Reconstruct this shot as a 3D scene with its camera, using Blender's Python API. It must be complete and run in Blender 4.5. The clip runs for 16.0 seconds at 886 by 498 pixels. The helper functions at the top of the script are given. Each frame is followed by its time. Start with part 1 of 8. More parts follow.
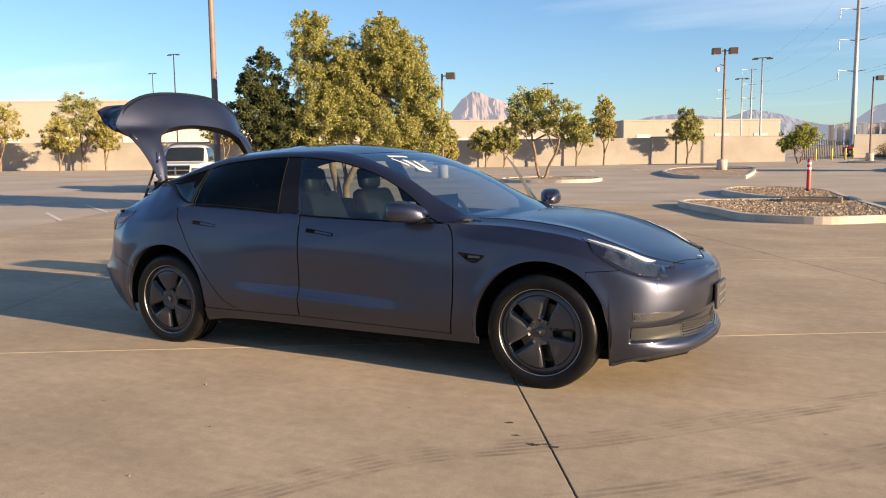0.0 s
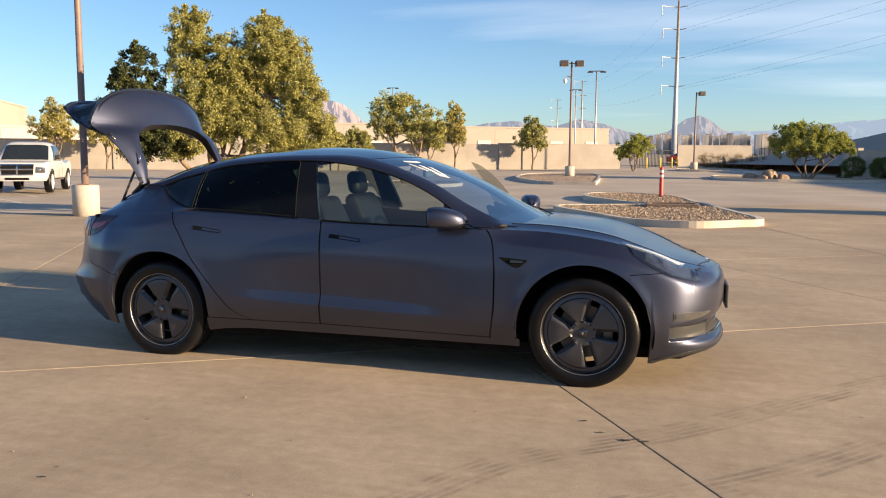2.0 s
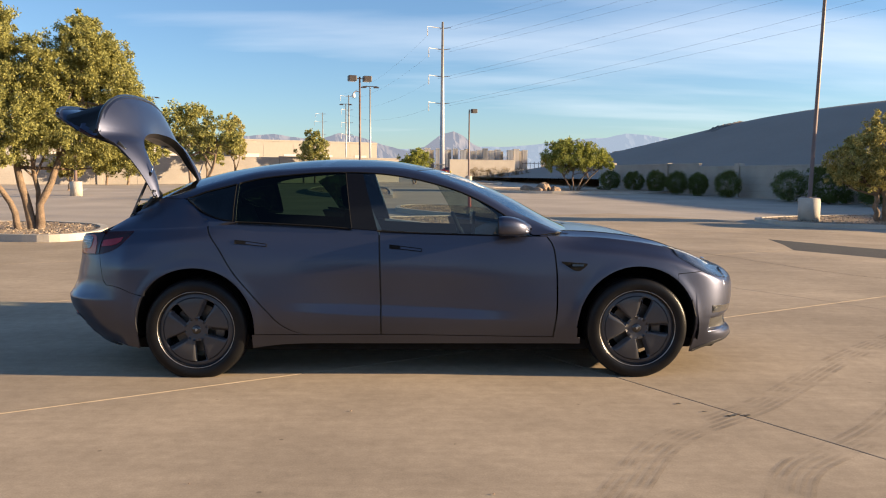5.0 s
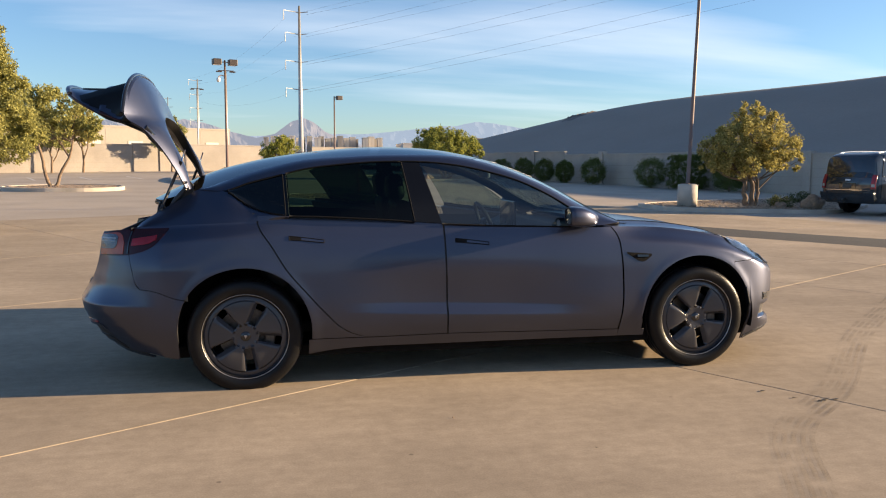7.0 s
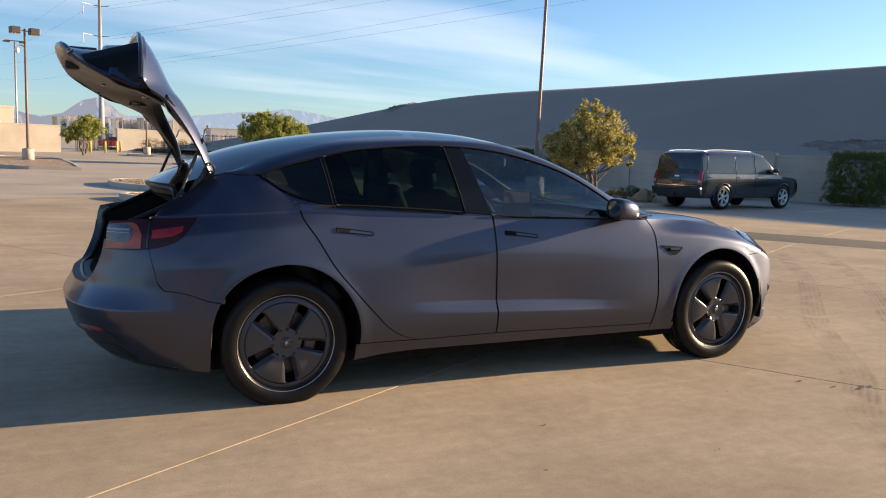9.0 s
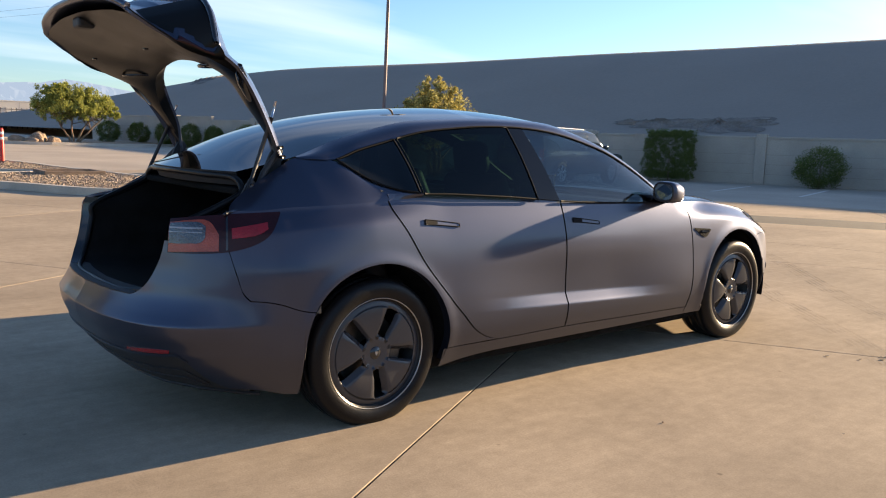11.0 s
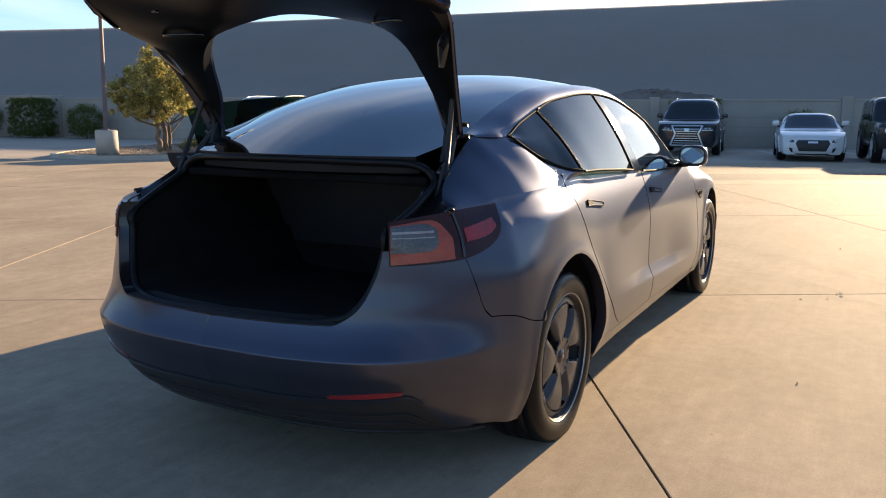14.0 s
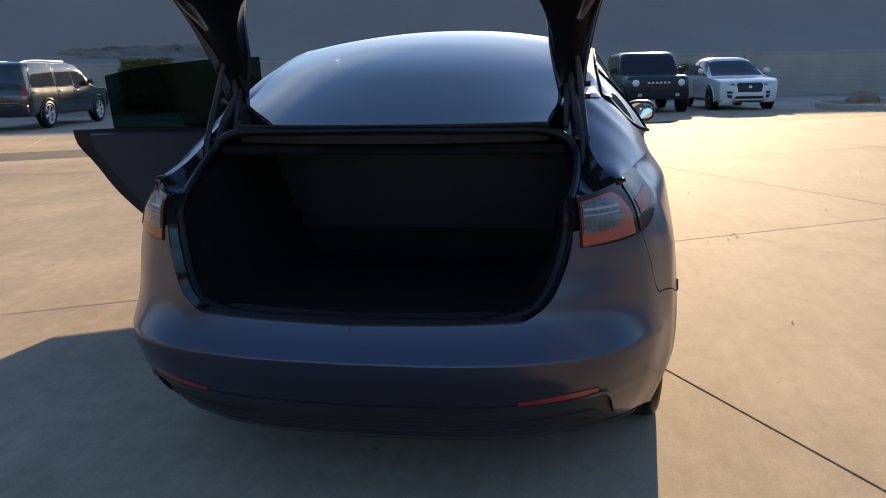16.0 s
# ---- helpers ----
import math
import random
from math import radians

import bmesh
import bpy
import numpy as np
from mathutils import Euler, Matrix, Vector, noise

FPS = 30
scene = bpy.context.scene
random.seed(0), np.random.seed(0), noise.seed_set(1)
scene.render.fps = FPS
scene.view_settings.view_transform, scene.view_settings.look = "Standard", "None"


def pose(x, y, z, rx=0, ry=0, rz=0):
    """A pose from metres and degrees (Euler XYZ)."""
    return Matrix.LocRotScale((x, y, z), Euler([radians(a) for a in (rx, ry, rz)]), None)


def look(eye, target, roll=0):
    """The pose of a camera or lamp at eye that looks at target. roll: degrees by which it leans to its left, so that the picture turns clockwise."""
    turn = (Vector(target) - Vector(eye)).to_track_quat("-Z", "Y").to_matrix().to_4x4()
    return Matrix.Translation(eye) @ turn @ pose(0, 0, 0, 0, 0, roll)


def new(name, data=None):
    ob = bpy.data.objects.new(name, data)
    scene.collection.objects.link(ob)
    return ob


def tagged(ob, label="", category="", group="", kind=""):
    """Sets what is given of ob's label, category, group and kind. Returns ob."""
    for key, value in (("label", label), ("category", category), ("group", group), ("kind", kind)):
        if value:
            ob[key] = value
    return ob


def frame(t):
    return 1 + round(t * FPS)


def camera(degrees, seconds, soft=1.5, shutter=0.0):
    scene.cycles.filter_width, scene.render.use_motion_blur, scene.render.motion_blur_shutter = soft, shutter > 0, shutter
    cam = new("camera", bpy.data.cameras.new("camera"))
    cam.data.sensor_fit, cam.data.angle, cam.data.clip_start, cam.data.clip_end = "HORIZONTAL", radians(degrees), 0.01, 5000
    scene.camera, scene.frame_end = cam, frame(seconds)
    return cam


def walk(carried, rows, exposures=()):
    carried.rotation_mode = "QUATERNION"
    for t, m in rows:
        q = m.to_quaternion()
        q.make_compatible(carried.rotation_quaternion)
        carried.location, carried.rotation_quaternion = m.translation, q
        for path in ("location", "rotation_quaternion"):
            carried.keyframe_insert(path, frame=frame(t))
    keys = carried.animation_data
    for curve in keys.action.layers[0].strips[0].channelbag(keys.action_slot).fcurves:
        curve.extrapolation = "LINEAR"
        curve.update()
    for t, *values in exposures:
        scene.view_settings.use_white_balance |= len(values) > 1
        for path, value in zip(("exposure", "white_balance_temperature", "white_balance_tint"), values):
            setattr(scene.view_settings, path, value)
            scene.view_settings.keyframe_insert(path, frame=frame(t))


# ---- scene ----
cam = camera(58.2, 16.0, soft=1.1)
EV = 1.40
PATH = [
    (0, (2.996, -5.058, 1.306), (2.081, -3.294, 1.083), -0.66),
    (0.5, (2.752, -5.153, 1.316), (1.980, -3.322, 1.089), -0.25),
    (1, (2.468, -5.308, 1.314), (1.782, -3.443, 1.088), 0.16),
    (1.5, (2.201, -5.443, 1.312), (1.578, -3.555, 1.091), 0.16),
    (2, (1.904, -5.549, 1.328), (1.361, -3.636, 1.112), 0.26),
    (2.5, (1.599, -5.701, 1.328), (1.154, -3.762, 1.122), 0.35),
    (3, (1.311, -5.814, 1.323), (0.966, -3.857, 1.098), 0.46),
    (3.5, (1.018, -5.908, 1.334), (0.747, -3.939, 1.114), 0.41),
    (4, (0.690, -5.999, 1.330), (0.546, -4.015, 1.129), 0.40),
    (4.5, (0.382, -6.013, 1.306), (0.324, -4.022, 1.128), 0.30),
    (7, (-1.231, -5.581, 1.311), (-0.830, -3.633, 1.102), 0.16),
    (7.5, (-1.528, -5.394, 1.311), (-1.081, -3.457, 1.091), -0.03),
    (8, (-1.855, -5.208, 1.305), (-1.216, -3.326, 1.078), 0.68),
    (8.5, (-2.146, -5.009, 1.281), (-1.395, -3.169, 1.057), 1.20),
    (11, (-3.400, -3.704, 1.260), (-2.143, -2.172, 0.988), 1.79),
    (11.5, (-3.572, -3.406, 1.271), (-2.251, -1.929, 0.995), 0.96),
    (12, (-3.766, -3.108, 1.275), (-2.365, -1.706, 1.004), 1.07),
    (12.5, (-3.906, -2.851, 1.290), (-2.463, -1.494, 1.014), 0.90),
    (13, (-4.023, -2.512, 1.281), (-2.493, -1.257, 0.995), -0.24),
    (13.5, (-4.181, -2.191, 1.270), (-2.524, -1.114, 0.960), -0.01),
    (14, (-4.275, -1.878, 1.246), (-2.542, -0.938, 0.908), 0.05),
    (14.5, (-4.351, -1.533, 1.254), (-2.552, -0.742, 0.883), 0.37),
    (15, (-4.423, -1.200, 1.255), (-2.543, -0.640, 0.865), 0.94),
    (15.5, (-4.376, -0.901, 1.238), (-2.476, -0.432, 0.824), -0.24),
    (16, (-4.369, -0.606, 1.253), (-2.448, -0.261, 0.816), -1.17),
]
walk(cam, [(t, look(eye, target, roll)) for t, eye, target, roll in PATH], exposures=((0.0, EV + 0.06), (4.5, EV + 0.05), (8.5, EV + 0.04), (11.0, EV + 0.26), (14.0, EV + 0.22), (16.0, EV + 0.16)))

# ---- light ----
SUN_AZ, SUN_EL = -5.0, 12.0          # degrees from +x (the car's nose), and above the ground
world = bpy.data.worlds.new("sky")
scene.world = world
world.use_nodes = True
wn, wl = world.node_tree.nodes, world.node_tree.links
wn.clear()
w_out = wn.new("ShaderNodeOutputWorld")
w_bg = wn.new("ShaderNodeBackground")
sky = wn.new("ShaderNodeTexSky")
sky.sky_type, sky.sun_disc = "NISHITA", False
sky.sun_elevation, sky.sun_rotation = radians(SUN_EL), radians(90 - SUN_AZ)
sky.air_density, sky.dust_density, sky.ozone_density, sky.altitude = 1.0, 0.6, 3.0, 600
w_tc = wn.new("ShaderNodeTexCoord")
w_sep = wn.new("ShaderNodeSeparateXYZ")
w_add = wn.new("ShaderNodeMath")
w_add.operation, w_add.inputs[1].default_value = "ADD", 0.12
w_div = wn.new("ShaderNodeVectorMath")
w_div.operation = "DIVIDE"
w_map = wn.new("ShaderNodeMapping")
w_map.inputs["Rotation"].default_value = (0, 0, radians(28))
w_map.inputs["Scale"].default_value = (0.45, 1.5, 1)
w_noise = wn.new("ShaderNodeTexNoise")
w_noise.inputs["Scale"].default_value, w_noise.inputs["Detail"].default_value, w_noise.inputs["Roughness"].default_value = 0.55, 6, 0.50
w_ramp = wn.new("ShaderNodeMapRange")
w_ramp.inputs["From Min"].default_value, w_ramp.inputs["From Max"].default_value, w_ramp.inputs["To Max"].default_value = 0.55, 0.84, 0.58
w_mix = wn.new("ShaderNodeMix")
w_mix.data_type = "RGBA"
w_mix.inputs["B"].default_value = (7.5, 7.6, 7.9, 1)
wl.new(w_tc.outputs["Generated"], w_sep.inputs[0])
wl.new(w_sep.outputs["Z"], w_add.inputs[0])
wl.new(w_tc.outputs["Generated"], w_div.inputs[0])
wl.new(w_add.outputs[0], w_div.inputs[1])
wl.new(w_div.outputs[0], w_map.inputs[0])
wl.new(w_map.outputs[0], w_noise.inputs["Vector"])
wl.new(w_noise.outputs["Fac"], w_ramp.inputs["Value"])
wl.new(w_ramp.outputs[0], w_mix.inputs["Factor"])
w_tint = wn.new("ShaderNodeMix")
w_tint.data_type, w_tint.blend_type = "RGBA", "MULTIPLY"
w_tint.inputs["Factor"].default_value = 1.0
w_tint.inputs["B"].default_value = (1.06, 1.11, 1.20, 1)
wl.new(sky.outputs[0], w_tint.inputs["A"])
wl.new(w_tint.outputs["Result"], w_mix.inputs["A"])
wl.new(w_mix.outputs["Result"], w_bg.inputs["Color"])
w_bg.inputs["Strength"].default_value = 0.064
wl.new(w_bg.outputs[0], w_out.inputs[0])

sun = new("sun", bpy.data.lights.new("sun", "SUN"))
sun.data.energy, sun.data.angle, sun.data.color = 5.0, radians(0.6), (1.0, 0.745, 0.46)
SUN_DIR = Vector((math.cos(radians(SUN_AZ)) * math.cos(radians(SUN_EL)), math.sin(radians(SUN_AZ)) * math.cos(radians(SUN_EL)), math.sin(radians(SUN_EL))))
sun.matrix_world = look(SUN_DIR * 60, (0, 0, 0))


# ---- materials ----
def nodes_of(name):
    m = bpy.data.materials.new(name)
    m.use_nodes = True
    return m, m.node_tree.nodes, m.node_tree.links


def surface(name, colour, rough=0.6, metal=0.0, var=0.12, scale=4.0, fine=60.0, bump=0.15, coat=0.0, tint=None, spots=0.0, spec=0.5, rvar=0.1, piece=0.0, space="Object"):
    """A principled surface with variation at two scales: broad patches and fine grain, with grain as relief."""
    m, n, l = nodes_of(name)
    b = n["Principled BSDF"]
    tc = n.new("ShaderNodeTexCoord")
    big, small = n.new("ShaderNodeTexNoise"), n.new("ShaderNodeTexNoise")
    big.inputs["Scale"].default_value, big.inputs["Detail"].default_value = scale, 5
    small.inputs["Scale"].default_value, small.inputs["Detail"].default_value = fine, 4
    if space == "World":
        geo = n.new("ShaderNodeNewGeometry")
        src = geo.outputs["Position"]
    else:
        src = tc.outputs["Object"]
    l.new(src, big.inputs["Vector"])
    l.new(src, small.inputs["Vector"])
    dark = tuple(c * (1 - var) for c in colour)
    light = tint or tuple(min(1, c * (1 + var)) for c in colour)
    mix = n.new("ShaderNodeMix")
    mix.data_type = "RGBA"
    mix.inputs["A"].default_value, mix.inputs["B"].default_value = (*dark, 1), (*light, 1)
    mr = n.new("ShaderNodeMapRange")
    mr.inputs["From Min"].default_value, mr.inputs["From Max"].default_value = 0.3, 0.7
    l.new(big.outputs["Fac"], mr.inputs["Value"])
    l.new(mr.outputs[0], mix.inputs["Factor"])
    grain = n.new("ShaderNodeMix")
    grain.data_type, grain.blend_type = "RGBA", "MULTIPLY"
    gm = n.new("ShaderNodeMapRange")
    gm.inputs["From Min"].default_value, gm.inputs["From Max"].default_value = 0.25, 0.75
    gm.inputs["To Min"].default_value, gm.inputs["To Max"].default_value = 1 - var * 0.9 - spots, 1 + var * 0.5
    l.new(small.outputs["Fac"], gm.inputs["Value"])
    l.new(mix.outputs["Result"], grain.inputs["A"])
    l.new(gm.outputs[0], grain.inputs["B"])
    grain.inputs["Factor"].default_value = 1.0
    last = grain.outputs["Result"]
    if piece:
        info = n.new("ShaderNodeObjectInfo")
        pm = n.new("ShaderNodeMapRange")
        pm.inputs["To Min"].default_value, pm.inputs["To Max"].default_value = 1 - piece, 1 + piece
        l.new(info.outputs["Random"], pm.inputs["Value"])
        pmix = n.new("ShaderNodeMix")
        pmix.data_type, pmix.blend_type = "RGBA", "MULTIPLY"
        pmix.inputs["Factor"].default_value = 1.0
        l.new(last, pmix.inputs["A"])
        l.new(pm.outputs[0], pmix.inputs["B"])
        last = pmix.outputs["Result"]
    l.new(last, b.inputs["Base Color"])
    rm = n.new("ShaderNodeMapRange")
    rm.inputs["To Min"].default_value, rm.inputs["To Max"].default_value = max(0.02, rough - rvar), min(1, rough + rvar)
    l.new(big.outputs["Fac"], rm.inputs["Value"])
    l.new(rm.outputs[0], b.inputs["Roughness"])
    b.inputs["Metallic"].default_value = metal
    b.inputs["Coat Weight"].default_value = coat
    b.inputs["Coat Roughness"].default_value = 0.03
    b.inputs["Specular IOR Level"].default_value = spec
    if bump:
        bp = n.new("ShaderNodeBump")
        bp.inputs["Strength"].default_value, bp.inputs["Distance"].default_value = bump, 0.02
        l.new(small.outputs["Fac"], bp.inputs["Height"])
        l.new(bp.outputs[0], b.inputs["Normal"])
    return m


def glass(name, tint, shine=0.05, rough=0.01):
    """Tinted sheet glass: what lies behind shows through the tint, and the gloss grows towards a flat view."""
    m, n, l = nodes_of(name)
    n.remove(n["Principled BSDF"])
    tr, gl, mx, lw = n.new("ShaderNodeBsdfTransparent"), n.new("ShaderNodeBsdfGlossy"), n.new("ShaderNodeMixShader"), n.new("ShaderNodeLayerWeight")
    tr.inputs["Color"].default_value = (*tint, 1)
    gl.inputs["Roughness"].default_value = rough
    lw.inputs["Blend"].default_value = 0.5
    pw, ma = n.new("ShaderNodeMath"), n.new("ShaderNodeMath")
    pw.operation, ma.operation = "POWER", "MULTIPLY_ADD"
    pw.inputs[1].default_value = 4.5
    ma.inputs[1].default_value, ma.inputs[2].default_value = 1 - shine, shine
    l.new(lw.outputs["Facing"], pw.inputs[0])
    l.new(pw.outputs[0], ma.inputs[0])
    l.new(ma.outputs[0], mx.inputs[0])
    l.new(tr.outputs[0], mx.inputs[1])
    l.new(gl.outputs[0], mx.inputs[2])
    l.new(mx.outputs[0], n["Material Output"].inputs["Surface"])
    return m


def leafy(name, dark, light):
    """Leaves: a colour between dark and light for each clump, some light passing through."""
    m, n, l = nodes_of(name)
    b = n["Principled BSDF"]
    geo = n.new("ShaderNodeNewGeometry")
    mix = n.new("ShaderNodeMix")
    mix.data_type = "RGBA"
    mix.inputs["A"].default_value, mix.inputs["B"].default_value = (*dark, 1), (*light, 1)
    l.new(geo.outputs["Random Per Island"], mix.inputs["Factor"])
    l.new(mix.outputs["Result"], b.inputs["Base Color"])
    b.inputs["Roughness"].default_value = 0.75
    b.inputs["Specular IOR Level"].default_value = 0.25
    tl, mx = n.new("ShaderNodeBsdfTranslucent"), n.new("ShaderNodeMixShader")
    l.new(mix.outputs["Result"], tl.inputs["Color"])
    mx.inputs[0].default_value = 0.38
    l.new(b.outputs[0], mx.inputs[1])
    l.new(tl.outputs[0], mx.inputs[2])
    l.new(mx.outputs[0], n["Material Output"].inputs["Surface"])
    return m


def concrete_material(name, colour, piece=0.05):
    """Broom-finished concrete: broad stains, fine speckle, drag marks, dark pits."""
    m = surface(name, colour, rough=0.86, var=0.15, scale=0.5, fine=110, bump=0.05, piece=piece, space="World", rvar=0.06, spec=0.06)
    n, l = m.node_tree.nodes, m.node_tree.links
    b = n["Principled BSDF"]
    base = b.inputs["Base Color"].links[0].from_socket
    geo = n.new("ShaderNodeNewGeometry")
    streak, mp = n.new("ShaderNodeTexNoise"), n.new("ShaderNodeMapping")
    mp.inputs["Rotation"].default_value, mp.inputs["Scale"].default_value = (0, 0, radians(-33)), (0.9, 1.9, 1)
    streak.inputs["Scale"].default_value, streak.inputs["Detail"].default_value = 1.1, 6
    l.new(geo.outputs["Position"], mp.inputs[0])
    l.new(mp.outputs[0], streak.inputs["Vector"])
    sm = n.new("ShaderNodeMapRange")
    sm.inputs["From Min"].default_value, sm.inputs["From Max"].default_value, sm.inputs["To Min"].default_value, sm.inputs["To Max"].default_value = 0.28, 0.72, 0.88, 1.05
    l.new(streak.outputs["Fac"], sm.inputs["Value"])
    pit = n.new("ShaderNodeTexVoronoi")
    pit.inputs["Scale"].default_value = 3.1
    l.new(geo.outputs["Position"], pit.inputs["Vector"])
    pr = n.new("ShaderNodeMapRange")
    pr.inputs["From Min"].default_value, pr.inputs["From Max"].default_value, pr.inputs["To Min"].default_value = 0.02, 0.045, 0.62
    l.new(pit.outputs["Distance"], pr.inputs["Value"])
    mottle = n.new("ShaderNodeTexNoise")
    mottle.inputs["Scale"].default_value, mottle.inputs["Detail"].default_value, mottle.inputs["Roughness"].default_value = 9.0, 9, 0.78
    l.new(geo.outputs["Position"], mottle.inputs["Vector"])
    mo = n.new("ShaderNodeMapRange")
    mo.inputs["From Min"].default_value, mo.inputs["From Max"].default_value, mo.inputs["To Min"].default_value, mo.inputs["To Max"].default_value = 0.34, 0.66, 0.86, 1.11
    l.new(mottle.outputs["Fac"], mo.inputs["Value"])
    drag, mp2, dm = n.new("ShaderNodeTexNoise"), n.new("ShaderNodeMapping"), n.new("ShaderNodeMapRange")
    mp2.inputs["Rotation"].default_value, mp2.inputs["Scale"].default_value = (0, 0, radians(-30.5)), (0.55, 7.0, 1)
    drag.inputs["Scale"].default_value, drag.inputs["Detail"].default_value, drag.inputs["Roughness"].default_value = 2.4, 7, 0.65
    l.new(geo.outputs["Position"], mp2.inputs[0])
    l.new(mp2.outputs[0], drag.inputs["Vector"])
    dm.inputs["From Min"].default_value, dm.inputs["From Max"].default_value, dm.inputs["To Min"].default_value, dm.inputs["To Max"].default_value = 0.30, 0.70, 0.93, 1.05
    l.new(drag.outputs["Fac"], dm.inputs["Value"])
    for sock in (sm.outputs[0], pr.outputs[0], mo.outputs[0], dm.outputs[0]):
        mul = n.new("ShaderNodeMix")
        mul.data_type, mul.blend_type = "RGBA", "MULTIPLY"
        mul.inputs["Factor"].default_value = 1
        l.new(base, mul.inputs["A"])
        l.new(sock, mul.inputs["B"])
        base = mul.outputs["Result"]
    l.new(base, b.inputs["Base Color"])
    return m


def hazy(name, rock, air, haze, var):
    """Rock far off: its own colour, and the lit air before it, which is part of the distance, painted in as a glow."""
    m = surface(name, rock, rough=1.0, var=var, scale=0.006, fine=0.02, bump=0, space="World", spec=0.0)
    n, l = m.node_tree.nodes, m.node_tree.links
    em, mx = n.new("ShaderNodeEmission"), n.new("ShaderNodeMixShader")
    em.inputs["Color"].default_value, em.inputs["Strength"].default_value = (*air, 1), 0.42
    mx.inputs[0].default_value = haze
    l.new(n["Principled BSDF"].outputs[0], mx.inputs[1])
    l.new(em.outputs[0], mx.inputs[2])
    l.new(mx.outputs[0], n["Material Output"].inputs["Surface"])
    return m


def flake_paint(name, colour, rough=0.32, metal=0.75):
    m = surface(name, colour, rough=rough, metal=metal, var=0.05, scale=2.0, fine=900, bump=0.0, coat=0.8, rvar=0.03, spec=0.3)
    m.node_tree.nodes["Principled BSDF"].inputs["Coat Roughness"].default_value = 0.17
    m.node_tree.nodes["Principled BSDF"].inputs["Specular Tint"].default_value = (0.75, 0.78, 0.90, 1)
    return m


def lamp_lens(name, colour, rough=0.08):
    return surface(name, colour, rough=rough, var=0.15, scale=14, fine=120, bump=0.25, coat=1.0, rvar=0.03)


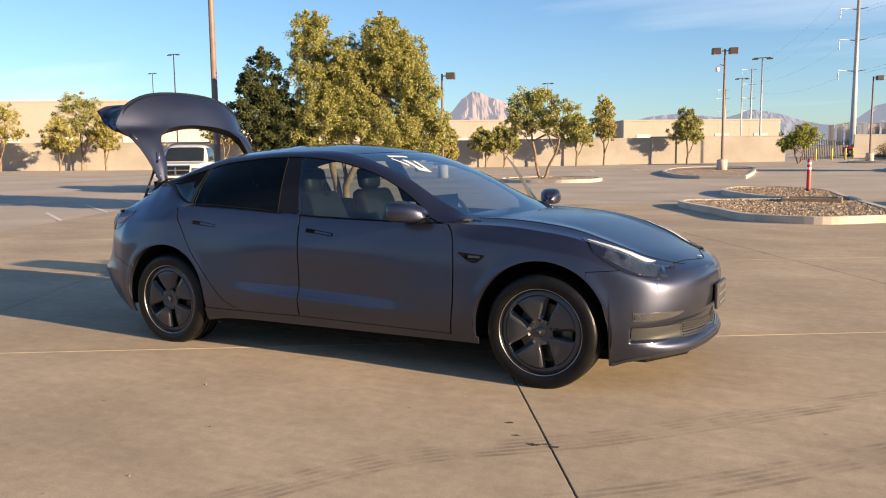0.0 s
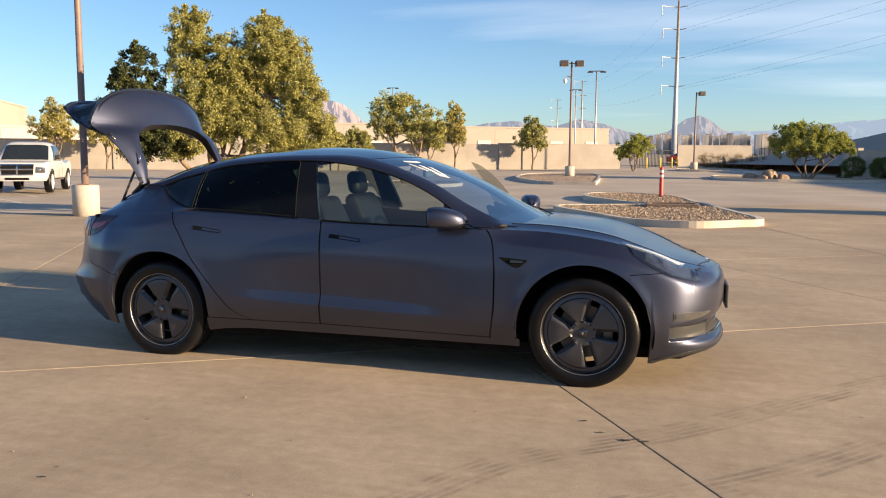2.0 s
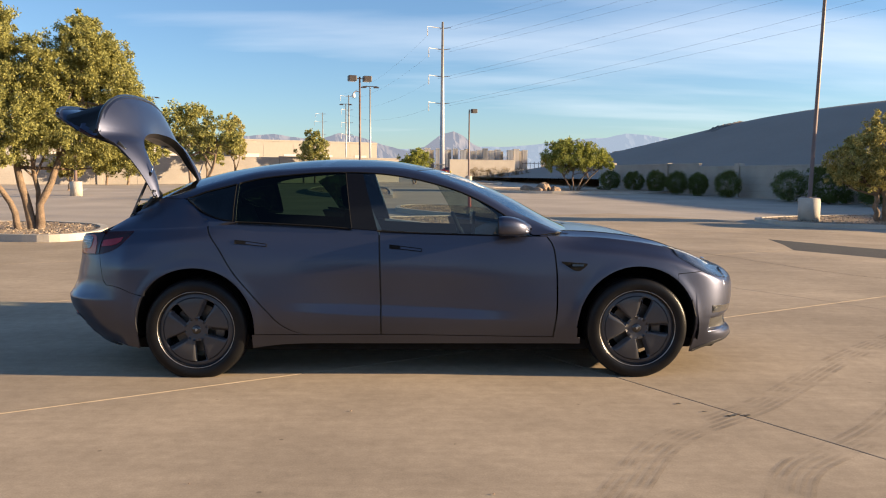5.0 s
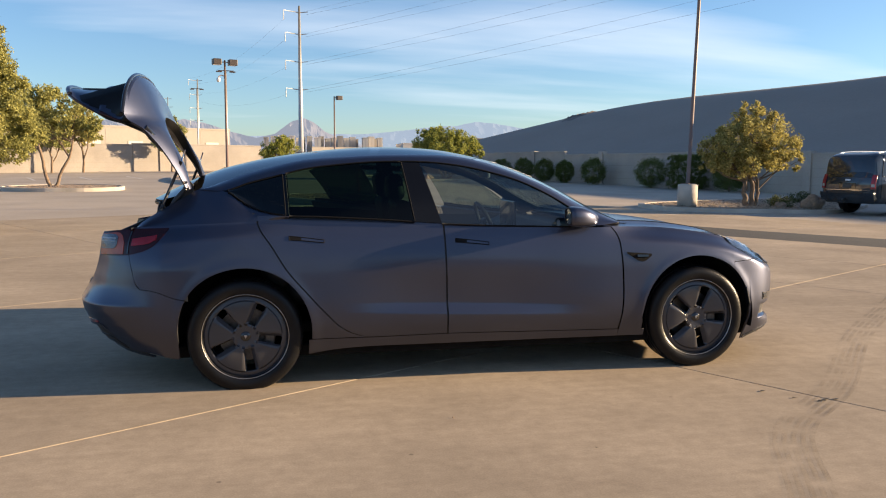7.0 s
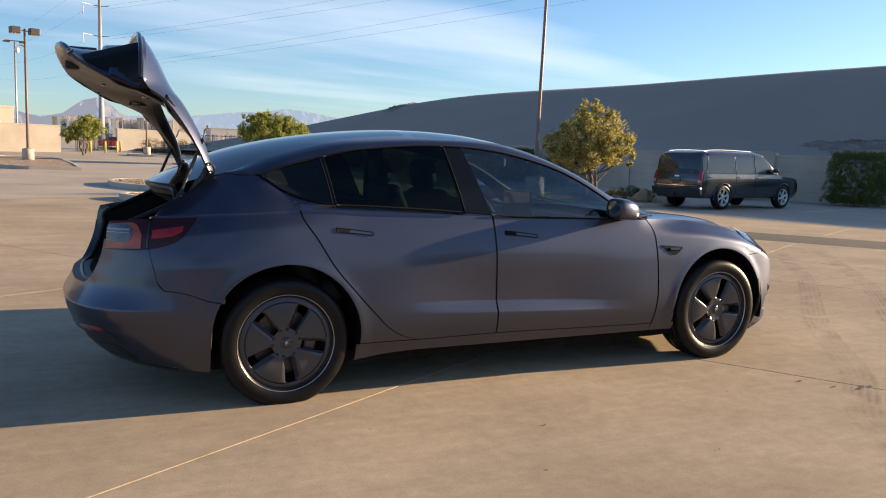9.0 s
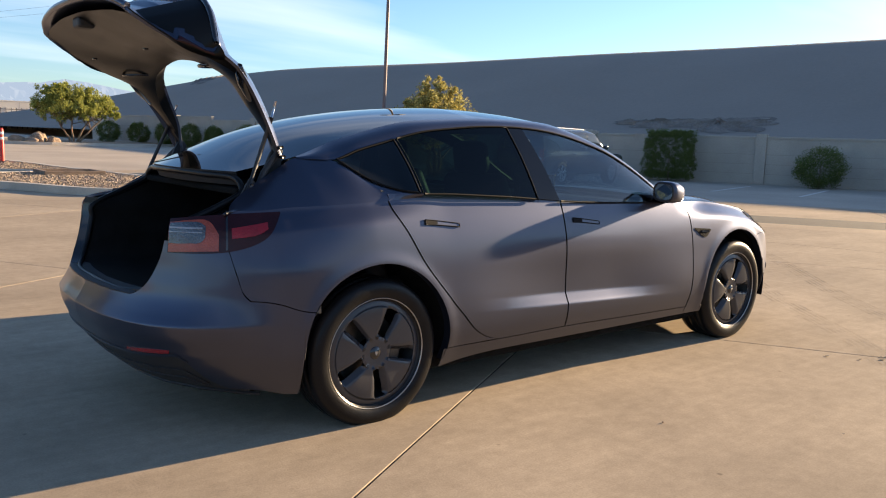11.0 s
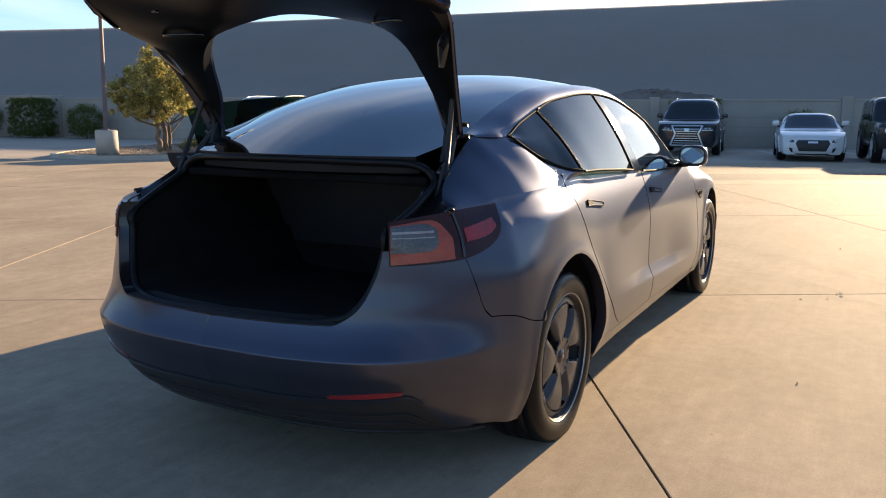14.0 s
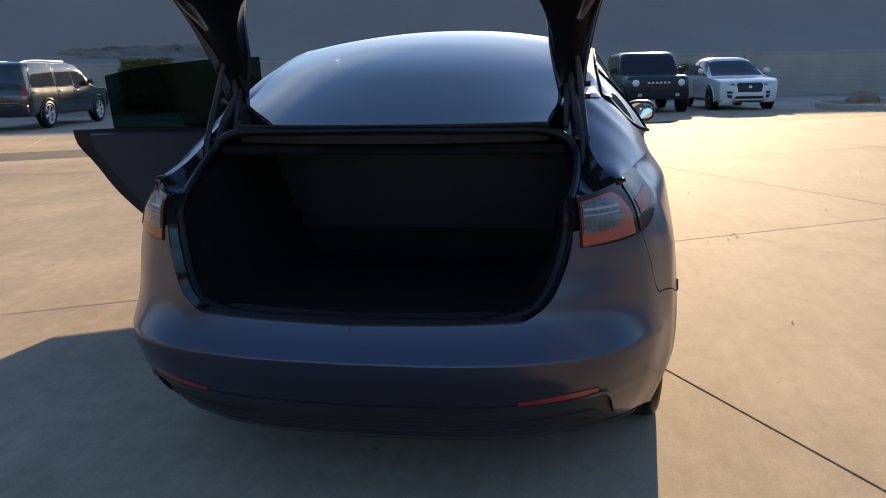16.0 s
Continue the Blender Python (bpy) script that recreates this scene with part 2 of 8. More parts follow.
MAT = {
    "paint": flake_paint("grey_metallic_paint", (0.052, 0.058, 0.089), 0.42, 0.88),
    "black_gloss": surface("gloss_black", (0.012, 0.012, 0.014), rough=0.15, var=0.1, bump=0, coat=0.6, rvar=0.04),
    "black_plastic": surface("black_plastic", (0.022, 0.022, 0.024), rough=0.55, var=0.2, fine=220, bump=0.1),
    "lid_plastic": surface("glossy_black_moulding", (0.005, 0.005, 0.005), rough=0.34, var=0.2, fine=200, bump=0.05, spec=0.22),
    "rubber": surface("tyre_rubber", (0.009, 0.009, 0.010), rough=0.34, var=0.25, scale=9, fine=160, bump=0.10, spec=0.20),
    "cover": surface("dark_grey_wheel_cover", (0.050, 0.050, 0.056), rough=0.24, var=0.1, fine=240, bump=0.04),
    "alloy": surface("machined_alloy", (0.42, 0.41, 0.40), rough=0.34, metal=0.9, var=0.1, bump=0.04),
    "wheel_silver": surface("silver_wheel_paint", (0.55, 0.55, 0.56), rough=0.35, metal=0.35, var=0.06, bump=0.02),
    "steel": surface("brake_steel", (0.12, 0.115, 0.11), rough=0.45, metal=0.9, var=0.25, scale=20, bump=0.1),
    "carpet": surface("black_carpet", (0.010, 0.010, 0.010), rough=0.95, var=0.3, scale=12, fine=400, bump=0.4, spec=0.1),
    "seat": surface("black_leather", (0.026, 0.026, 0.030), rough=0.5, var=0.12, scale=10, fine=190, bump=0.15),
    "cabin_trim": surface("dark_cabin_trim", (0.045, 0.045, 0.05), rough=0.6, var=0.12, fine=180, bump=0.1),
    "light_trim": surface("pale_headliner", (0.42, 0.42, 0.38), rough=0.9, var=0.06, fine=240, bump=0.1),
    "side_glass": glass("side_glass", (0.42, 0.50, 0.47), 0.10),
    "dark_glass": glass("privacy_glass", (0.036, 0.075, 0.052), 0.022),
    "quarter_glass": glass("quarter_glass", (0.022, 0.028, 0.026), 0.05),
    "pillar_black": surface("pillar_black", (0.006, 0.006, 0.007), rough=0.08, var=0.1, bump=0, rvar=0.02, spec=0.28),
    "roof_glass": glass("roof_glass", (0.03, 0.035, 0.045), 0.30),
    "screen_glass": glass("windscreen_glass", (0.52, 0.66, 0.75), 0.42),
    "mirror": surface("mirror_glass", (0.9, 0.9, 0.9), rough=0.02, metal=1.0, var=0.01, bump=0, rvar=0.01),
    "chrome": surface("chrome", (0.7, 0.7, 0.72), rough=0.12, metal=1.0, var=0.05, bump=0, rvar=0.04),
    "red_lens": surface("red_lamp_lens", (0.27, 0.010, 0.018), rough=0.22, var=0.15, scale=14, fine=120, bump=0.2, coat=0.08, rvar=0.03),
    "dark_red_lens": surface("smoked_lamp_lens", (0.028, 0.006, 0.008), rough=0.12, var=0.15, scale=14, fine=120, bump=0.05, coat=0.0, rvar=0.03, spec=0.3),
    "clear_lens": lamp_lens("clear_lamp_lens", (0.26, 0.26, 0.27)),
    "reverse_lens": surface("reversing_lamp_lens", (0.095, 0.10, 0.11), rough=0.12, metal=0.6, var=0.3, scale=22, fine=120, bump=0.25, coat=0.5, rvar=0.03),
    "reflector_red": lamp_lens("red_reflector", (0.26, 0.012, 0.016)),
    "dark_bronze": surface("dark_bronze_steel", (0.055, 0.040, 0.034), rough=0.5, var=0.15, scale=3, fine=80, bump=0.1),
    "lamp_glass": lamp_lens("dim_lamp_glass", (0.06, 0.058, 0.058)),
    "amber_lens": surface("amber_lamp_lens", (0.31, 0.05, 0.022), rough=0.2, var=0.15, scale=14, fine=120, bump=0.2, coat=0.3, rvar=0.03),
    "lamp_silver": surface("lamp_silver", (0.72, 0.73, 0.76), rough=0.3, metal=0.35, var=0.08, bump=0, coat=0.6, rvar=0.05),
    "head_lens": glass("head_lamp_lens", (0.90, 0.92, 0.94), 0.07),
    "white_marker": surface("white_window_marker", (0.8, 0.8, 0.8), rough=0.9, var=0.05, bump=0),
    "concrete": concrete_material("broomed_concrete", (0.425, 0.341, 0.249)),
    "asphalt": surface("worn_asphalt", (0.405, 0.335, 0.262), rough=0.85, var=0.16, scale=0.3, fine=22, bump=0.08, space="World"),
    "joint": surface("joint_filler", (0.035, 0.032, 0.03), rough=0.9, var=0.3, scale=3, fine=60, bump=0.2, space="World"),
    "kerb": surface("kerb_concrete", (0.50, 0.44, 0.37), rough=0.8, var=0.14, scale=1.4, fine=40, bump=0.25, space="World", piece=0.08),
    "base_concrete": surface("cast_concrete", (0.48, 0.43, 0.37), rough=0.8, var=0.14, scale=3, fine=50, bump=0.25),
    "dirt": surface("desert_soil", (0.34, 0.25, 0.17), rough=0.95, var=0.2, scale=0.6, fine=18, bump=0.5, space="World"),
    "gravel": surface("island_gravel", (0.36, 0.26, 0.18), rough=0.95, var=0.45, scale=22, fine=60, bump=1.0, space="World"),
    "line_paint": surface("worn_line_paint", (0.62, 0.58, 0.52), rough=0.8, var=0.2, scale=3, fine=50, bump=0.1, space="World"),
    "mortar": surface("block_mortar", (0.30, 0.26, 0.22), rough=0.95, var=0.12, scale=2, fine=30, bump=0.2, space="World"),
    "block": surface("split_face_block", (0.41, 0.355, 0.30), rough=0.92, var=0.10, scale=0.8, fine=22, bump=0.4, space="World"),
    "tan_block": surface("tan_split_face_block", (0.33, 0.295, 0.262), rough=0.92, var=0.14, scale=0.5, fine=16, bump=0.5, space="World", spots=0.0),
    "berm": surface("bare_earth_bank", (0.285, 0.235, 0.195), rough=0.97, var=0.07, scale=0.12, fine=5, bump=0.35, space="World"),
    "berm_dark": surface("dark_soil_patch", (0.205, 0.168, 0.142), rough=0.97, var=0.3, scale=0.8, fine=9, bump=0.5, space="World"),
    "tan_wall": surface("tan_tilt_panel", (0.36, 0.32, 0.275), rough=0.9, var=0.05, scale=0.05, fine=2, bump=0.1, space="World"),
    "pale_wall": surface("pale_tilt_panel", (0.60, 0.55, 0.49), rough=0.9, var=0.05, scale=0.05, fine=2, bump=0.1, space="World"),
    # Distance haze is mixed into these rock colours as a glow.
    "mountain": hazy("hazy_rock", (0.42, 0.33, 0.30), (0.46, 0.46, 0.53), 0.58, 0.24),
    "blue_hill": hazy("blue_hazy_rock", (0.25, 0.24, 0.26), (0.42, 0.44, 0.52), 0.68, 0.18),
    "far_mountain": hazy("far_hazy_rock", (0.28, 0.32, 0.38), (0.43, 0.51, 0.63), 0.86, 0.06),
    "brown_pole": surface("brown_painted_steel", (0.20, 0.135, 0.11), rough=0.5, var=0.15, scale=3, fine=80, bump=0.1),
    "grey_pole": surface("galvanised_steel", (0.42, 0.42, 0.42), rough=0.5, metal=0.4, var=0.1, scale=0.6, fine=30, bump=0.05),
    "cable": surface("power_cable", (0.10, 0.10, 0.11), rough=0.6, var=0.1, bump=0),
    "bollard_red": surface("red_plastic_post", (0.62, 0.045, 0.03), rough=0.45, var=0.1, bump=0.05),
    "white_band": surface("reflective_band", (0.8, 0.8, 0.78), rough=0.4, var=0.05, bump=0),
    "yellow_post": surface("yellow_painted_steel", (0.65, 0.45, 0.05), rough=0.5, var=0.1, bump=0.05),
    "bark": surface("grey_brown_bark", (0.22, 0.155, 0.105), rough=0.95, var=0.35, scale=6, fine=40, bump=0.9),
    "rock": surface("sandstone_boulder", (0.30, 0.215, 0.15), rough=0.95, var=0.3, scale=2.5, fine=22, bump=0.8),
    "wood": surface("weathered_timber", (0.24, 0.17, 0.12), rough=0.9, var=0.25, scale=5, fine=60, bump=0.4),
    "olive_leaf": leafy("olive_leaf", (0.15, 0.155, 0.048), (0.50, 0.47, 0.16)),
    "dark_leaf": leafy("dark_leaf", (0.045, 0.06, 0.028), (0.15, 0.16, 0.06)),
    "yellow_leaf": leafy("yellow_green_leaf", (0.20, 0.185, 0.055), (0.58, 0.50, 0.18)),
    "green_leaf": leafy("green_leaf", (0.14, 0.16, 0.035), (0.46, 0.46, 0.11)),
    "hedge_leaf": leafy("hedge_leaf", (0.055, 0.075, 0.018), (0.18, 0.21, 0.055)),
    "dry_leaf": leafy("dry_brush", (0.16, 0.11, 0.06), (0.34, 0.25, 0.13)),
    "white_paint": surface("white_car_paint", (0.72, 0.72, 0.72), rough=0.3, var=0.03, scale=2, bump=0, coat=0.8, rvar=0.03),
    "silver_paint": surface("white_truck_paint", (0.52, 0.51, 0.48), rough=0.35, var=0.05, scale=2, bump=0, coat=0.6, rvar=0.03),
    "black_paint": surface("black_car_paint", (0.030, 0.034, 0.042), rough=0.2, metal=0.4, var=0.1, scale=2, bump=0, coat=0.6, rvar=0.03, spec=0.4),
    "slate_paint": surface("slate_blue_car_paint", (0.030, 0.038, 0.048), rough=0.16, metal=0.2, var=0.1, scale=2, bump=0, coat=0.6, rvar=0.03, spec=0.5),
    "dark_pane": surface("dark_car_glass", (0.016, 0.020, 0.024), rough=0.05, var=0.1, bump=0, rvar=0.02, spec=0.75),
    "green_paint": surface("dark_green_car_paint", (0.02, 0.024, 0.024), rough=0.28, var=0.1, scale=2, bump=0, coat=0.8, rvar=0.03),
    "red_paint": surface("red_car_paint", (0.45, 0.03, 0.025), rough=0.3, var=0.05, scale=2, bump=0, coat=0.8, rvar=0.03),
    "grey_plate": surface("blank_plate", (0.05, 0.05, 0.05), rough=0.5, var=0.1, bump=0.05),
    "glass_edge": surface("ground_glass_edge", (0.03, 0.045, 0.036), rough=0.6, var=0.05, bump=0, spec=0.08),
    "seal": surface("rubber_window_seal", (0.010, 0.010, 0.011), rough=0.7, var=0.1, bump=0, spec=0.08),
    "tyre_print": None,
}


def print_material():
    """Rubber left on concrete: thin, broken, mostly transparent."""
    m, n, l = nodes_of("tyre_print")
    b = n["Principled BSDF"]
    b.inputs["Base Color"].default_value, b.inputs["Roughness"].default_value = (0.05, 0.045, 0.04, 1), 0.8
    geo, no, mr = n.new("ShaderNodeNewGeometry"), n.new("ShaderNodeTexNoise"), n.new("ShaderNodeMapRange")
    no.inputs["Scale"].default_value, no.inputs["Detail"].default_value = 5, 5
    l.new(geo.outputs["Position"], no.inputs["Vector"])
    mr.inputs["From Min"].default_value, mr.inputs["From Max"].default_value, mr.inputs["To Max"].default_value = 0.40, 0.72, 0.30
    l.new(no.outputs["Fac"], mr.inputs["Value"])
    l.new(mr.outputs[0], b.inputs["Alpha"])
    return m


MAT["tyre_print"] = print_material()


# ---- building helpers ----
def obj_of(name, me, material, parent=None, label="", smooth=True):
    ob = new(name, me)
    if material:
        me.materials.append(MAT[material] if isinstance(material, str) else material)
    if smooth:
        me.polygons.foreach_set("use_smooth", [True] * len(me.polygons))
    if parent:
        ob.parent = parent
    if label:
        ob["label"] = label
    return ob


def part(name, bm, material, parent=None, label="", smooth=False):
    """Links a bmesh, or lists of points and faces, as one mesh object under a thing or a part."""
    me = bpy.data.meshes.new(name)
    if isinstance(bm, tuple):
        me.from_pydata([tuple(map(float, p)) for p in bm[0]], [], bm[1])
        me.validate()
    else:
        bm.to_mesh(me)
        bm.free()
    return obj_of(name, me, material, parent, label, smooth)


def thing(name, label, category, at=(0, 0, 0), turn=0.0, group="", kind=""):
    e = new(name)
    e.matrix_world = pose(*at, 0, 0, turn)
    return tagged(e, label, category, group, kind)


def thicken(ob, t, offset=-1.0, dark_rim=False):
    me = ob.data
    use = np.zeros(len(me.loops), int)
    me.loops.foreach_get("edge_index", use)
    sharp = me.attributes.get("sharp_edge") or me.attributes.new("sharp_edge", "BOOLEAN", "EDGE")
    sharp.data.foreach_set("value", np.bincount(use, minlength=len(me.edges)) == 1)
    s = ob.modifiers.new("thickness", "SOLIDIFY")
    s.thickness, s.offset = t, offset
    if dark_rim:
        me.materials.append(MAT["black_plastic"])
        s.material_offset_rim = 1
        s.material_offset = 1
    return ob


def curve(points):
    """A smooth function through (x, y, ...) points: cubic, with no overshoot to speak of."""
    p = np.array(sorted(points), float)
    x, y = p[:, 0], p[:, 1:]
    d = np.diff(y, axis=0) / np.diff(x)[:, None]
    tan = np.vstack([d[:1], (d[:-1] + d[1:]) / 2, d[-1:]])
    flat = np.vstack([np.zeros((1, d.shape[1]), bool), d[:-1] * d[1:] <= 0, np.zeros((1, d.shape[1]), bool)])
    tan[flat] = 0

    def f(v):
        v = np.clip(np.asarray(v, float), x[0], x[-1])
        i = np.clip(np.searchsorted(x, v) - 1, 0, len(x) - 2)
        h = (x[i + 1] - x[i])
        s = ((v - x[i]) / h)[..., None]
        h = h[..., None]
        r = (2 * s**3 - 3 * s**2 + 1) * y[i] + (s**3 - 2 * s**2 + s) * h * tan[i] + (-2 * s**3 + 3 * s**2) * y[i + 1] + (s**3 - s**2) * h * tan[i + 1]
        return r[..., 0] if r.shape[-1] == 1 else r
    return f


def smooth_step(a, lo, hi):
    s = np.clip((np.asarray(a, float) - lo) / (hi - lo), 0, 1)
    return s * s * (3 - 2 * s)


def sheet(P, flip=False, wrap=False):
    """Points and faces of a grid of places P[i, j]."""
    nu, nv = P.shape[:2]
    idx = np.arange(nu * nv).reshape(nu, nv)
    if wrap:
        idx = np.vstack([idx, idx[:1]])
    a, b, c, d = idx[:-1, :-1].ravel(), idx[1:, :-1].ravel(), idx[1:, 1:].ravel(), idx[:-1, 1:].ravel()
    q = np.stack([a, d, c, b] if flip else [a, b, c, d], 1)
    return P.reshape(-1, 3), q.tolist()


def join(*pieces):
    vs, fs, n = [], [], 0
    for v, f in pieces:
        vs.append(np.asarray(v, float).reshape(-1, 3))
        fs += [[i + n for i in q] for q in f]
        n += len(vs[-1])
    return np.vstack(vs), fs


def lathe(profile, n=48, axis="y"):
    """Turns (radius, height) points about an axis."""
    p = np.array(profile, float)
    th = np.linspace(0, 2 * np.pi, n, endpoint=False)
    r, h = p[:, 0], p[:, 1]
    X, Z = np.cos(th)[:, None] * r, np.sin(th)[:, None] * r
    H = np.broadcast_to(h, X.shape)
    P = {"y": np.stack([X, H, Z], -1), "z": np.stack([X, Z, H], -1), "x": np.stack([H, X, Z], -1)}[axis]
    return sheet(P, wrap=True, flip=axis == "z")


def tube(points, radius, n=8, caps=True):
    """A round bar along points; radius may be a list."""
    pts = np.array(points, float)
    rad = np.broadcast_to(np.asarray(radius, float), (len(pts),))
    tan = np.gradient(pts, axis=0)
    tan /= np.linalg.norm(tan, axis=1)[:, None] + 1e-12
    ref = np.array([0, 0, 1.0]) if abs(tan[:, 2]).max() < 0.9 else np.array([1.0, 0.3, 0])
    a = np.cross(tan, ref)
    a /= np.linalg.norm(a, axis=1)[:, None] + 1e-12
    b = np.cross(tan, a)
    th = np.linspace(0, 2 * np.pi, n, endpoint=False)
    P = pts[None] + rad[None, :, None] * (np.cos(th)[:, None, None] * a[None] + np.sin(th)[:, None, None] * b[None])
    v, f = sheet(P, wrap=True)
    m = len(pts)
    if caps:
        f = f + [[i * m for i in range(n)], [i * m + m - 1 for i in range(n - 1, -1, -1)]]
    return v, f


def box(sx, sy, sz, at=(0, 0, 0), bevel=0.0, seg=2):
    """A bmesh box of that size standing on at, its edges rounded."""
    bm = bmesh.new()
    bmesh.ops.create_cube(bm, size=1)
    for v in bm.verts:
        v.co = Vector((v.co.x * sx + at[0], v.co.y * sy + at[1], (v.co.z + 0.5) * sz + at[2]))
    if bevel:
        bmesh.ops.bevel(bm, geom=bm.edges[:], offset=bevel, segments=seg, affect="EDGES", profile=0.5)
    return bm


def prism(outline, lo, hi, axis="y", bevel=0.0, seg=2, taper=None):
    """A side outline of (x, z) points, or a plan of (x, y), drawn out between lo and hi and rounded; taper(x, z) gives a factor on y."""
    bm = bmesh.new()
    mk = (lambda p, h: (p[0], h, p[1])) if axis == "y" else (lambda p, h: (p[0], p[1], h))
    a = [bm.verts.new(mk(p, lo)) for p in outline]
    b = [bm.verts.new(mk(p, hi)) for p in outline]
    n = len(outline)
    bm.faces.new(a)
    bm.faces.new(b[::-1])
    for i in range(n):
        bm.faces.new((a[i], b[i], b[(i + 1) % n], a[(i + 1) % n]))
    bmesh.ops.recalc_face_normals(bm, faces=bm.faces[:])
    if bevel:
        bmesh.ops.bevel(bm, geom=bm.edges[:], offset=bevel, segments=seg, affect="EDGES", profile=0.5)
    if taper:
        for v in bm.verts:
            v.co.y *= taper(v.co.x, v.co.z)
    return bm


def rise(x, y):
    """Height of the ground: level about the car, climbing slowly far away and falling a little towards the parked cars."""
    x, y = np.asarray(x, float), np.asarray(y, float)
    s = np.maximum(y - 0.45 * np.maximum(x, 0), 0.7 * (y - x))
    d = np.maximum(0, s - 18.0)
    g_ = np.clip((0.862 * x + 0.5075 * y - 9.2) / 8.5, 0, 1)
    k_ = np.clip((y - 0.6 * x - 6.0) / 6.0, 0, 1)
    return 0.0165 * d * d / (d + 8.0) - 0.15 * g_ * g_ * (3 - 2 * g_) * (1 - k_ * k_ * (3 - 2 * k_))


def on_ground(x, y):
    return (x, y, float(rise(x, y)))


# ---- the grey saloon ----
car = thing("sedan_car", "dark grey metallic saloon car, boot lid and two doors open", "car")

OUT = curve([(-3.35, -2.47, 0.0), (-3.0, -2.45, -0.33), (-2.75, -2.385, -0.565), (-2.55, -2.285, -0.712), (-2.35, -2.14, -0.812), (-2.15, -1.99, -0.866),
             (-1.8, -1.80, -0.91), (-1.4375, -1.4375, -0.925), (-1.0, -1.0, -0.923), (0.0, 0.0, -0.924), (0.85, 0.85, -0.924), (1.4375, 1.4375, -0.915),
             (1.75, 1.75, -0.885), (2.0, 1.965, -0.815), (2.2, 2.09, -0.70), (2.45, 2.19, -0.51), (2.75, 2.25, -0.27), (3.05, 2.275, 0.0)])
SIDE = curve([(0.10, 0.11), (0.15, 0.085), (0.20, 0.062), (0.26, 0.038), (0.30, 0.024), (0.36, 0.010), (0.43, 0.006), (0.50, 0.009), (0.60, 0.018), (0.70, 0.028),
              (0.80, 0.044), (0.88, 0.064), (0.95, 0.088), (1.05, 0.125), (1.2, 0.2)])
FRONT = curve([(0.10, 0.09), (0.16, 0.05), (0.20, 0.02), (0.235, 0.0), (0.265, 0.008), (0.295, 0.045), (0.375, 0.05), (0.405, 0.022), (0.46, 0.006), (0.53, 0.0), (0.59, 0.004), (0.63, 0.018), (0.66, 0.045), (0.72, 0.14), (0.82, 0.27)])
REAR = curve([(0.14, 0.30), (0.20, 0.20), (0.26, 0.125), (0.32, 0.078), (0.365, 0.052), (0.375, 0.046), (0.40, 0.036), (0.45, 0.016), (0.496, 0.008), (0.5015, 0.0075), (0.507, 0.0105), (0.55, 0.036), (0.60, 0.058), (0.66, 0.070), (0.72, 0.081), (0.80, 0.090), (0.90, 0.105), (1.0, 0.16)])
HUB_Z, AXLE = 0.335, 1.4375
ARCH = {AXLE: 0.400, -AXLE: 0.384}
BELT = curve([(0.95, 0.925), (0.747, 0.928), (0.509, 0.933), (0.288, 0.939), (-0.007, 0.948), (-0.303, 0.964), (-0.599, 0.988), (-0.822, 1.001), (-1.007, 1.011), (-1.175, 1.017), (-1.305, 1.035), (-1.416, 1.078), (-1.526, 1.152)])
SHOULDER = curve([(0.80, 0.928), (1.0, 0.922), (1.214, 0.912), (1.399, 0.893), (1.621, 0.857), (1.77, 0.815), (1.95, 0.762), (2.2, 0.703), (2.5, 0.668), (2.8, 0.655), (3.05, 0.650)])
HAUNCH = curve([(-1.05, 1.003), (-1.36, 0.985), (-1.6, 0.972), (-1.9, 0.96), (-2.1, 0.952), (-2.35, 0.942), (-2.7, 0.915)])


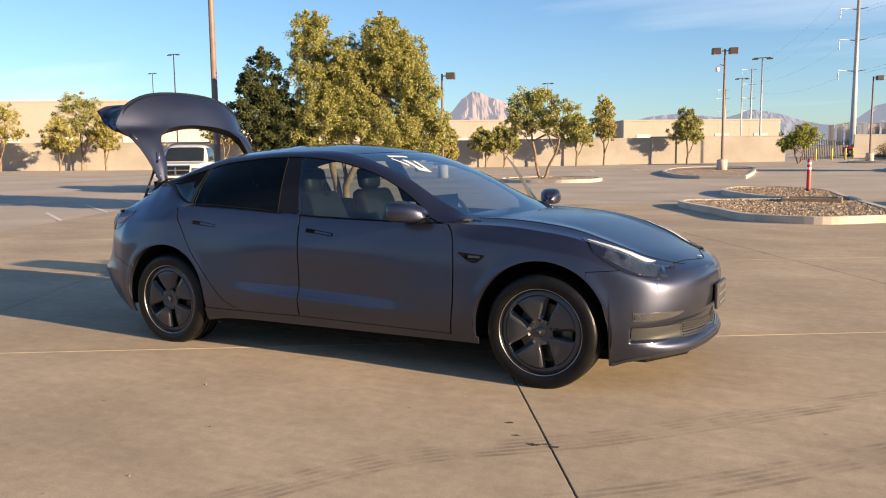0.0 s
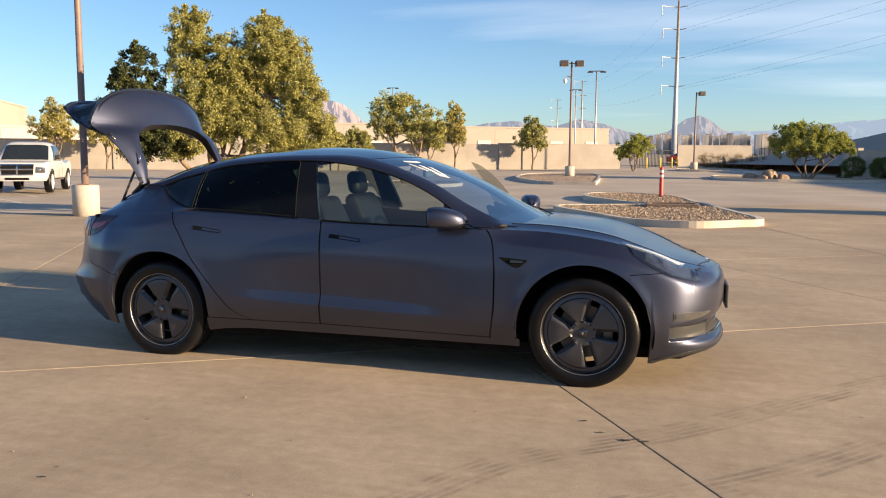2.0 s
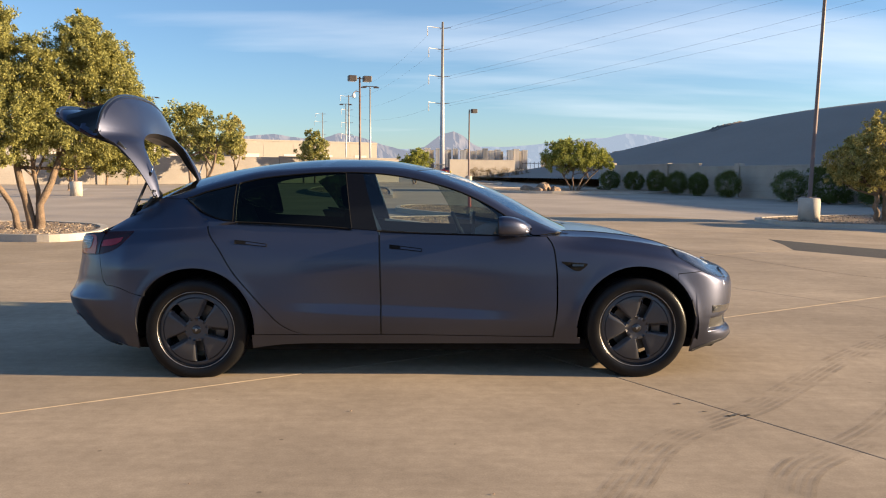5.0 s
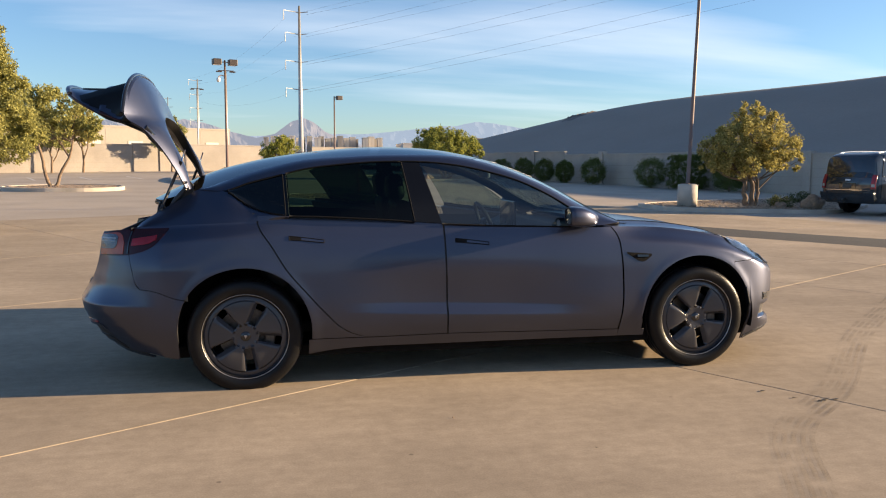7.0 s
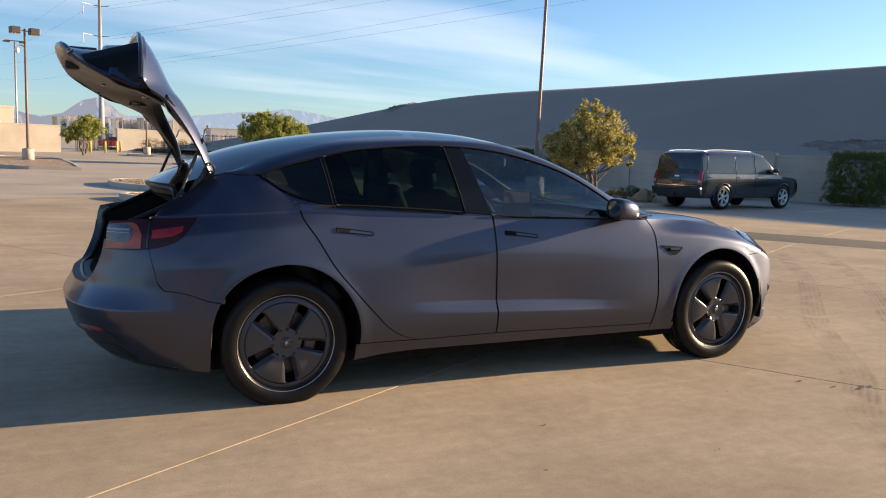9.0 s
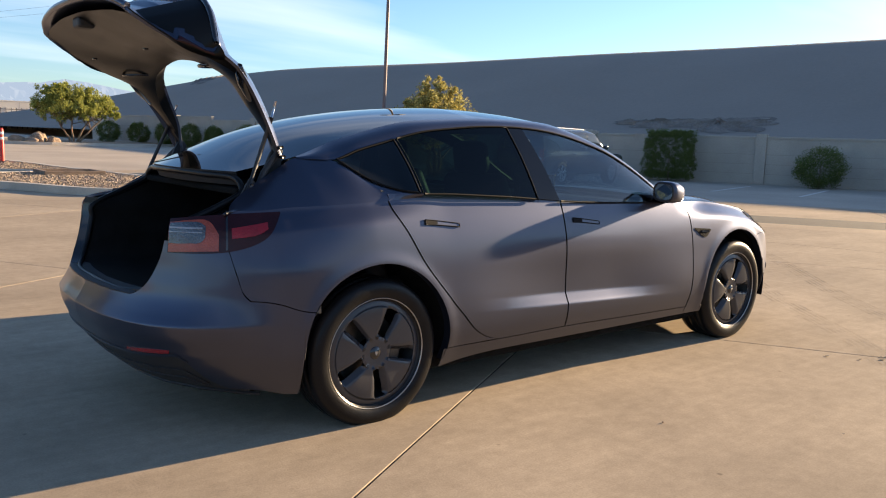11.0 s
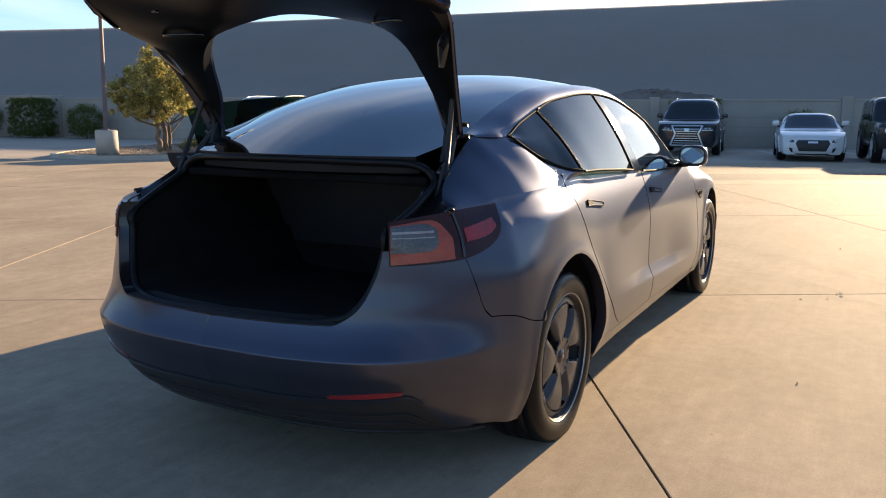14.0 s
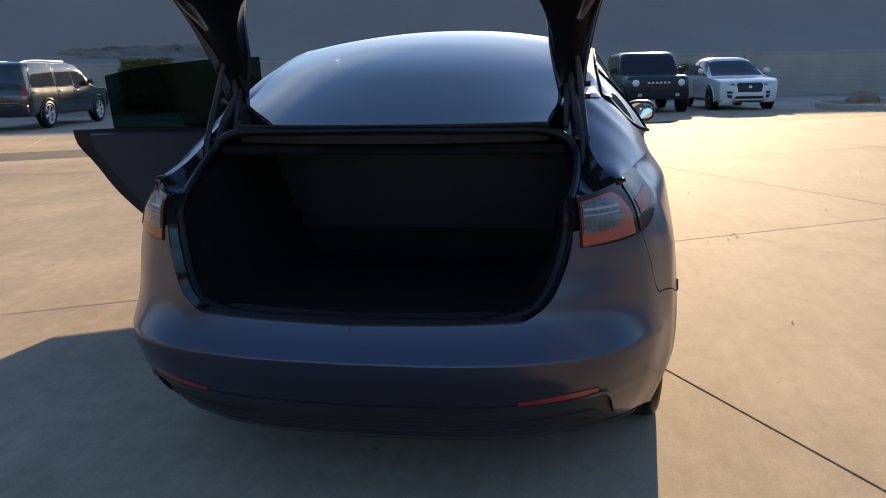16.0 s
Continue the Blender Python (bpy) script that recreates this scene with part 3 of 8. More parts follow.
def skin(a, z, off=0.0):
    """The body's skin on its right side: a runs along the plan from the tail (-3.35) to the nose (3.05), z is the height."""
    a, z = np.broadcast_arrays(np.asarray(a, float), np.asarray(z, float))
    o, d = OUT(a), OUT(np.minimum(a + 1e-3, 3.05)) - OUT(np.maximum(a - 1e-3, -3.35))
    d = d / (np.linalg.norm(d, axis=-1, keepdims=True) + 1e-12)
    wf, wr = smooth_step(a, 1.85, 2.55), smooth_step(-a, 1.95, 2.7)
    full = 1 - 0.45 * smooth_step(-a, 1.0, 1.7) * smooth_step(z, 0.38, 0.5)
    inset = SIDE(z) * full * (1 - wf) * (1 - wr) + FRONT(z) * wf + REAR(z) * wr
    top = np.where(a > 0, SHOULDER(np.maximum(a, 0.8)), HAUNCH(np.minimum(a, -1.05)))
    near = smooth_step(z, top - 0.11, top + 0.005) ** 1.4
    inset = inset + 0.048 * smooth_step(-a, 1.45, 1.9) * (1 - wr) * smooth_step(z, 0.70, 0.96)
    inset = inset + near * (0.085 * smooth_step(a, 0.75, 1.2) * (1 - wf) + 0.045 * smooth_step(-a, 1.1, 1.6) * (1 - wr))
    for xw in (AXLE, -AXLE):
        r = np.hypot(a - xw, z - HUB_Z)
        inset = inset - 0.006 * np.exp(-((r - ARCH[xw] - 0.003) / 0.04) ** 2) * (z > 0.2)
    inset = inset + 0.042 * smooth_step(a, 1.965, 1.985) * (1 - wf) * smooth_step(z, 0.292, 0.306) * (1 - smooth_step(z, 0.372, 0.388))
    crease = 0.445 - 0.038 * (a + 0.85)
    inset = inset + 0.025 * np.clip((z - crease + 0.004) / 0.058, 0, 1) ** 0.8 * (1 - smooth_step(z, crease + 0.05, crease + 0.36)) * smooth_step(a, -0.98, -0.25) * (1 - smooth_step(a, 0.10, 0.82))
    inset = inset - off
    return np.stack([o[..., 0] - d[..., 1] * inset, o[..., 1] + d[..., 0] * inset, z], -1)


def patch(a0, a1, lo, hi, nu=40, nv=24, off=0.0):
    """A piece of skin between two upright edges a0(z), a1(z) and two long edges lo(a), hi(a)."""
    as_f = lambda q: q if callable(q) else (lambda v: np.full(np.shape(v), float(q)))  # noqa: E731
    a0, a1, lo, hi = map(as_f, (a0, a1, lo, hi))
    u, v = np.meshgrid(np.linspace(0, 1, nu), np.linspace(0, 1, nv), indexing="ij")
    z = np.full(u.shape, 0.6)
    for _ in range(14):
        a = a0(z) + (a1(z) - a0(z)) * u
        z = 0.5 * z + 0.5 * (lo(a) + (hi(a) - lo(a)) * v)
    a = a0(z) + (a1(z) - a0(z)) * u
    z = lo(a) + (hi(a) - lo(a)) * v
    return skin(a, z, off)


def weld(*pieces):
    """Sheets joined along the edges that they share."""
    v_, f_ = join(*pieces)
    key, first = np.unique(np.round(v_, 5), axis=0, return_inverse=True)
    first = first.ravel()
    f_ = [list(dict.fromkeys(int(first[i]) for i in q)) for q in f_]
    return key, [q for q in f_ if len(q) > 2]


def two_sides(name, P, material, parent=None, label="", thick=0.004, flip=False):
    """The same sheet on the right and on the left of the car."""
    made = []
    for s in (1, -1):
        ob = part(name, sheet(P * np.array([1, s, 1]), flip=flip ^ (s < 0)), material, parent or car, label, smooth=True)
        if thick:
            thicken(ob, thick, dark_rim=material == "paint")
        made.append(ob)
    return made


def one_side(name, P, s, material, parent, label="", thick=0.004, flip=False):
    ob = part(name, sheet(P * np.array([1, s, 1]), flip=flip ^ (s < 0)), material, parent, label, smooth=True)
    return thicken(ob, thick, dark_rim=material == "paint") if thick else ob


def over_arch(xw, else_z):
    f = else_z if callable(else_z) else (lambda a: np.full(np.shape(a), float(else_z)))
    R = ARCH[xw]
    return lambda a: np.where(np.abs(a - xw) < R, np.maximum(f(a), HUB_Z + np.sqrt(np.maximum(R**2 - (a - xw) ** 2, 0))), f(a))


GAP = 0.0052
door_front = curve([(0.24, 0.878), (0.276, 0.882), (0.492, 0.904), (0.75, 0.896), (0.878, 0.872), (0.932, 0.834)])
pillar_cut = curve([(0.24, -0.236), (0.555, -0.240), (0.814, -0.247), (1.0, -0.254)])
rear_cut = curve([(0.27, -0.690), (0.285, -0.715), (0.30, -0.775), (0.34, -0.862), (0.441, -0.971), (0.563, -1.081), (0.693, -1.190), (0.841, -1.281), (0.944, -1.348), (1.03, -1.365)])
SILL_TOP = curve([(-1.1, 0.289), (-0.70, 0.288), (-0.236, 0.292), (0.293, 0.284), (0.882, 0.275), (1.1, 0.272)])

NOSE_SEAM = curve([(1.60, 0.682), (1.70, 0.686), (1.87, 0.697), (1.95, 0.70), (2.3, 0.66), (3.05, 0.66)])
fender = patch(lambda z: door_front(z) + GAP, 1.70, over_arch(AXLE, HUB_Z), SHOULDER, 120, 34)
fender_tip = patch(1.70, 2.16, NOSE_SEAM, SHOULDER, 40, 12)
fender_foot = patch(lambda z: door_front(z) + GAP, AXLE - ARCH[AXLE], 0.235, HUB_Z, 16, 8)
for panel, foot in zip(two_sides("front_fender", fender, "paint", flip=False), (1, -1)):
    one_side("fender_foot", fender_foot, foot, "paint", panel)
    one_side("fender_tip", fender_tip, foot, "paint", panel)
side_seam = curve([(-2.8, 0.603), (-2.3, 0.604), (-2.0, 0.585), (-1.8, 0.548), (-1.7, 0.54)])
corner_seam = curve([(0.56, -2.18), (0.60, -2.205), (0.63, -2.24), (0.70, -2.27), (0.80, -2.31), (0.86, -2.33), (1.0, -2.35)])
mouth = curve([(0.56, -2.95), (0.592, -2.89), (0.615, -2.82), (0.66, -2.755), (0.72, -2.71), (0.80, -2.67), (0.92, -2.645)])
R_RA, TOP_A = ARCH[-AXLE], -1.362                # rear arch, and where the door cut meets the haunch
ARCH_TOP, CUT_TOP = HUB_Z + R_RA, float(HAUNCH(TOP_A))
lean_a = lambda z: -AXLE + (TOP_A + AXLE) * (z - ARCH_TOP) / (CUT_TOP - ARCH_TOP)  # noqa: E731
rear_quarter = patch(lean_a, lambda z: corner_seam(z) + GAP, over_arch(-AXLE, side_seam), HAUNCH, 110, 40)
sv = np.linspace(0, 1, 70)
th_q = np.pi / 2 * (1 - np.minimum(sv / 0.88, 1))
c1 = np.stack([-AXLE + R_RA * np.cos(th_q), np.where(sv < 0.88, HUB_Z + R_RA * np.sin(th_q), HUB_Z + (0.2885 - HUB_Z) * (sv - 0.88) / 0.12)], -1)
cut_z = CUT_TOP + (0.2885 - CUT_TOP) * sv
c2 = np.stack([np.where(sv == 0, TOP_A, rear_cut(cut_z) - GAP), cut_z], -1)
lerp = np.linspace(0, 1, 40)[None, :, None]
az = c1[:, None] * (1 - lerp) + c2[:, None] * lerp
front_quarter = skin(az[..., 0], az[..., 1])
T = curve([(0.0, -1.175, -0.845, 1.013), (0.1, -1.305, -0.80, 1.031), (0.19, -1.416, -0.745, 1.072), (0.28, -1.526, -0.678, 1.146), (0.40, -1.69, -0.607, 1.163),
           (0.50, -1.78, -0.60, 1.120), (0.60, -1.87, -0.61, 1.07), (0.72, -1.96, -0.625, 1.015), (0.84, -2.024, -0.655, 0.972), (0.93, -2.05, -0.69, 0.945), (1.0, -2.075, -0.722, 0.938)])
g = np.linspace(0, 1, 60)
ga = -1.175 - (2.33 - 1.175) * g
low_edge = skin(ga, HAUNCH(ga))
v = np.linspace(0, 1, 14)[None, :, None]
haunch = low_edge[:, None] * (1 - v) + T(g)[:, None] * v
haunch[..., 2] += 0.009 * (v * (1 - v) * 4)[..., 0] * (0.25 + 0.75 * np.sin(np.pi * g))[:, None]
haunch[..., 1] -= 0.006 * (v * (1 - v) * 4)[..., 0]
for s in (1, -1):
    q = part("quarter_panel", weld(sheet(rear_quarter * np.array([1, s, 1]), flip=s > 0), sheet(front_quarter * np.array([1, s, 1]), flip=s < 0)), "paint", car, smooth=True)
    thicken(q, 0.004, dark_rim=True)
    one_side("rear_haunch", haunch, s, "paint", q, flip=True)
two_sides("sill", patch(-1.072, 1.06, curve([(-1.1, 0.185), (-0.9, 0.215), (-0.4, 0.225), (1.1, 0.225)]), lambda a: SILL_TOP(a) - GAP, 60, 8, off=-0.002), "paint", label="painted sill under the doors")
two_sides("inner_shell", patch(lambda z: rear_cut(z) - 0.02, 0.90, 0.27, lambda a: BELT(a) - 0.03, 50, 16, off=-0.011), "black_plastic", thick=0)


def rim_of_arch(xw):
    lo_t, hi_t = (-8, 196) if xw > 0 else (-16, 188)
    th = np.linspace(np.radians(lo_t), np.radians(hi_t), 50)
    p = skin(xw + ARCH[xw] * np.cos(th), HUB_Z + ARCH[xw] * np.sin(th), -0.001)
    return p


for xw in (AXLE, -AXLE):
    for s in (1, -1):
        p = rim_of_arch(xw)
        inner = p.copy()
        inner[:, 1] += 0.045
        well = part("wheel_arch_lip", sheet(np.stack([p, inner], 1) * np.array([1, s, 1])), "paint", car, smooth=True)
        th = np.linspace(np.radians(-12), np.radians(192), 40)
        ring = np.stack([xw + (ARCH[xw] + 0.012) * np.cos(th), np.full(40, -0.865), HUB_Z + (ARCH[xw] + 0.012) * np.sin(th)], -1)
        deep = ring + np.array([0, 0.36, 0])
        hub = np.repeat(np.array([[xw, -0.51, HUB_Z]]), 40, 0)
        part("wheel_well", sheet(np.stack([ring, deep, hub], 1) * np.array([1, s, 1])), "carpet", car, "black wheel-arch liner", smooth=True)

# bumpers
bumper_low = over_arch(AXLE, curve([(1.6, 0.150), (1.83, 0.150), (1.95, 0.18), (2.1, 0.20), (2.5, 0.212), (3.05, 0.22)]))
bumper_high = lambda a: np.where(a < 2.16, np.minimum(NOSE_SEAM(a) - 0.004, SHOULDER(a)), SHOULDER(a))  # noqa: E731
front_bumper = new("front_bumper")
front_bumper.parent = car
rear_bumper = new("rear_bumper")
rear_bumper.parent = car


def wrapped(name, P, material, parent, label="", thick=0.005, flip=False):
    """A sheet that runs round the nose or the tail: the right half and its mirror image as one mesh."""
    Q = P * np.array([1, -1, 1])
    full = np.concatenate([P, Q[::-1][1:]], 0)
    ob = part(name, sheet(full, flip=flip), material, parent, label, smooth=True)
    return thicken(ob, thick, dark_rim=material == "paint") if thick else ob


wrapped("bumper_skin", patch(1.702, 3.05, bumper_low, bumper_high, 220, 100), "paint", front_bumper)
IN_TOP = curve([(1.97, 0.381), (2.4, 0.374), (2.75, 0.355), (3.05, 0.338)])
IN_LOW = curve([(1.97, 0.306), (2.4, 0.292), (3.05, 0.272)])
wrapped("lower_grille", patch(2.45, 3.05, IN_LOW, IN_TOP, 30, 8, off=0.004), "black_plastic", front_bumper, "black lower air intake", thick=0.003)
for i in range(5):
    wrapped("grille_slat", patch(2.47, 3.05, lambda a: IN_LOW(a) + (IN_TOP(a) - IN_LOW(a)) * (0.1 + i * 0.18), lambda a: IN_LOW(a) + (IN_TOP(a) - IN_LOW(a)) * (0.17 + i * 0.18), 30, 2, off=0.010), "black_gloss", front_bumper, thick=0.004)
rear_low = over_arch(-AXLE, curve([(-3.35, 0.215), (-2.6, 0.215), (-2.2, 0.205), (-1.8, 0.185), (-1.6, 0.18)]))
rear_top = curve([(-3.35, 0.592), (-2.75, 0.60), (-2.4, 0.60), (-2.27, 0.60), (-2.0, 0.581), (-1.8, 0.544), (-1.7, 0.535)])
corner_top = curve([(-2.88, 0.594), (-2.82, 0.615), (-2.755, 0.66), (-2.71, 0.72), (-2.675, 0.79), (-2.665, 0.83), (-2.45, 0.83), (-2.335, 0.83), (-2.31, 0.80), (-2.27, 0.70), (-2.24, 0.63), (-2.208, 0.60)])
bumper_top = lambda a: np.maximum(rear_top(a), np.where((a < -2.208) & (a > -2.88), corner_top(a), 0))  # noqa: E731
LIP = curve([(-3.35, 0.352), (-2.9, 0.356), (-2.66, 0.368), (-2.58, 0.374), (-2.515, 0.345), (-2.44, 0.285), (-2.35, 0.238), (-2.2, 0.222), (-2.1, 0.212), (-2.0, 0.20), (-1.8, 0.185)])
wrapped("bumper_skin", patch(-1.74, -3.35, lambda a: np.where(a > -1.82, rear_low(a), np.maximum(rear_low(a), LIP(a))), bumper_top, 260, 70), "paint", rear_bumper, flip=True)
wrapped("diffuser", patch(-2.2, -3.35, curve([(-3.35, 0.205), (-2.6, 0.205), (-2.3, 0.20), (-2.2, 0.196)]), lambda a: LIP(a) + 0.004, 70, 16, off=-0.014), "black_plastic", rear_bumper, "black lower diffuser", flip=True)
for f_lo, f_hi in ((0.30, 0.37), (0.56, 0.61)):
    wrapped("diffuser_rib", patch(-2.42, -3.35, lambda a: 0.205 + (LIP(a) - 0.205) * f_lo, lambda a: 0.205 + (LIP(a) - 0.205) * f_hi, 50, 3, off=-0.008), "black_plastic", rear_bumper, thick=0.008, flip=True)
wrapped("diffuser_trim", patch(-2.14, -3.35, curve([(-3.35, 0.203), (-2.6, 0.203), (-2.3, 0.198), (-2.14, 0.19)]), curve([(-3.35, 0.213), (-2.6, 0.213), (-2.3, 0.207), (-2.14, 0.198)]), 50, 3, off=-0.004), "black_plastic", rear_bumper, thick=0.01, flip=True)
wrapped("bumper_blade", patch(-2.51, -3.35, lambda a: LIP(a) - 0.001 + 0.006 * smooth_step(a, -2.63, -2.51), lambda a: LIP(a) + 0.011 - 0.002 * smooth_step(a, -2.63, -2.51), 60, 4, off=0.006), "paint", rear_bumper, "thin grey edge above the diffuser", flip=True, thick=0.012)
for s in (1, -1):
    one_side("reflector", patch(-2.60, -2.87, lambda a: LIP(a) + 0.014, curve([(-2.86, 0.384), (-2.72, 0.397), (-2.52, 0.402)]), 14, 4, off=0.003), s, "reflector_red", rear_bumper, "red bumper reflector", flip=True)
    fog = one_side("fog_light", patch(1.985, 2.40, curve([(1.985, 0.420), (2.1, 0.418), (2.25, 0.424), (2.33, 0.432), (2.38, 0.441), (2.40, 0.447)]), curve([(1.985, 0.468), (2.2, 0.460), (2.40, 0.452)]), 20, 6, off=0.003), s, "lamp_glass", front_bumper, "narrow clear fog light")
    one_side("fog_reflector", patch(1.995, 2.07, 0.430, 0.456, 6, 4, off=0.006), s, "reverse_lens", fog)
    # Body-coloured recess covered in black to stand for the shade inside it.
    one_side("air_intake", patch(1.99, 2.45, lambda a: IN_LOW(a) + 0.004, lambda a: IN_TOP(a) - 0.006, 24, 8, off=0.003), s, "black_plastic", front_bumper, "recessed dark side air intake")
    one_side("front_lip", patch(1.80, 3.04, lambda a: bumper_low(a) - 0.004, lambda a: bumper_low(a) + 0.014, 40, 3, off=0.004), s, "black_plastic", front_bumper, thick=0.008)
plate = part("plate_holder", box(0.02, 0.31, 0.15, (2.283, 0, 0.40), 0.006), "grey_plate", front_bumper, "dark plate holder with pale bars")
for zz, w in ((0.525, 0.22), (0.475, 0.26), (0.425, 0.18)):
    part("plate_bar", box(0.004, w, 0.016, (2.295, 0, zz), 0.001), "alloy", plate)

# bonnet
ea = np.linspace(0.80, 3.05, 400)
E = skin(ea, SHOULDER(ea))
E = E[np.argsort(E[:, 0])]
HOOD_MID = curve([(0.80, 0.962), (1.087, 0.958), (1.288, 0.944), (1.489, 0.915), (1.691, 0.853), (1.894, 0.777), (2.06, 0.722), (2.13, 0.700), (2.186, 0.683), (2.24, 0.662)])
xs = 0.80 + (E[-1, 0] - 0.80) * (1 - (1 - np.linspace(0, 1, 70)) ** 1.8)
yq = np.linspace(-1, 1, 61)
ey, ez = np.interp(xs, E[:, 0], -E[:, 1]), np.interp(xs, E[:, 0], E[:, 2])
X = np.repeat(xs[:, None], 61, 1)
Y = ey[:, None] * yq[None]
Z = ez[:, None] + (np.maximum(HOOD_MID(xs), ez)[:, None] - ez[:, None]) * (1 - np.abs(yq[None]) ** 2.4)
Z = Z + (0.012 * np.exp(-((np.abs(yq) - 0.78) / 0.09) ** 2))[None] * np.clip((2.1 - xs) / 0.5, 0, 1)[:, None]
hood = thicken(part("hood", sheet(np.stack([X, Y, Z], -1)), "paint", car, "smooth sloping bonnet", smooth=True), 0.004)
for s in (1, -1):
    hx = np.linspace(0.95, 2.13, 40)
    hq = 0.80 - 0.10 * np.clip((hx - 1.7) / 0.45, 0, 1)
    hy, hz = np.interp(hx, E[:, 0], -E[:, 1]), np.interp(hx, E[:, 0], E[:, 2])
    line = np.stack([hx, s * hq * hy, hz + (np.maximum(HOOD_MID(hx), hz) - hz) * (1 - hq**2.4) + 0.012 * np.exp(-((hq - 0.78) / 0.09) ** 2) * np.clip((2.1 - hx) / 0.5, 0, 1) + 0.0006], -1)
    part("hood_seam", tube(line, 0.0022, 5), "carpet", hood)

def hood_height(x, y):
    """Height of the bonnet above a place, or -1 outside it."""
    w_, e_ = np.interp(x, E[:, 0], -E[:, 1]), np.interp(x, E[:, 0], E[:, 2])
    q_ = np.abs(y) / w_
    h_ = e_ + (np.maximum(HOOD_MID(x), e_) - e_) * (1 - np.minimum(q_, 1) ** 2.4) + 0.012 * np.exp(-((q_ - 0.78) / 0.09) ** 2) * np.clip((2.1 - x) / 0.5, 0, 1)
    return np.where(q_ < 1.0, h_, -1.0)


# shut line round the bonnet's front
fx = curve([(-1, 2.077, -0.455), (-0.5, 2.118, -0.24), (0, 2.176, 0.0), (0.5, 2.118, 0.24), (1, 2.077, 0.455)])(np.linspace(-1, 1, 60))
part("hood_seam", tube(np.c_[fx, hood_height(fx[:, 0], fx[:, 1]) + 0.0006], 0.0024, 5), "carpet", hood)
part("nose_badge", tube([(2.145, -0.018, 0.7075), (2.165, 0.0, 0.700), (2.145, 0.018, 0.7075)], 0.004, 6), "chrome", hood)

# head lamps
lamp_hi = curve([(0, 1.632, -0.725, 0.835), (1, 1.76, -0.665, 0.797), (2, 1.892, -0.595, 0.756), (3, 1.99, -0.53, 0.722), (4, 2.077, -0.455, 0.694), (4.5, 2.096, -0.441, 0.668)])
lamp_lo = curve([(0, 1.636, -0.735, 0.828), (1, 1.70, -0.765, 0.786), (2, 1.785, -0.795, 0.740), (3, 1.873, -0.800, 0.694), (3.6, 1.965, -0.70, 0.652), (4, 2.062, -0.57, 0.634), (4.5, 2.098, -0.47, 0.648)])


def proud(P, gap):
    """The same places, pushed out where the bonnet or the skin would cover them."""
    Q = P.copy()
    Q[..., 2] = np.maximum(Q[..., 2], hood_height(Q[..., 0], Q[..., 1]) + gap)
    aa = np.linspace(1.5, 3.0, 500)
    flat = Q.reshape(-1, 3)
    for k in range(len(flat)):
        s_ = skin(aa, np.full(500, flat[k, 2]))
        n_ = np.argmin(np.hypot(s_[:, 0] - flat[k, 0], s_[:, 1] - flat[k, 1]))
        ahead = s_[min(n_ + 1, 499)] - s_[max(n_ - 1, 0)]
        out = np.array([ahead[1], -ahead[0], 0.0])
        out /= np.linalg.norm(out) + 1e-9
        depth = (flat[k] - s_[n_]) @ out
        if depth < gap and flat[k, 2] < SHOULDER(aa[n_]) + 0.004:
            flat[k] += out * (gap - depth)
    return Q


def lamp_patch(t0, t1, f0, f1, gap, nu=30, nv=12):
    t_, f_ = np.linspace(t0, t1, nu), np.linspace(f0, f1, nv)[None, :, None]
    L = lamp_lo(t_)[:, None] * (1 - f_) + lamp_hi(t_)[:, None] * f_
    L = L + (4 * f_ * (1 - f_) * 0.012) * np.array([0.55, -0.55, 0.62])
    return proud(L, gap)


for s in (1, -1):
    lamp = one_side("headlight", lamp_patch(0.0, 4.5, 0.0, 1.0, 0.003), s, "black_gloss", car, "black headlight with clear lens", thick=0.01)
    # White colour on the strip carries the sky and sun it reflects.
    one_side("daytime_strip", lamp_patch(0.25, 3.2, 0.68, 0.97, 0.008, 30, 5), s, "white_band", lamp, "silver strip along the lamp's upper edge", thick=0.003)
    one_side("lamp_bezel", lamp_patch(1.5, 4.3, 0.10, 0.60, 0.006, 28, 6), s, "reverse_lens", lamp, "bright lamp tray", thick=0.003)
    for t_, f_ in ((2.15, 0.42), (2.75, 0.48), (3.35, 0.50)):
        c_ = (lamp_lo(t_) * (1 - f_) + lamp_hi(t_) * f_) + np.array([0.55, -0.55, 0.62]) * 0.014
        v_, f2_ = lathe([(0.0, 0.014), (0.016, 0.011), (0.020, 0.004), (0.029, 0.010), (0.031, 0.0), (0.030, -0.012)], 18, "x")
        pr = part("projector", (v_, f2_), "chrome", lamp, smooth=True)
        pr.matrix_basis = pose(float(c_[0]), float(c_[1] * s), float(c_[2]), 0, -20, -25 * s)
    one_side("lens", lamp_patch(0.05, 4.2, 0.03, 0.97, 0.014), s, "head_lens", lamp, "clear headlight lens", thick=0)

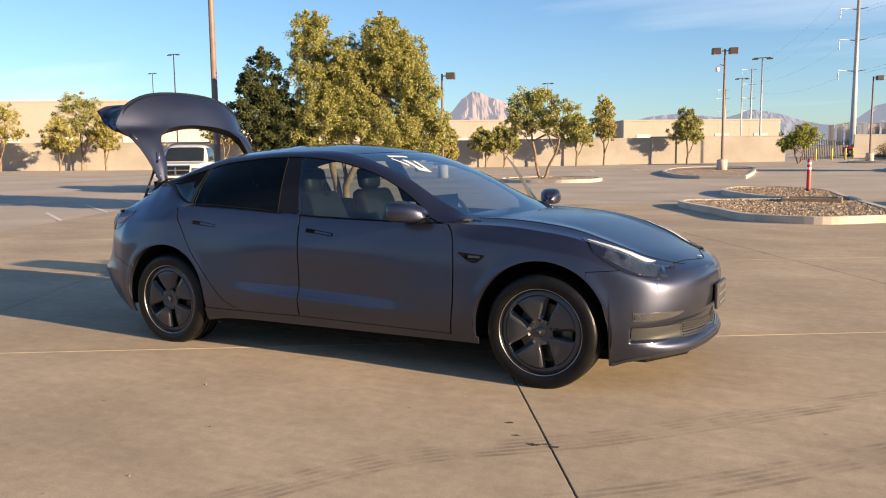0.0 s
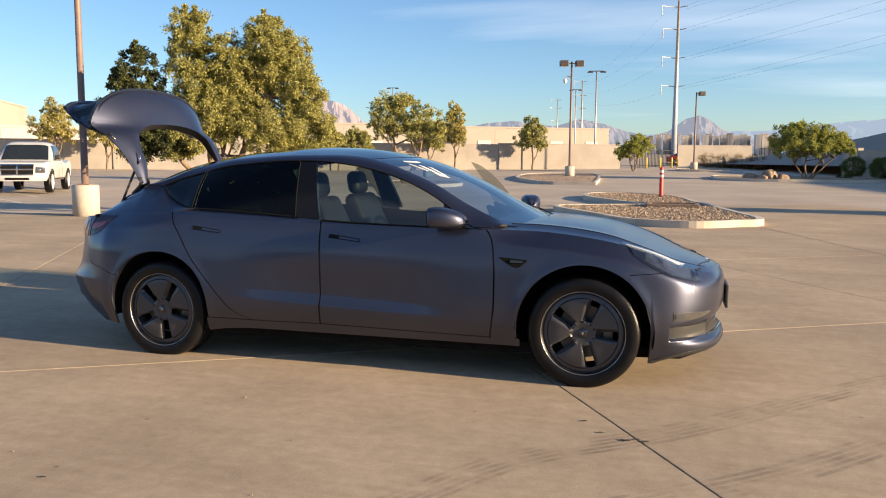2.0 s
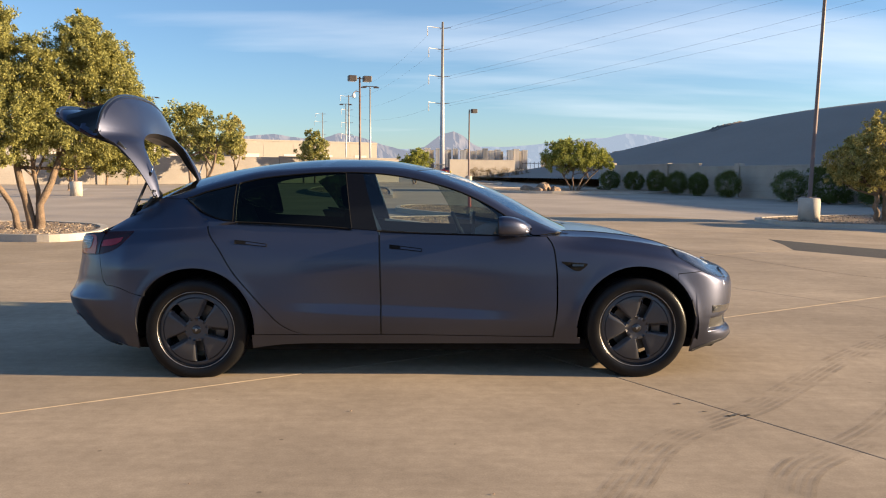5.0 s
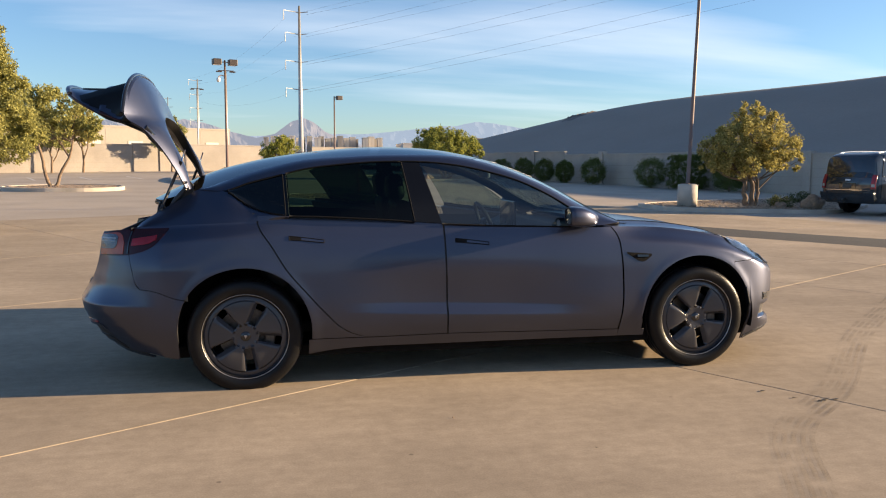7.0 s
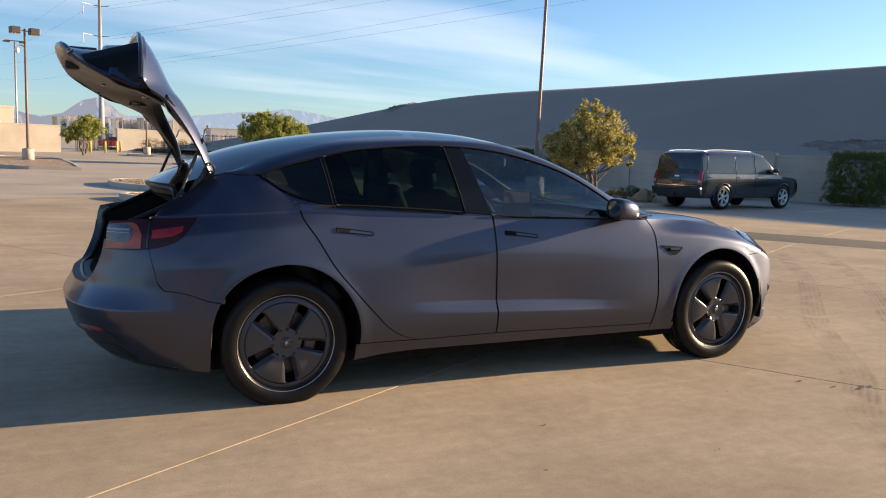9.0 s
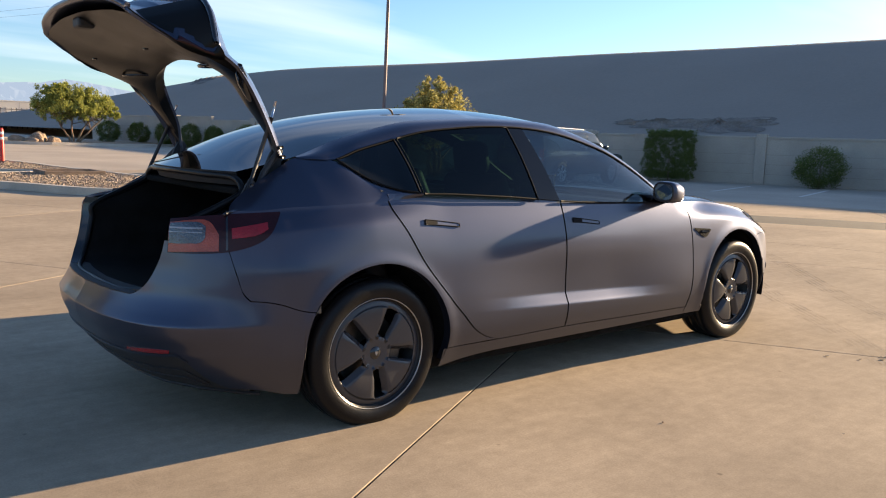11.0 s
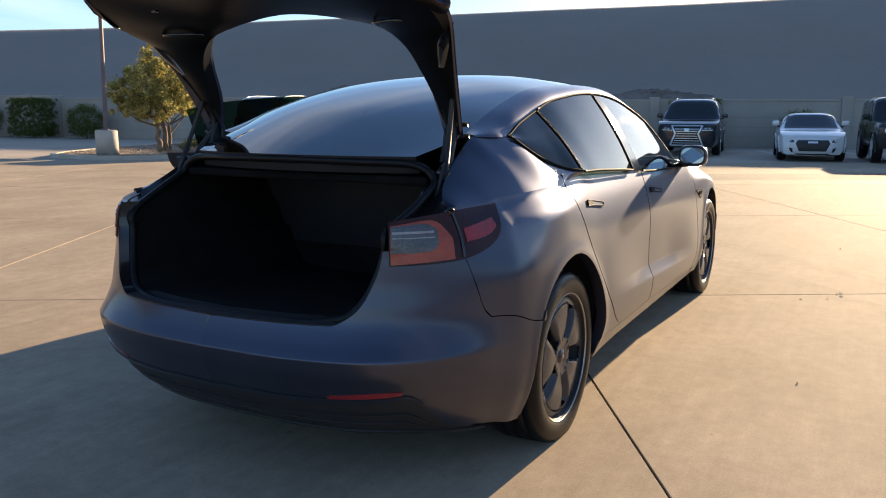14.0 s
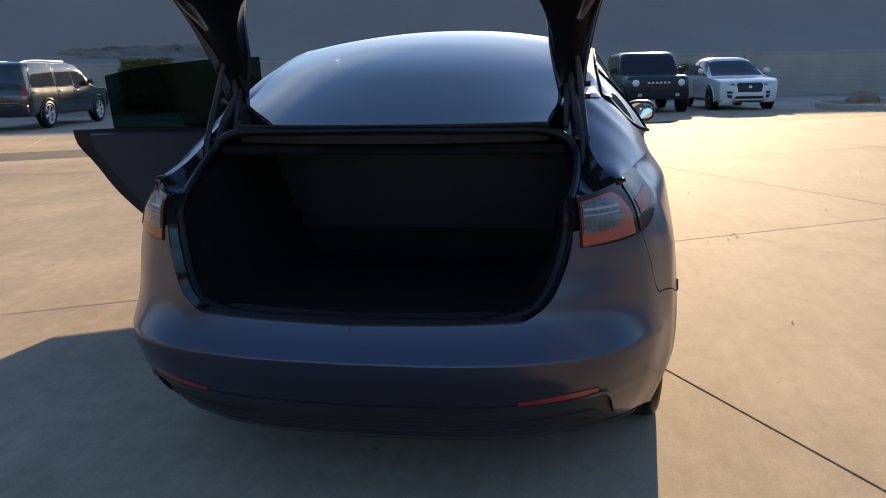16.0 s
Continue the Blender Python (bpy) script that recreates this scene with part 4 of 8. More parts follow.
# tail lamps
for s in (1, -1):
    lo_t = curve([(-2.72, 0.783), (-2.33, 0.793), (-2.24, 0.806), (-2.16, 0.826), (-2.08, 0.858), (-2.0, 0.908), (-1.95, 0.941)])
    hi_t = curve([(-2.72, 0.911), (-2.6, 0.921), (-2.33, 0.938), (-1.95, 0.948)])
    lamp = one_side("tail_light", patch(-1.95, -2.64, lo_t, hi_t, 60, 14, off=0.003), s, "dark_red_lens", car, "wrap-round rear light cluster", flip=True, thick=0.02)
    one_side("outer_lens", patch(-2.085, -2.29, curve([(-2.29, 0.846), (-2.15, 0.862), (-2.085, 0.884)]), curve([(-2.29, 0.886), (-2.085, 0.909)]), 12, 5, off=0.006), s, "red_lens", lamp, "red light section", flip=True)
    one_side("inner_lens", patch(-2.36, -2.634, curve([(-2.634, 0.788), (-2.36, 0.798)]), curve([(-2.634, 0.905), (-2.45, 0.918), (-2.40, 0.905), (-2.36, 0.862)]), 24, 12, off=0.006), s, "amber_lens", lamp, "orange-red light section", flip=True)
    one_side("clear_lens", patch(-2.425, -2.63, curve([(-2.63, 0.822), (-2.5, 0.826), (-2.44, 0.834), (-2.425, 0.850)]), curve([(-2.63, 0.902), (-2.5, 0.909), (-2.45, 0.905), (-2.425, 0.892)]), 16, 8, off=0.009), s, "reverse_lens", lamp, "clear reversing light section", flip=True)
    for zb, th_ in ((0.868, 0.003), (0.882, 0.007)):
        one_side("lens_bar", patch(-2.44, -2.628, zb, zb + th_, 14, 3, off=0.0125), s, "clear_lens", lamp, flip=True)
    one_side("lamp_seam", patch(-2.310, -2.322, curve([(-2.33, 0.80), (-2.31, 0.803)]), 0.932, 3, 8, off=0.0075), s, "black_gloss", lamp, flip=True)

# doors, glass, roof
Lc = curve([(x, y, z) for x, y, z in ((0.90, -0.775, 0.945), (0.764, -0.80, 0.932), (0.59, -0.75, 1.046), (0.475, -0.722, 1.117), (0.284, -0.69, 1.208), (0.092, -0.665, 1.267), (-0.099, -0.65, 1.308), (-0.29, -0.64, 1.33),
            (-0.481, -0.636, 1.336), (-0.673, -0.634, 1.331), (-0.865, -0.635, 1.315), (-1.058, -0.637, 1.291), (-1.251, -0.642, 1.244), (-1.407, -0.65, 1.204), (-1.562, -0.66, 1.157), (-1.70, -0.61, 1.160))])
Uc = curve([(0.95, -0.71, 0.945), (0.672, -0.655, 1.069), (0.477, -0.62, 1.176), (0.282, -0.59, 1.26), (0.088, -0.567, 1.325), (-0.106, -0.555, 1.366), (-0.495, -0.547, 1.379), (-0.885, -0.543, 1.361), (-1.08, -0.543, 1.341),
            (-1.277, -0.545, 1.297), (-1.474, -0.55, 1.242), (-1.673, -0.555, 1.168), (-1.80, -0.54, 1.133), (-1.93, -0.50, 1.098)])
Cc = curve([(1.20, 0.905), (1.114, 0.935), (0.905, 1.033), (0.695, 1.147), (0.486, 1.244), (0.278, 1.323), (0.07, 1.377), (-0.139, 1.416), (-0.347, 1.432), (-0.555, 1.435), (-0.764, 1.426), (-0.974, 1.407), (-1.184, 1.378),
            (-1.394, 1.339), (-1.67, 1.262), (-1.883, 1.168), (-2.02, 1.098)])


def canopy(p, q, off=0.0):
    """The arch of glass from the cowl (p = 0) over the roof to the boot (p = 1); q runs from the right rail (-1) to the left."""
    xu, xc = 0.95 + (-1.93 - 0.95) * p, 1.20 + (-2.02 - 1.20) * p
    u, zc = Uc(xu), Cc(xc)
    w = 1 - np.abs(q) ** 2.2
    return np.stack([xu + (xc - xu) * w, u[..., 0] * -q, u[..., 1] + (zc - u[..., 1]) * w + off], -1)


def canopy_part(name, p0, p1, material, label, q0=-1.0, q1=1.0, off=0.0, parent=None):
    p, q = np.meshgrid(np.linspace(p0, p1, max(4, int(60 * (p1 - p0)) + 3)), np.linspace(q0, q1, 33), indexing="ij")
    return part(name, sheet(canopy(p, q, off), flip=True), material, parent or car, label, smooth=True)


screen = canopy_part("windshield", 0.0, 0.325, "screen_glass", "raked windscreen with white marker writing")
for pa, qa, pb, qb, wd in ((0.300, -0.70, 0.292, -0.46, 0.010), (0.284, -0.74, 0.240, -0.72, 0.012), (0.272, -0.62, 0.225, -0.66, 0.020), (0.262, -0.52, 0.216, -0.60, 0.012), (0.222, -0.70, 0.212, -0.60, 0.016)):
    tt = np.linspace(0, 1, 10)
    mid_l, wide = np.stack([pa + (pb - pa) * tt, qa + (qb - qa) * tt]), np.array([qb - qa, -(pb - pa) * 2.0])
    wide = wide / np.linalg.norm(wide) * wd
    band = np.stack([canopy(mid_l[0] + e_ * wide[0], mid_l[1] + e_ * wide[1] * 1.8, 0.0025) for e_ in (-0.5, 0.5)], 1)
    part("marker_bar", sheet(band, flip=True), "white_marker", screen, "white marker stroke on the glass")
canopy_part("roof_glass", 0.335, 0.545, "roof_glass", "tinted front roof glass")
canopy_part("roof_bar", 0.545, 0.565, "black_gloss", "gloss black roof bar")
canopy_part("rear_window", 0.565, 1.0, "roof_glass", "tinted rear window sweeping to the boot")
canopy_part("roof_header", 0.318, 0.337, "black_gloss", "", off=-0.002)
canopy_part("headliner_edge", 0.30, 0.34, "cabin_trim", "", off=-0.03)
canopy_part("cowl", -0.015, 0.03, "black_plastic", "black cowl with wiper", off=-0.006)
for yy in (-0.42, 0.12):
    w = canopy(np.linspace(0.012, 0.035, 12), np.linspace(yy, yy + 0.5, 12) / 0.75, 0.012)
    part("wiper", tube(w, 0.006, 6), "black_plastic", car)
rp = np.linspace(0, 1, 80)
lx, ux = 0.90 + (-1.70 - 0.90) * rp, 0.95 + (-1.69 - 0.95) * rp
rl = np.concatenate([lx[:, None], Lc(lx)], 1)
ru = np.concatenate([ux[:, None], Uc(ux)], 1)
vv = np.linspace(0, 1, 8)[None, :, None]
rail = rl[:, None] * (1 - vv) + ru[:, None] * vv
rail[..., 1] -= 0.014 * (vv * (1 - vv) * 4)[..., 0]
rail[..., 2] += 0.006 * (vv * (1 - vv) * 4)[..., 0]
two_sides("roof_rail", rail, "paint", label="painted roof rail", thick=0.012, flip=True)
BELT_Y = curve([(0.80, -0.835), (-1.175, -0.842), (-1.305, -0.798), (-1.416, -0.745), (-1.526, -0.678)])


def window(x0b, x0t, x1b, x1t, off=0.0, nu=30, nv=12, lo=0.0, hi=1.0):
    """Side glass between two leaning uprights: from x0 to x1, along the belt and along the roof rail."""
    u, w = np.meshgrid(np.linspace(0, 1, nu), np.linspace(lo, hi, nv), indexing="ij")
    xb, xt = x0b + (x1b - x0b) * u, x0t + (x1t - x0t) * u
    x = xb + (xt - xb) * w
    lo_z, hi_p = BELT(x), Lc(x)
    top = np.maximum(hi_p[..., 1], lo_z + 0.002)
    z = lo_z + (top - lo_z) * w
    yb = BELT_Y(x)
    y = yb + (hi_p[..., 0] - yb) * w - 0.014 * np.sin(np.pi * w) - off
    return np.stack([x, y, z], -1)


def door(name, s, panel, pane, handle_span, label, pane_label):
    """A frameless door: skin, inner panel, glass, belt strip and flush handle."""
    d = new(name)
    d.parent = car
    d["label"] = label
    one_side("door_skin", panel, s, "paint", d, flip=True, thick=0.006)
    one_side("door_lining", panel[4:-4, 4:-2] * np.array([1, 1, 1]) + np.array([0, 0.075, 0]), s, "cabin_trim", d, flip=True, thick=0.03)
    one_side("door_glass", pane, s, "side_glass" if "front" in name else "dark_glass", d, pane_label, thick=0, flip=True)
    for k, e_ in enumerate((pane[-1], pane[:, -1]) if "rear" in name else ()):
        part("glass_edge", tube(e_ * np.array([1, s, 1]), 0.0012, 5), "glass_edge", d, "pale green ground glass edge", smooth=True)
    strip = pane[:, 0].copy()
    strip[:, 1] -= 0.006
    strip[:, 2] -= 0.003
    part("belt_strip", tube(strip * np.array([1, s, 1]), 0.0055, 6), "seal", d, smooth=True)
    a0, a1, z0, z1 = handle_span
    bar = patch(a0, a1, curve([(a0, z0 - 0.011), (a0 + 0.05, z0 - 0.014), (a1, z1 - 0.008)]), curve([(a0, z0 + 0.011), (a0 + 0.05, z0 + 0.006), (a1, z1 + 0.008)]), 16, 4, off=0.004)
    grip = one_side("door_handle", bar, s, "paint", d, "flush grey door handle in a dark slot")
    ring = np.concatenate([bar[:, 0], bar[-1], bar[::-1, -1], bar[0, ::-1]]) * np.array([1, s, 1])
    part("handle_slot", tube(ring, 0.0026, 6), "seal", grip, smooth=True)
    notch = patch(a0, a0 + 0.07, z0 - 0.012, curve([(a0, z0 + 0.010), (a0 + 0.05, z0 + 0.007), (a0 + 0.07, z0 + 0.003)]), 8, 4, off=0.0052)
    one_side("handle_grip", notch, s, "seal", grip, thick=0.001)
    return d


front_panel = patch(lambda z: pillar_cut(z) + GAP, lambda z: door_front(z) - GAP, SILL_TOP, lambda a: BELT(a) - 0.004, 60, 90)[::-1]
rear_panel = patch(lambda z: rear_cut(z) + GAP, lambda z: pillar_cut(z) - GAP, SILL_TOP, lambda a: BELT(np.maximum(a, -1.18)) - 0.004, 60, 90)[::-1]
front_pane = window(0.745, 0.745, -0.262, -0.372)
rear_pane = window(-0.43, -0.485, -1.175, -1.19)
quarter_pane = window(-1.195, -1.21, -1.525, -1.53)
pillar_pane = window(-0.262, -0.372, -0.43, -0.485)
hinge = Matrix.Translation((-0.25, 0.90, 0)) @ Matrix.Rotation(radians(-58), 4, "Z") @ Matrix.Translation((0.25, -0.90, 0))
front_hinge = Matrix.Translation((0.87, 0.88, 0)) @ Matrix.Rotation(radians(-62), 4, "Z") @ Matrix.Translation((-0.87, -0.88, 0))
for s in (1, -1):
    d = door("front_door", s, front_panel, front_pane, (-0.182, 0.025, 0.858, 0.836), "grey front door with frameless glass" if s > 0 else "grey front door standing wide open", "lightly tinted front door glass")
    if s < 0:
        d.matrix_basis = front_hinge
    d = door("rear_door", s, rear_panel, rear_pane, (-1.178, -0.976, 0.886, 0.864), "grey rear door with frameless glass" if s > 0 else "grey rear door standing wide open", "dark tinted rear door glass")
    if s < 0:
        d.matrix_basis = hinge
    one_side("quarter_window", quarter_pane, s, "quarter_glass", car, "dark fixed rear quarter glass", thick=0, flip=True)
    one_side("center_pillar", pillar_pane, s, "pillar_black", car, "gloss black pillar between the doors", thick=0.03, flip=True)
    one_side("quarter_pillar", window(-1.168, -1.183, -1.202, -1.217, off=-0.004, nu=4), s, "pillar_black", car, "black strip behind the rear door glass", thick=0.01, flip=True)
    for pane in (quarter_pane, rear_pane):
        e_ = pane[0].copy()
        e_[:, 1] -= 0.003
        part("pillar_seam", tube(e_ * np.array([1, s, 1]), 0.0035, 6), "seal", car, smooth=True)
    tip = np.concatenate([quarter_pane[:, 0], quarter_pane[::-1][:, -1]])
    tip[:, 1] -= 0.004
    part("window_seal", tube(tip * np.array([1, s, 1]), 0.005, 6), "seal", car, smooth=True)
    top_line = np.concatenate([front_pane[:, -1], pillar_pane[:, -1], rear_pane[:, -1]])
    top_line[:, 1] -= 0.003
    part("window_seal", tube(top_line * np.array([1, s, 1]), 0.005, 6), "seal", car, smooth=True)
    rep = patch(0.932, 1.10, curve([(0.932, 0.757), (1.04, 0.704), (1.10, 0.742)]), curve([(0.932, 0.766), (1.10, 0.753)]), 14, 6, off=0.003)
    r = one_side("side_repeater", rep, s, "carpet", car, "black wing camera and repeater", thick=0.006)
    one_side("repeater_lens", patch(1.0, 1.075, curve([(1.0, 0.735), (1.075, 0.735)]), curve([(1.0, 0.75), (1.075, 0.748)]), 8, 3, off=0.007), s, "black_gloss", r)

# door mirrors
def mirror_ring(x, hw, hh, yc, zc, s, n=32, p=3.5):
    th = np.linspace(0, 2 * np.pi, n, endpoint=False)
    c_, d_ = np.cos(th), np.sin(th)
    return np.stack([np.full(n, x) - 0.012 * (c_ * s < 0), (yc + hw * np.sign(c_) * np.abs(c_) ** (2 / p) * (1 - 0.12 * np.clip(d_, 0, 1))) * np.ones(n), zc + hh * np.sign(d_) * np.abs(d_) ** (2 / p)], -1)


for s in (1, -1):
    rings = np.stack([mirror_ring(0.532 + (x - 0.532) * 1.2, hw * 0.92, hh * 1.08, yc * s, zc, s) for x, hw, hh, yc, zc in ((0.532, 0.074, 0.044, -0.985, 1.0), (0.524, 0.079, 0.049, -0.985, 1.0), (0.528, 0.085, 0.054, -0.985, 1.0), (0.55, 0.090, 0.057, -0.984, 0.999), (0.59, 0.089, 0.056, -0.980, 0.996),
                                                                                   (0.63, 0.080, 0.050, -0.972, 0.990), (0.665, 0.064, 0.040, -0.960, 0.982), (0.69, 0.043, 0.026, -0.948, 0.975), (0.702, 0.016, 0.010, -0.938, 0.970))], 1)
    v_, f_ = sheet(rings, wrap=True, flip=True)
    n_ = rings.shape[1]
    shift = Matrix.Translation((0, 0.055 * s, 0)) if s > 0 else front_hinge @ Matrix.Translation((0, -0.055, 0))
    m = part("door_mirror", (v_, f_ + [[k * n_ + n_ - 1 for k in range(32)]]), "paint", car, "grey door mirror on a black foot", smooth=True)
    m.matrix_basis = shift
    rim_r = np.stack([mirror_ring(x, hw * 0.92, hh * 1.08, -0.985 * s, 1.0, s) for x, hw, hh in ((0.522, 0.082, 0.051), (0.518, 0.079, 0.048), (0.522, 0.072, 0.042))], 1)
    part("mirror_rim", sheet(rim_r, wrap=True), "black_plastic", m, smooth=True)
    pane_r = mirror_ring(0.525, 0.068, 0.0475, -0.985 * s, 1.0, s)
    part("mirror_glass", (list(pane_r), [list(range(32))[::-1]]), "mirror", m)
    under = np.stack([mirror_ring(x, hw, hh, yc * s, zc, s) for x, hw, hh, yc, zc in ((0.54, 0.070, 0.012, -0.965, 0.948), (0.59, 0.076, 0.014, -0.955, 0.946), (0.64, 0.062, 0.012, -0.945, 0.944), (0.68, 0.030, 0.008, -0.925, 0.942))], 1)
    part("mirror_base", sheet(under, wrap=True), "black_gloss", m, "gloss black lower mirror shell", smooth=True)
    part("mirror_foot", tube([(0.69, -0.85 * s, 0.936), (0.65, -0.90 * s, 0.941), (0.61, -0.95 * s, 0.950)], [0.024, 0.020, 0.022], 10), "black_gloss", m, smooth=True)

# boot lid, open
half_o = [(-1.768, 0.600, 1.160), (-1.825, 0.615, 1.28), (-1.90, 0.640, 1.405), (-1.99, 0.675, 1.515), (-2.090, 0.705, 1.598), (-2.080, 0.60, 1.748), (-2.070, 0.37, 1.846), (-2.065, 0.0, 1.874)]
half_i = [(-1.764, 0.525, 1.160), (-1.79, 0.495, 1.30), (-1.845, 0.480, 1.43), (-1.885, 0.445, 1.515), (-1.91, 0.36, 1.570), (-1.925, 0.24, 1.600), (-1.935, 0.12, 1.612), (-1.94, 0.0, 1.616)]


def both_ways(pts, n=60):
    p = np.array(pts, float)
    p = np.concatenate([p, (p * np.array([1, -1, 1]))[::-1][1:]], 0)
    f = curve([(i, *q) for i, q in enumerate(p)])
    return f(np.linspace(0, len(p) - 1, n))


lid = new("trunk_lid")
lid.parent = car
lid["label"] = "open grey boot lid with black lining"
O, I = both_ways(half_o), both_ways(half_i)
vv = np.linspace(0, 1, 10)[None, :, None]
deck = O[:, None] * (1 - vv) + I[:, None] * vv
bulge = (vv * (1 - vv) * 4)[..., 0]
deck[..., 0] += 0.022 * bulge
deck[..., 2] += 0.008 * bulge
thicken(part("lid_deck", sheet(deck), "paint", lid, "grey boot deck with a scooped front edge", smooth=True), 0.012)
ridge = both_ways([(-2.090, 0.705, 1.598), (-2.080, 0.60, 1.748), (-2.070, 0.37, 1.846), (-2.065, 0.0, 1.874)], 40)
tips = both_ways([(-2.40, 0.60, 1.715), (-2.432, 0.48, 1.756), (-2.452, 0.24, 1.780), (-2.457, 0.0, 1.785)], 40)
f3 = np.stack([ridge * (1 - u_) + tips * u_ + np.array([0, 0, dz_]) for u_, dz_ in ((0.0, 0.0), (0.06, -0.036), (0.14, -0.044), (0.42, -0.030), (0.455, -0.032), (0.475, -0.052), (0.75, -0.030), (0.93, -0.012), (1.0, 0.0))], 1)
face = thicken(part("lid_face", sheet(f3, flip=True), "paint", lid, "grey rear face of the boot lid", smooth=True), 0.015)
part("spoiler_lip", tube(ridge + np.array([-0.012, 0, 0.004]), 0.012, 8), "black_gloss", lid, smooth=True)
part("tip_edge", tube(tips, 0.014, 8), "paint", lid, smooth=True)
lin_o = both_ways([(-1.757, 0.592, 1.17), (-1.82, 0.594, 1.29), (-1.885, 0.612, 1.385), (-1.945, 0.625, 1.455), (-2.0, 0.645, 1.50), (-2.11, 0.665, 1.545), (-2.25, 0.63, 1.605), (-2.395, 0.565, 1.695), (-2.435, 0.25, 1.728), (-2.443, 0.0, 1.733)])
lin_i = both_ways([(-1.755, 0.53, 1.17), (-1.80, 0.52, 1.26), (-1.84, 0.51, 1.32), (-1.885, 0.495, 1.385), (-1.925, 0.455, 1.468), (-1.95, 0.375, 1.528), (-1.965, 0.23, 1.562), (-1.97, 0.15, 1.575), (-1.975, 0.08, 1.583), (-1.978, 0.0, 1.587)])
vv = np.linspace(0, 1, 12)[None, :, None]
lining = lin_o[:, None] * (1 - vv) + lin_i[:, None] * vv
lining[..., 2] -= 0.02 * (vv * (1 - vv) * 4)[..., 0] * np.sin(np.linspace(0, np.pi, 60))[:, None] ** 0.5
part("lid_lining", sheet(lining, flip=True), "lid_plastic", lid, "black moulded lid lining", smooth=True)
side = np.stack([O[:24] + np.array([-0.004, 0.0, 0.0]), lin_o[:24]], 1)
for s in (1, -1):
    part("lid_flank", sheet(side * np.array([1, s, 1]), flip=s < 0), "lid_plastic", lid, smooth=True)
    low_line = curve([(0, -2.05, 0.675, 1.538), (1, -2.12, 0.668, 1.548), (2, -2.2, 0.652, 1.572), (3, -2.28, 0.622, 1.622), (4, -2.40, 0.565, 1.698)])
    k5 = np.linspace(0, 4, 12)
    top_line_l = curve([(i * 0.5, *q) for i, q in enumerate(f3[0])])(k5)
    cw = np.linspace(0, 1, 6)[None, :, None]
    cheek = top_line_l[:, None] * (1 - cw) + low_line(k5)[:, None] * cw
    cheek[..., 1] += 0.018 * (cw * (1 - cw) * 4)[..., 0]
    part("lid_cheek", sheet(cheek * np.array([1, s, 1]), flip=s < 0), "lid_plastic", lid, "black side of the boot lid", smooth=True)
    lamp_p = cheek[2:9, 0:4].copy()
    lamp_p[..., 1] += 0.008
    lamp_l = part("lid_lamp", sheet(lamp_p * np.array([1, s, 1]), flip=s < 0), "dark_red_lens", lid, "inner rear light section on the lid", smooth=True)
    part("gas_strut", tube([(-1.93, 0.615 * s, 1.02), (-1.80, 0.575 * s, 1.33)], [0.009, 0.009], 8), "black_plastic", lid, smooth=True)
    part("gas_strut_rod", tube([(-1.80, 0.575 * s, 1.33), (-1.775, 0.565 * s, 1.40)], [0.005, 0.005], 8), "chrome", lid, smooth=True)
    part("strut_bracket", prism([(-1.985, 0.955), (-1.90, 0.985), (-1.885, 1.055), (-1.915, 1.075), (-1.945, 1.025)], 0.602 * s - 0.006, 0.602 * s + 0.006, "y", 0.002), "black_plastic", lid)
    part("hinge_bracket", prism([(-1.84, 1.075), (-1.745, 1.115), (-1.735, 1.19), (-1.765, 1.225), (-1.80, 1.17)], 0.548 * s - 0.008, 0.548 * s + 0.008, "y", 0.003), "black_plastic", lid)
    for bx, bz in ((-1.915, 1.045), (-1.765, 1.165), (-1.775, 1.205)):
        part("hinge_bolt", tube([(bx, 0.578 * s, bz), (bx, 0.622 * s, bz)], 0.009, 8), "steel", lid, smooth=True)
    part("wiring_loom", tube([(-1.80, 0.53 * s, 1.09), (-1.77, 0.525 * s, 1.14), (-1.765, 0.53 * s, 1.20), (-1.80, 0.535 * s, 1.26)], 0.007, 8), "black_plastic", lid, smooth=True)
    part("hinge_arm", tube([(-1.90, 0.60 * s, 0.99), (-1.84, 0.585 * s, 1.10), (-1.77, 0.565 * s, 1.18), (-1.79, 0.56 * s, 1.27)], [0.014, 0.014, 0.014, 0.012], 8), "black_plastic", lid, smooth=True)
inner_wall = np.stack([I, lin_i], 1)
part("lid_inner_edge", sheet(inner_wall), "lid_plastic", lid, smooth=True)
for s in (1, -1):
    th = np.linspace(0, 2 * np.pi, 24, endpoint=False)
    oval = np.stack([-2.02 - 0.05 * np.cos(th) - 0.02 * np.sin(th), s * (0.46 + 0.07 * np.sin(th)), 1.535 - 0.004 * np.cos(th)], -1)
    part("lining_hollow", tube(np.concatenate([oval, oval[:2]]), 0.007, 6, caps=False), "black_gloss", lid, "moulded grab hollow", smooth=True)
    part("lining_clip", box(0.02, 0.02, 0.008, (-2.25, 0.35 * s, 1.585), 0.003), "black_gloss", lid)
    part("hinge_cover", tube([(-1.99, 0.655 * s, 1.525), (-1.95, 0.62 * s, 1.47), (-1.90, 0.585 * s, 1.40)], [0.02, 0.026, 0.014], 8), "black_gloss", lid, smooth=True)
part("lid_latch", box(0.07, 0.09, 0.045, (-2.39, 0.0, 1.684), 0.01), "black_plastic", lid)
part("number_plate_recess", box(0.13, 0.50, 0.012, (-2.34, 0, 1.768), 0.004), "grey_plate", lid, "plain plate recess")

# boot
boot = new("boot_space")
boot.parent = car
boot["label"] = "black carpeted boot, empty"
mz = np.array([0.612, 0.65, 0.70, 0.76, 0.82, 0.88])
mouth_edge = skin(mouth(mz), mz)
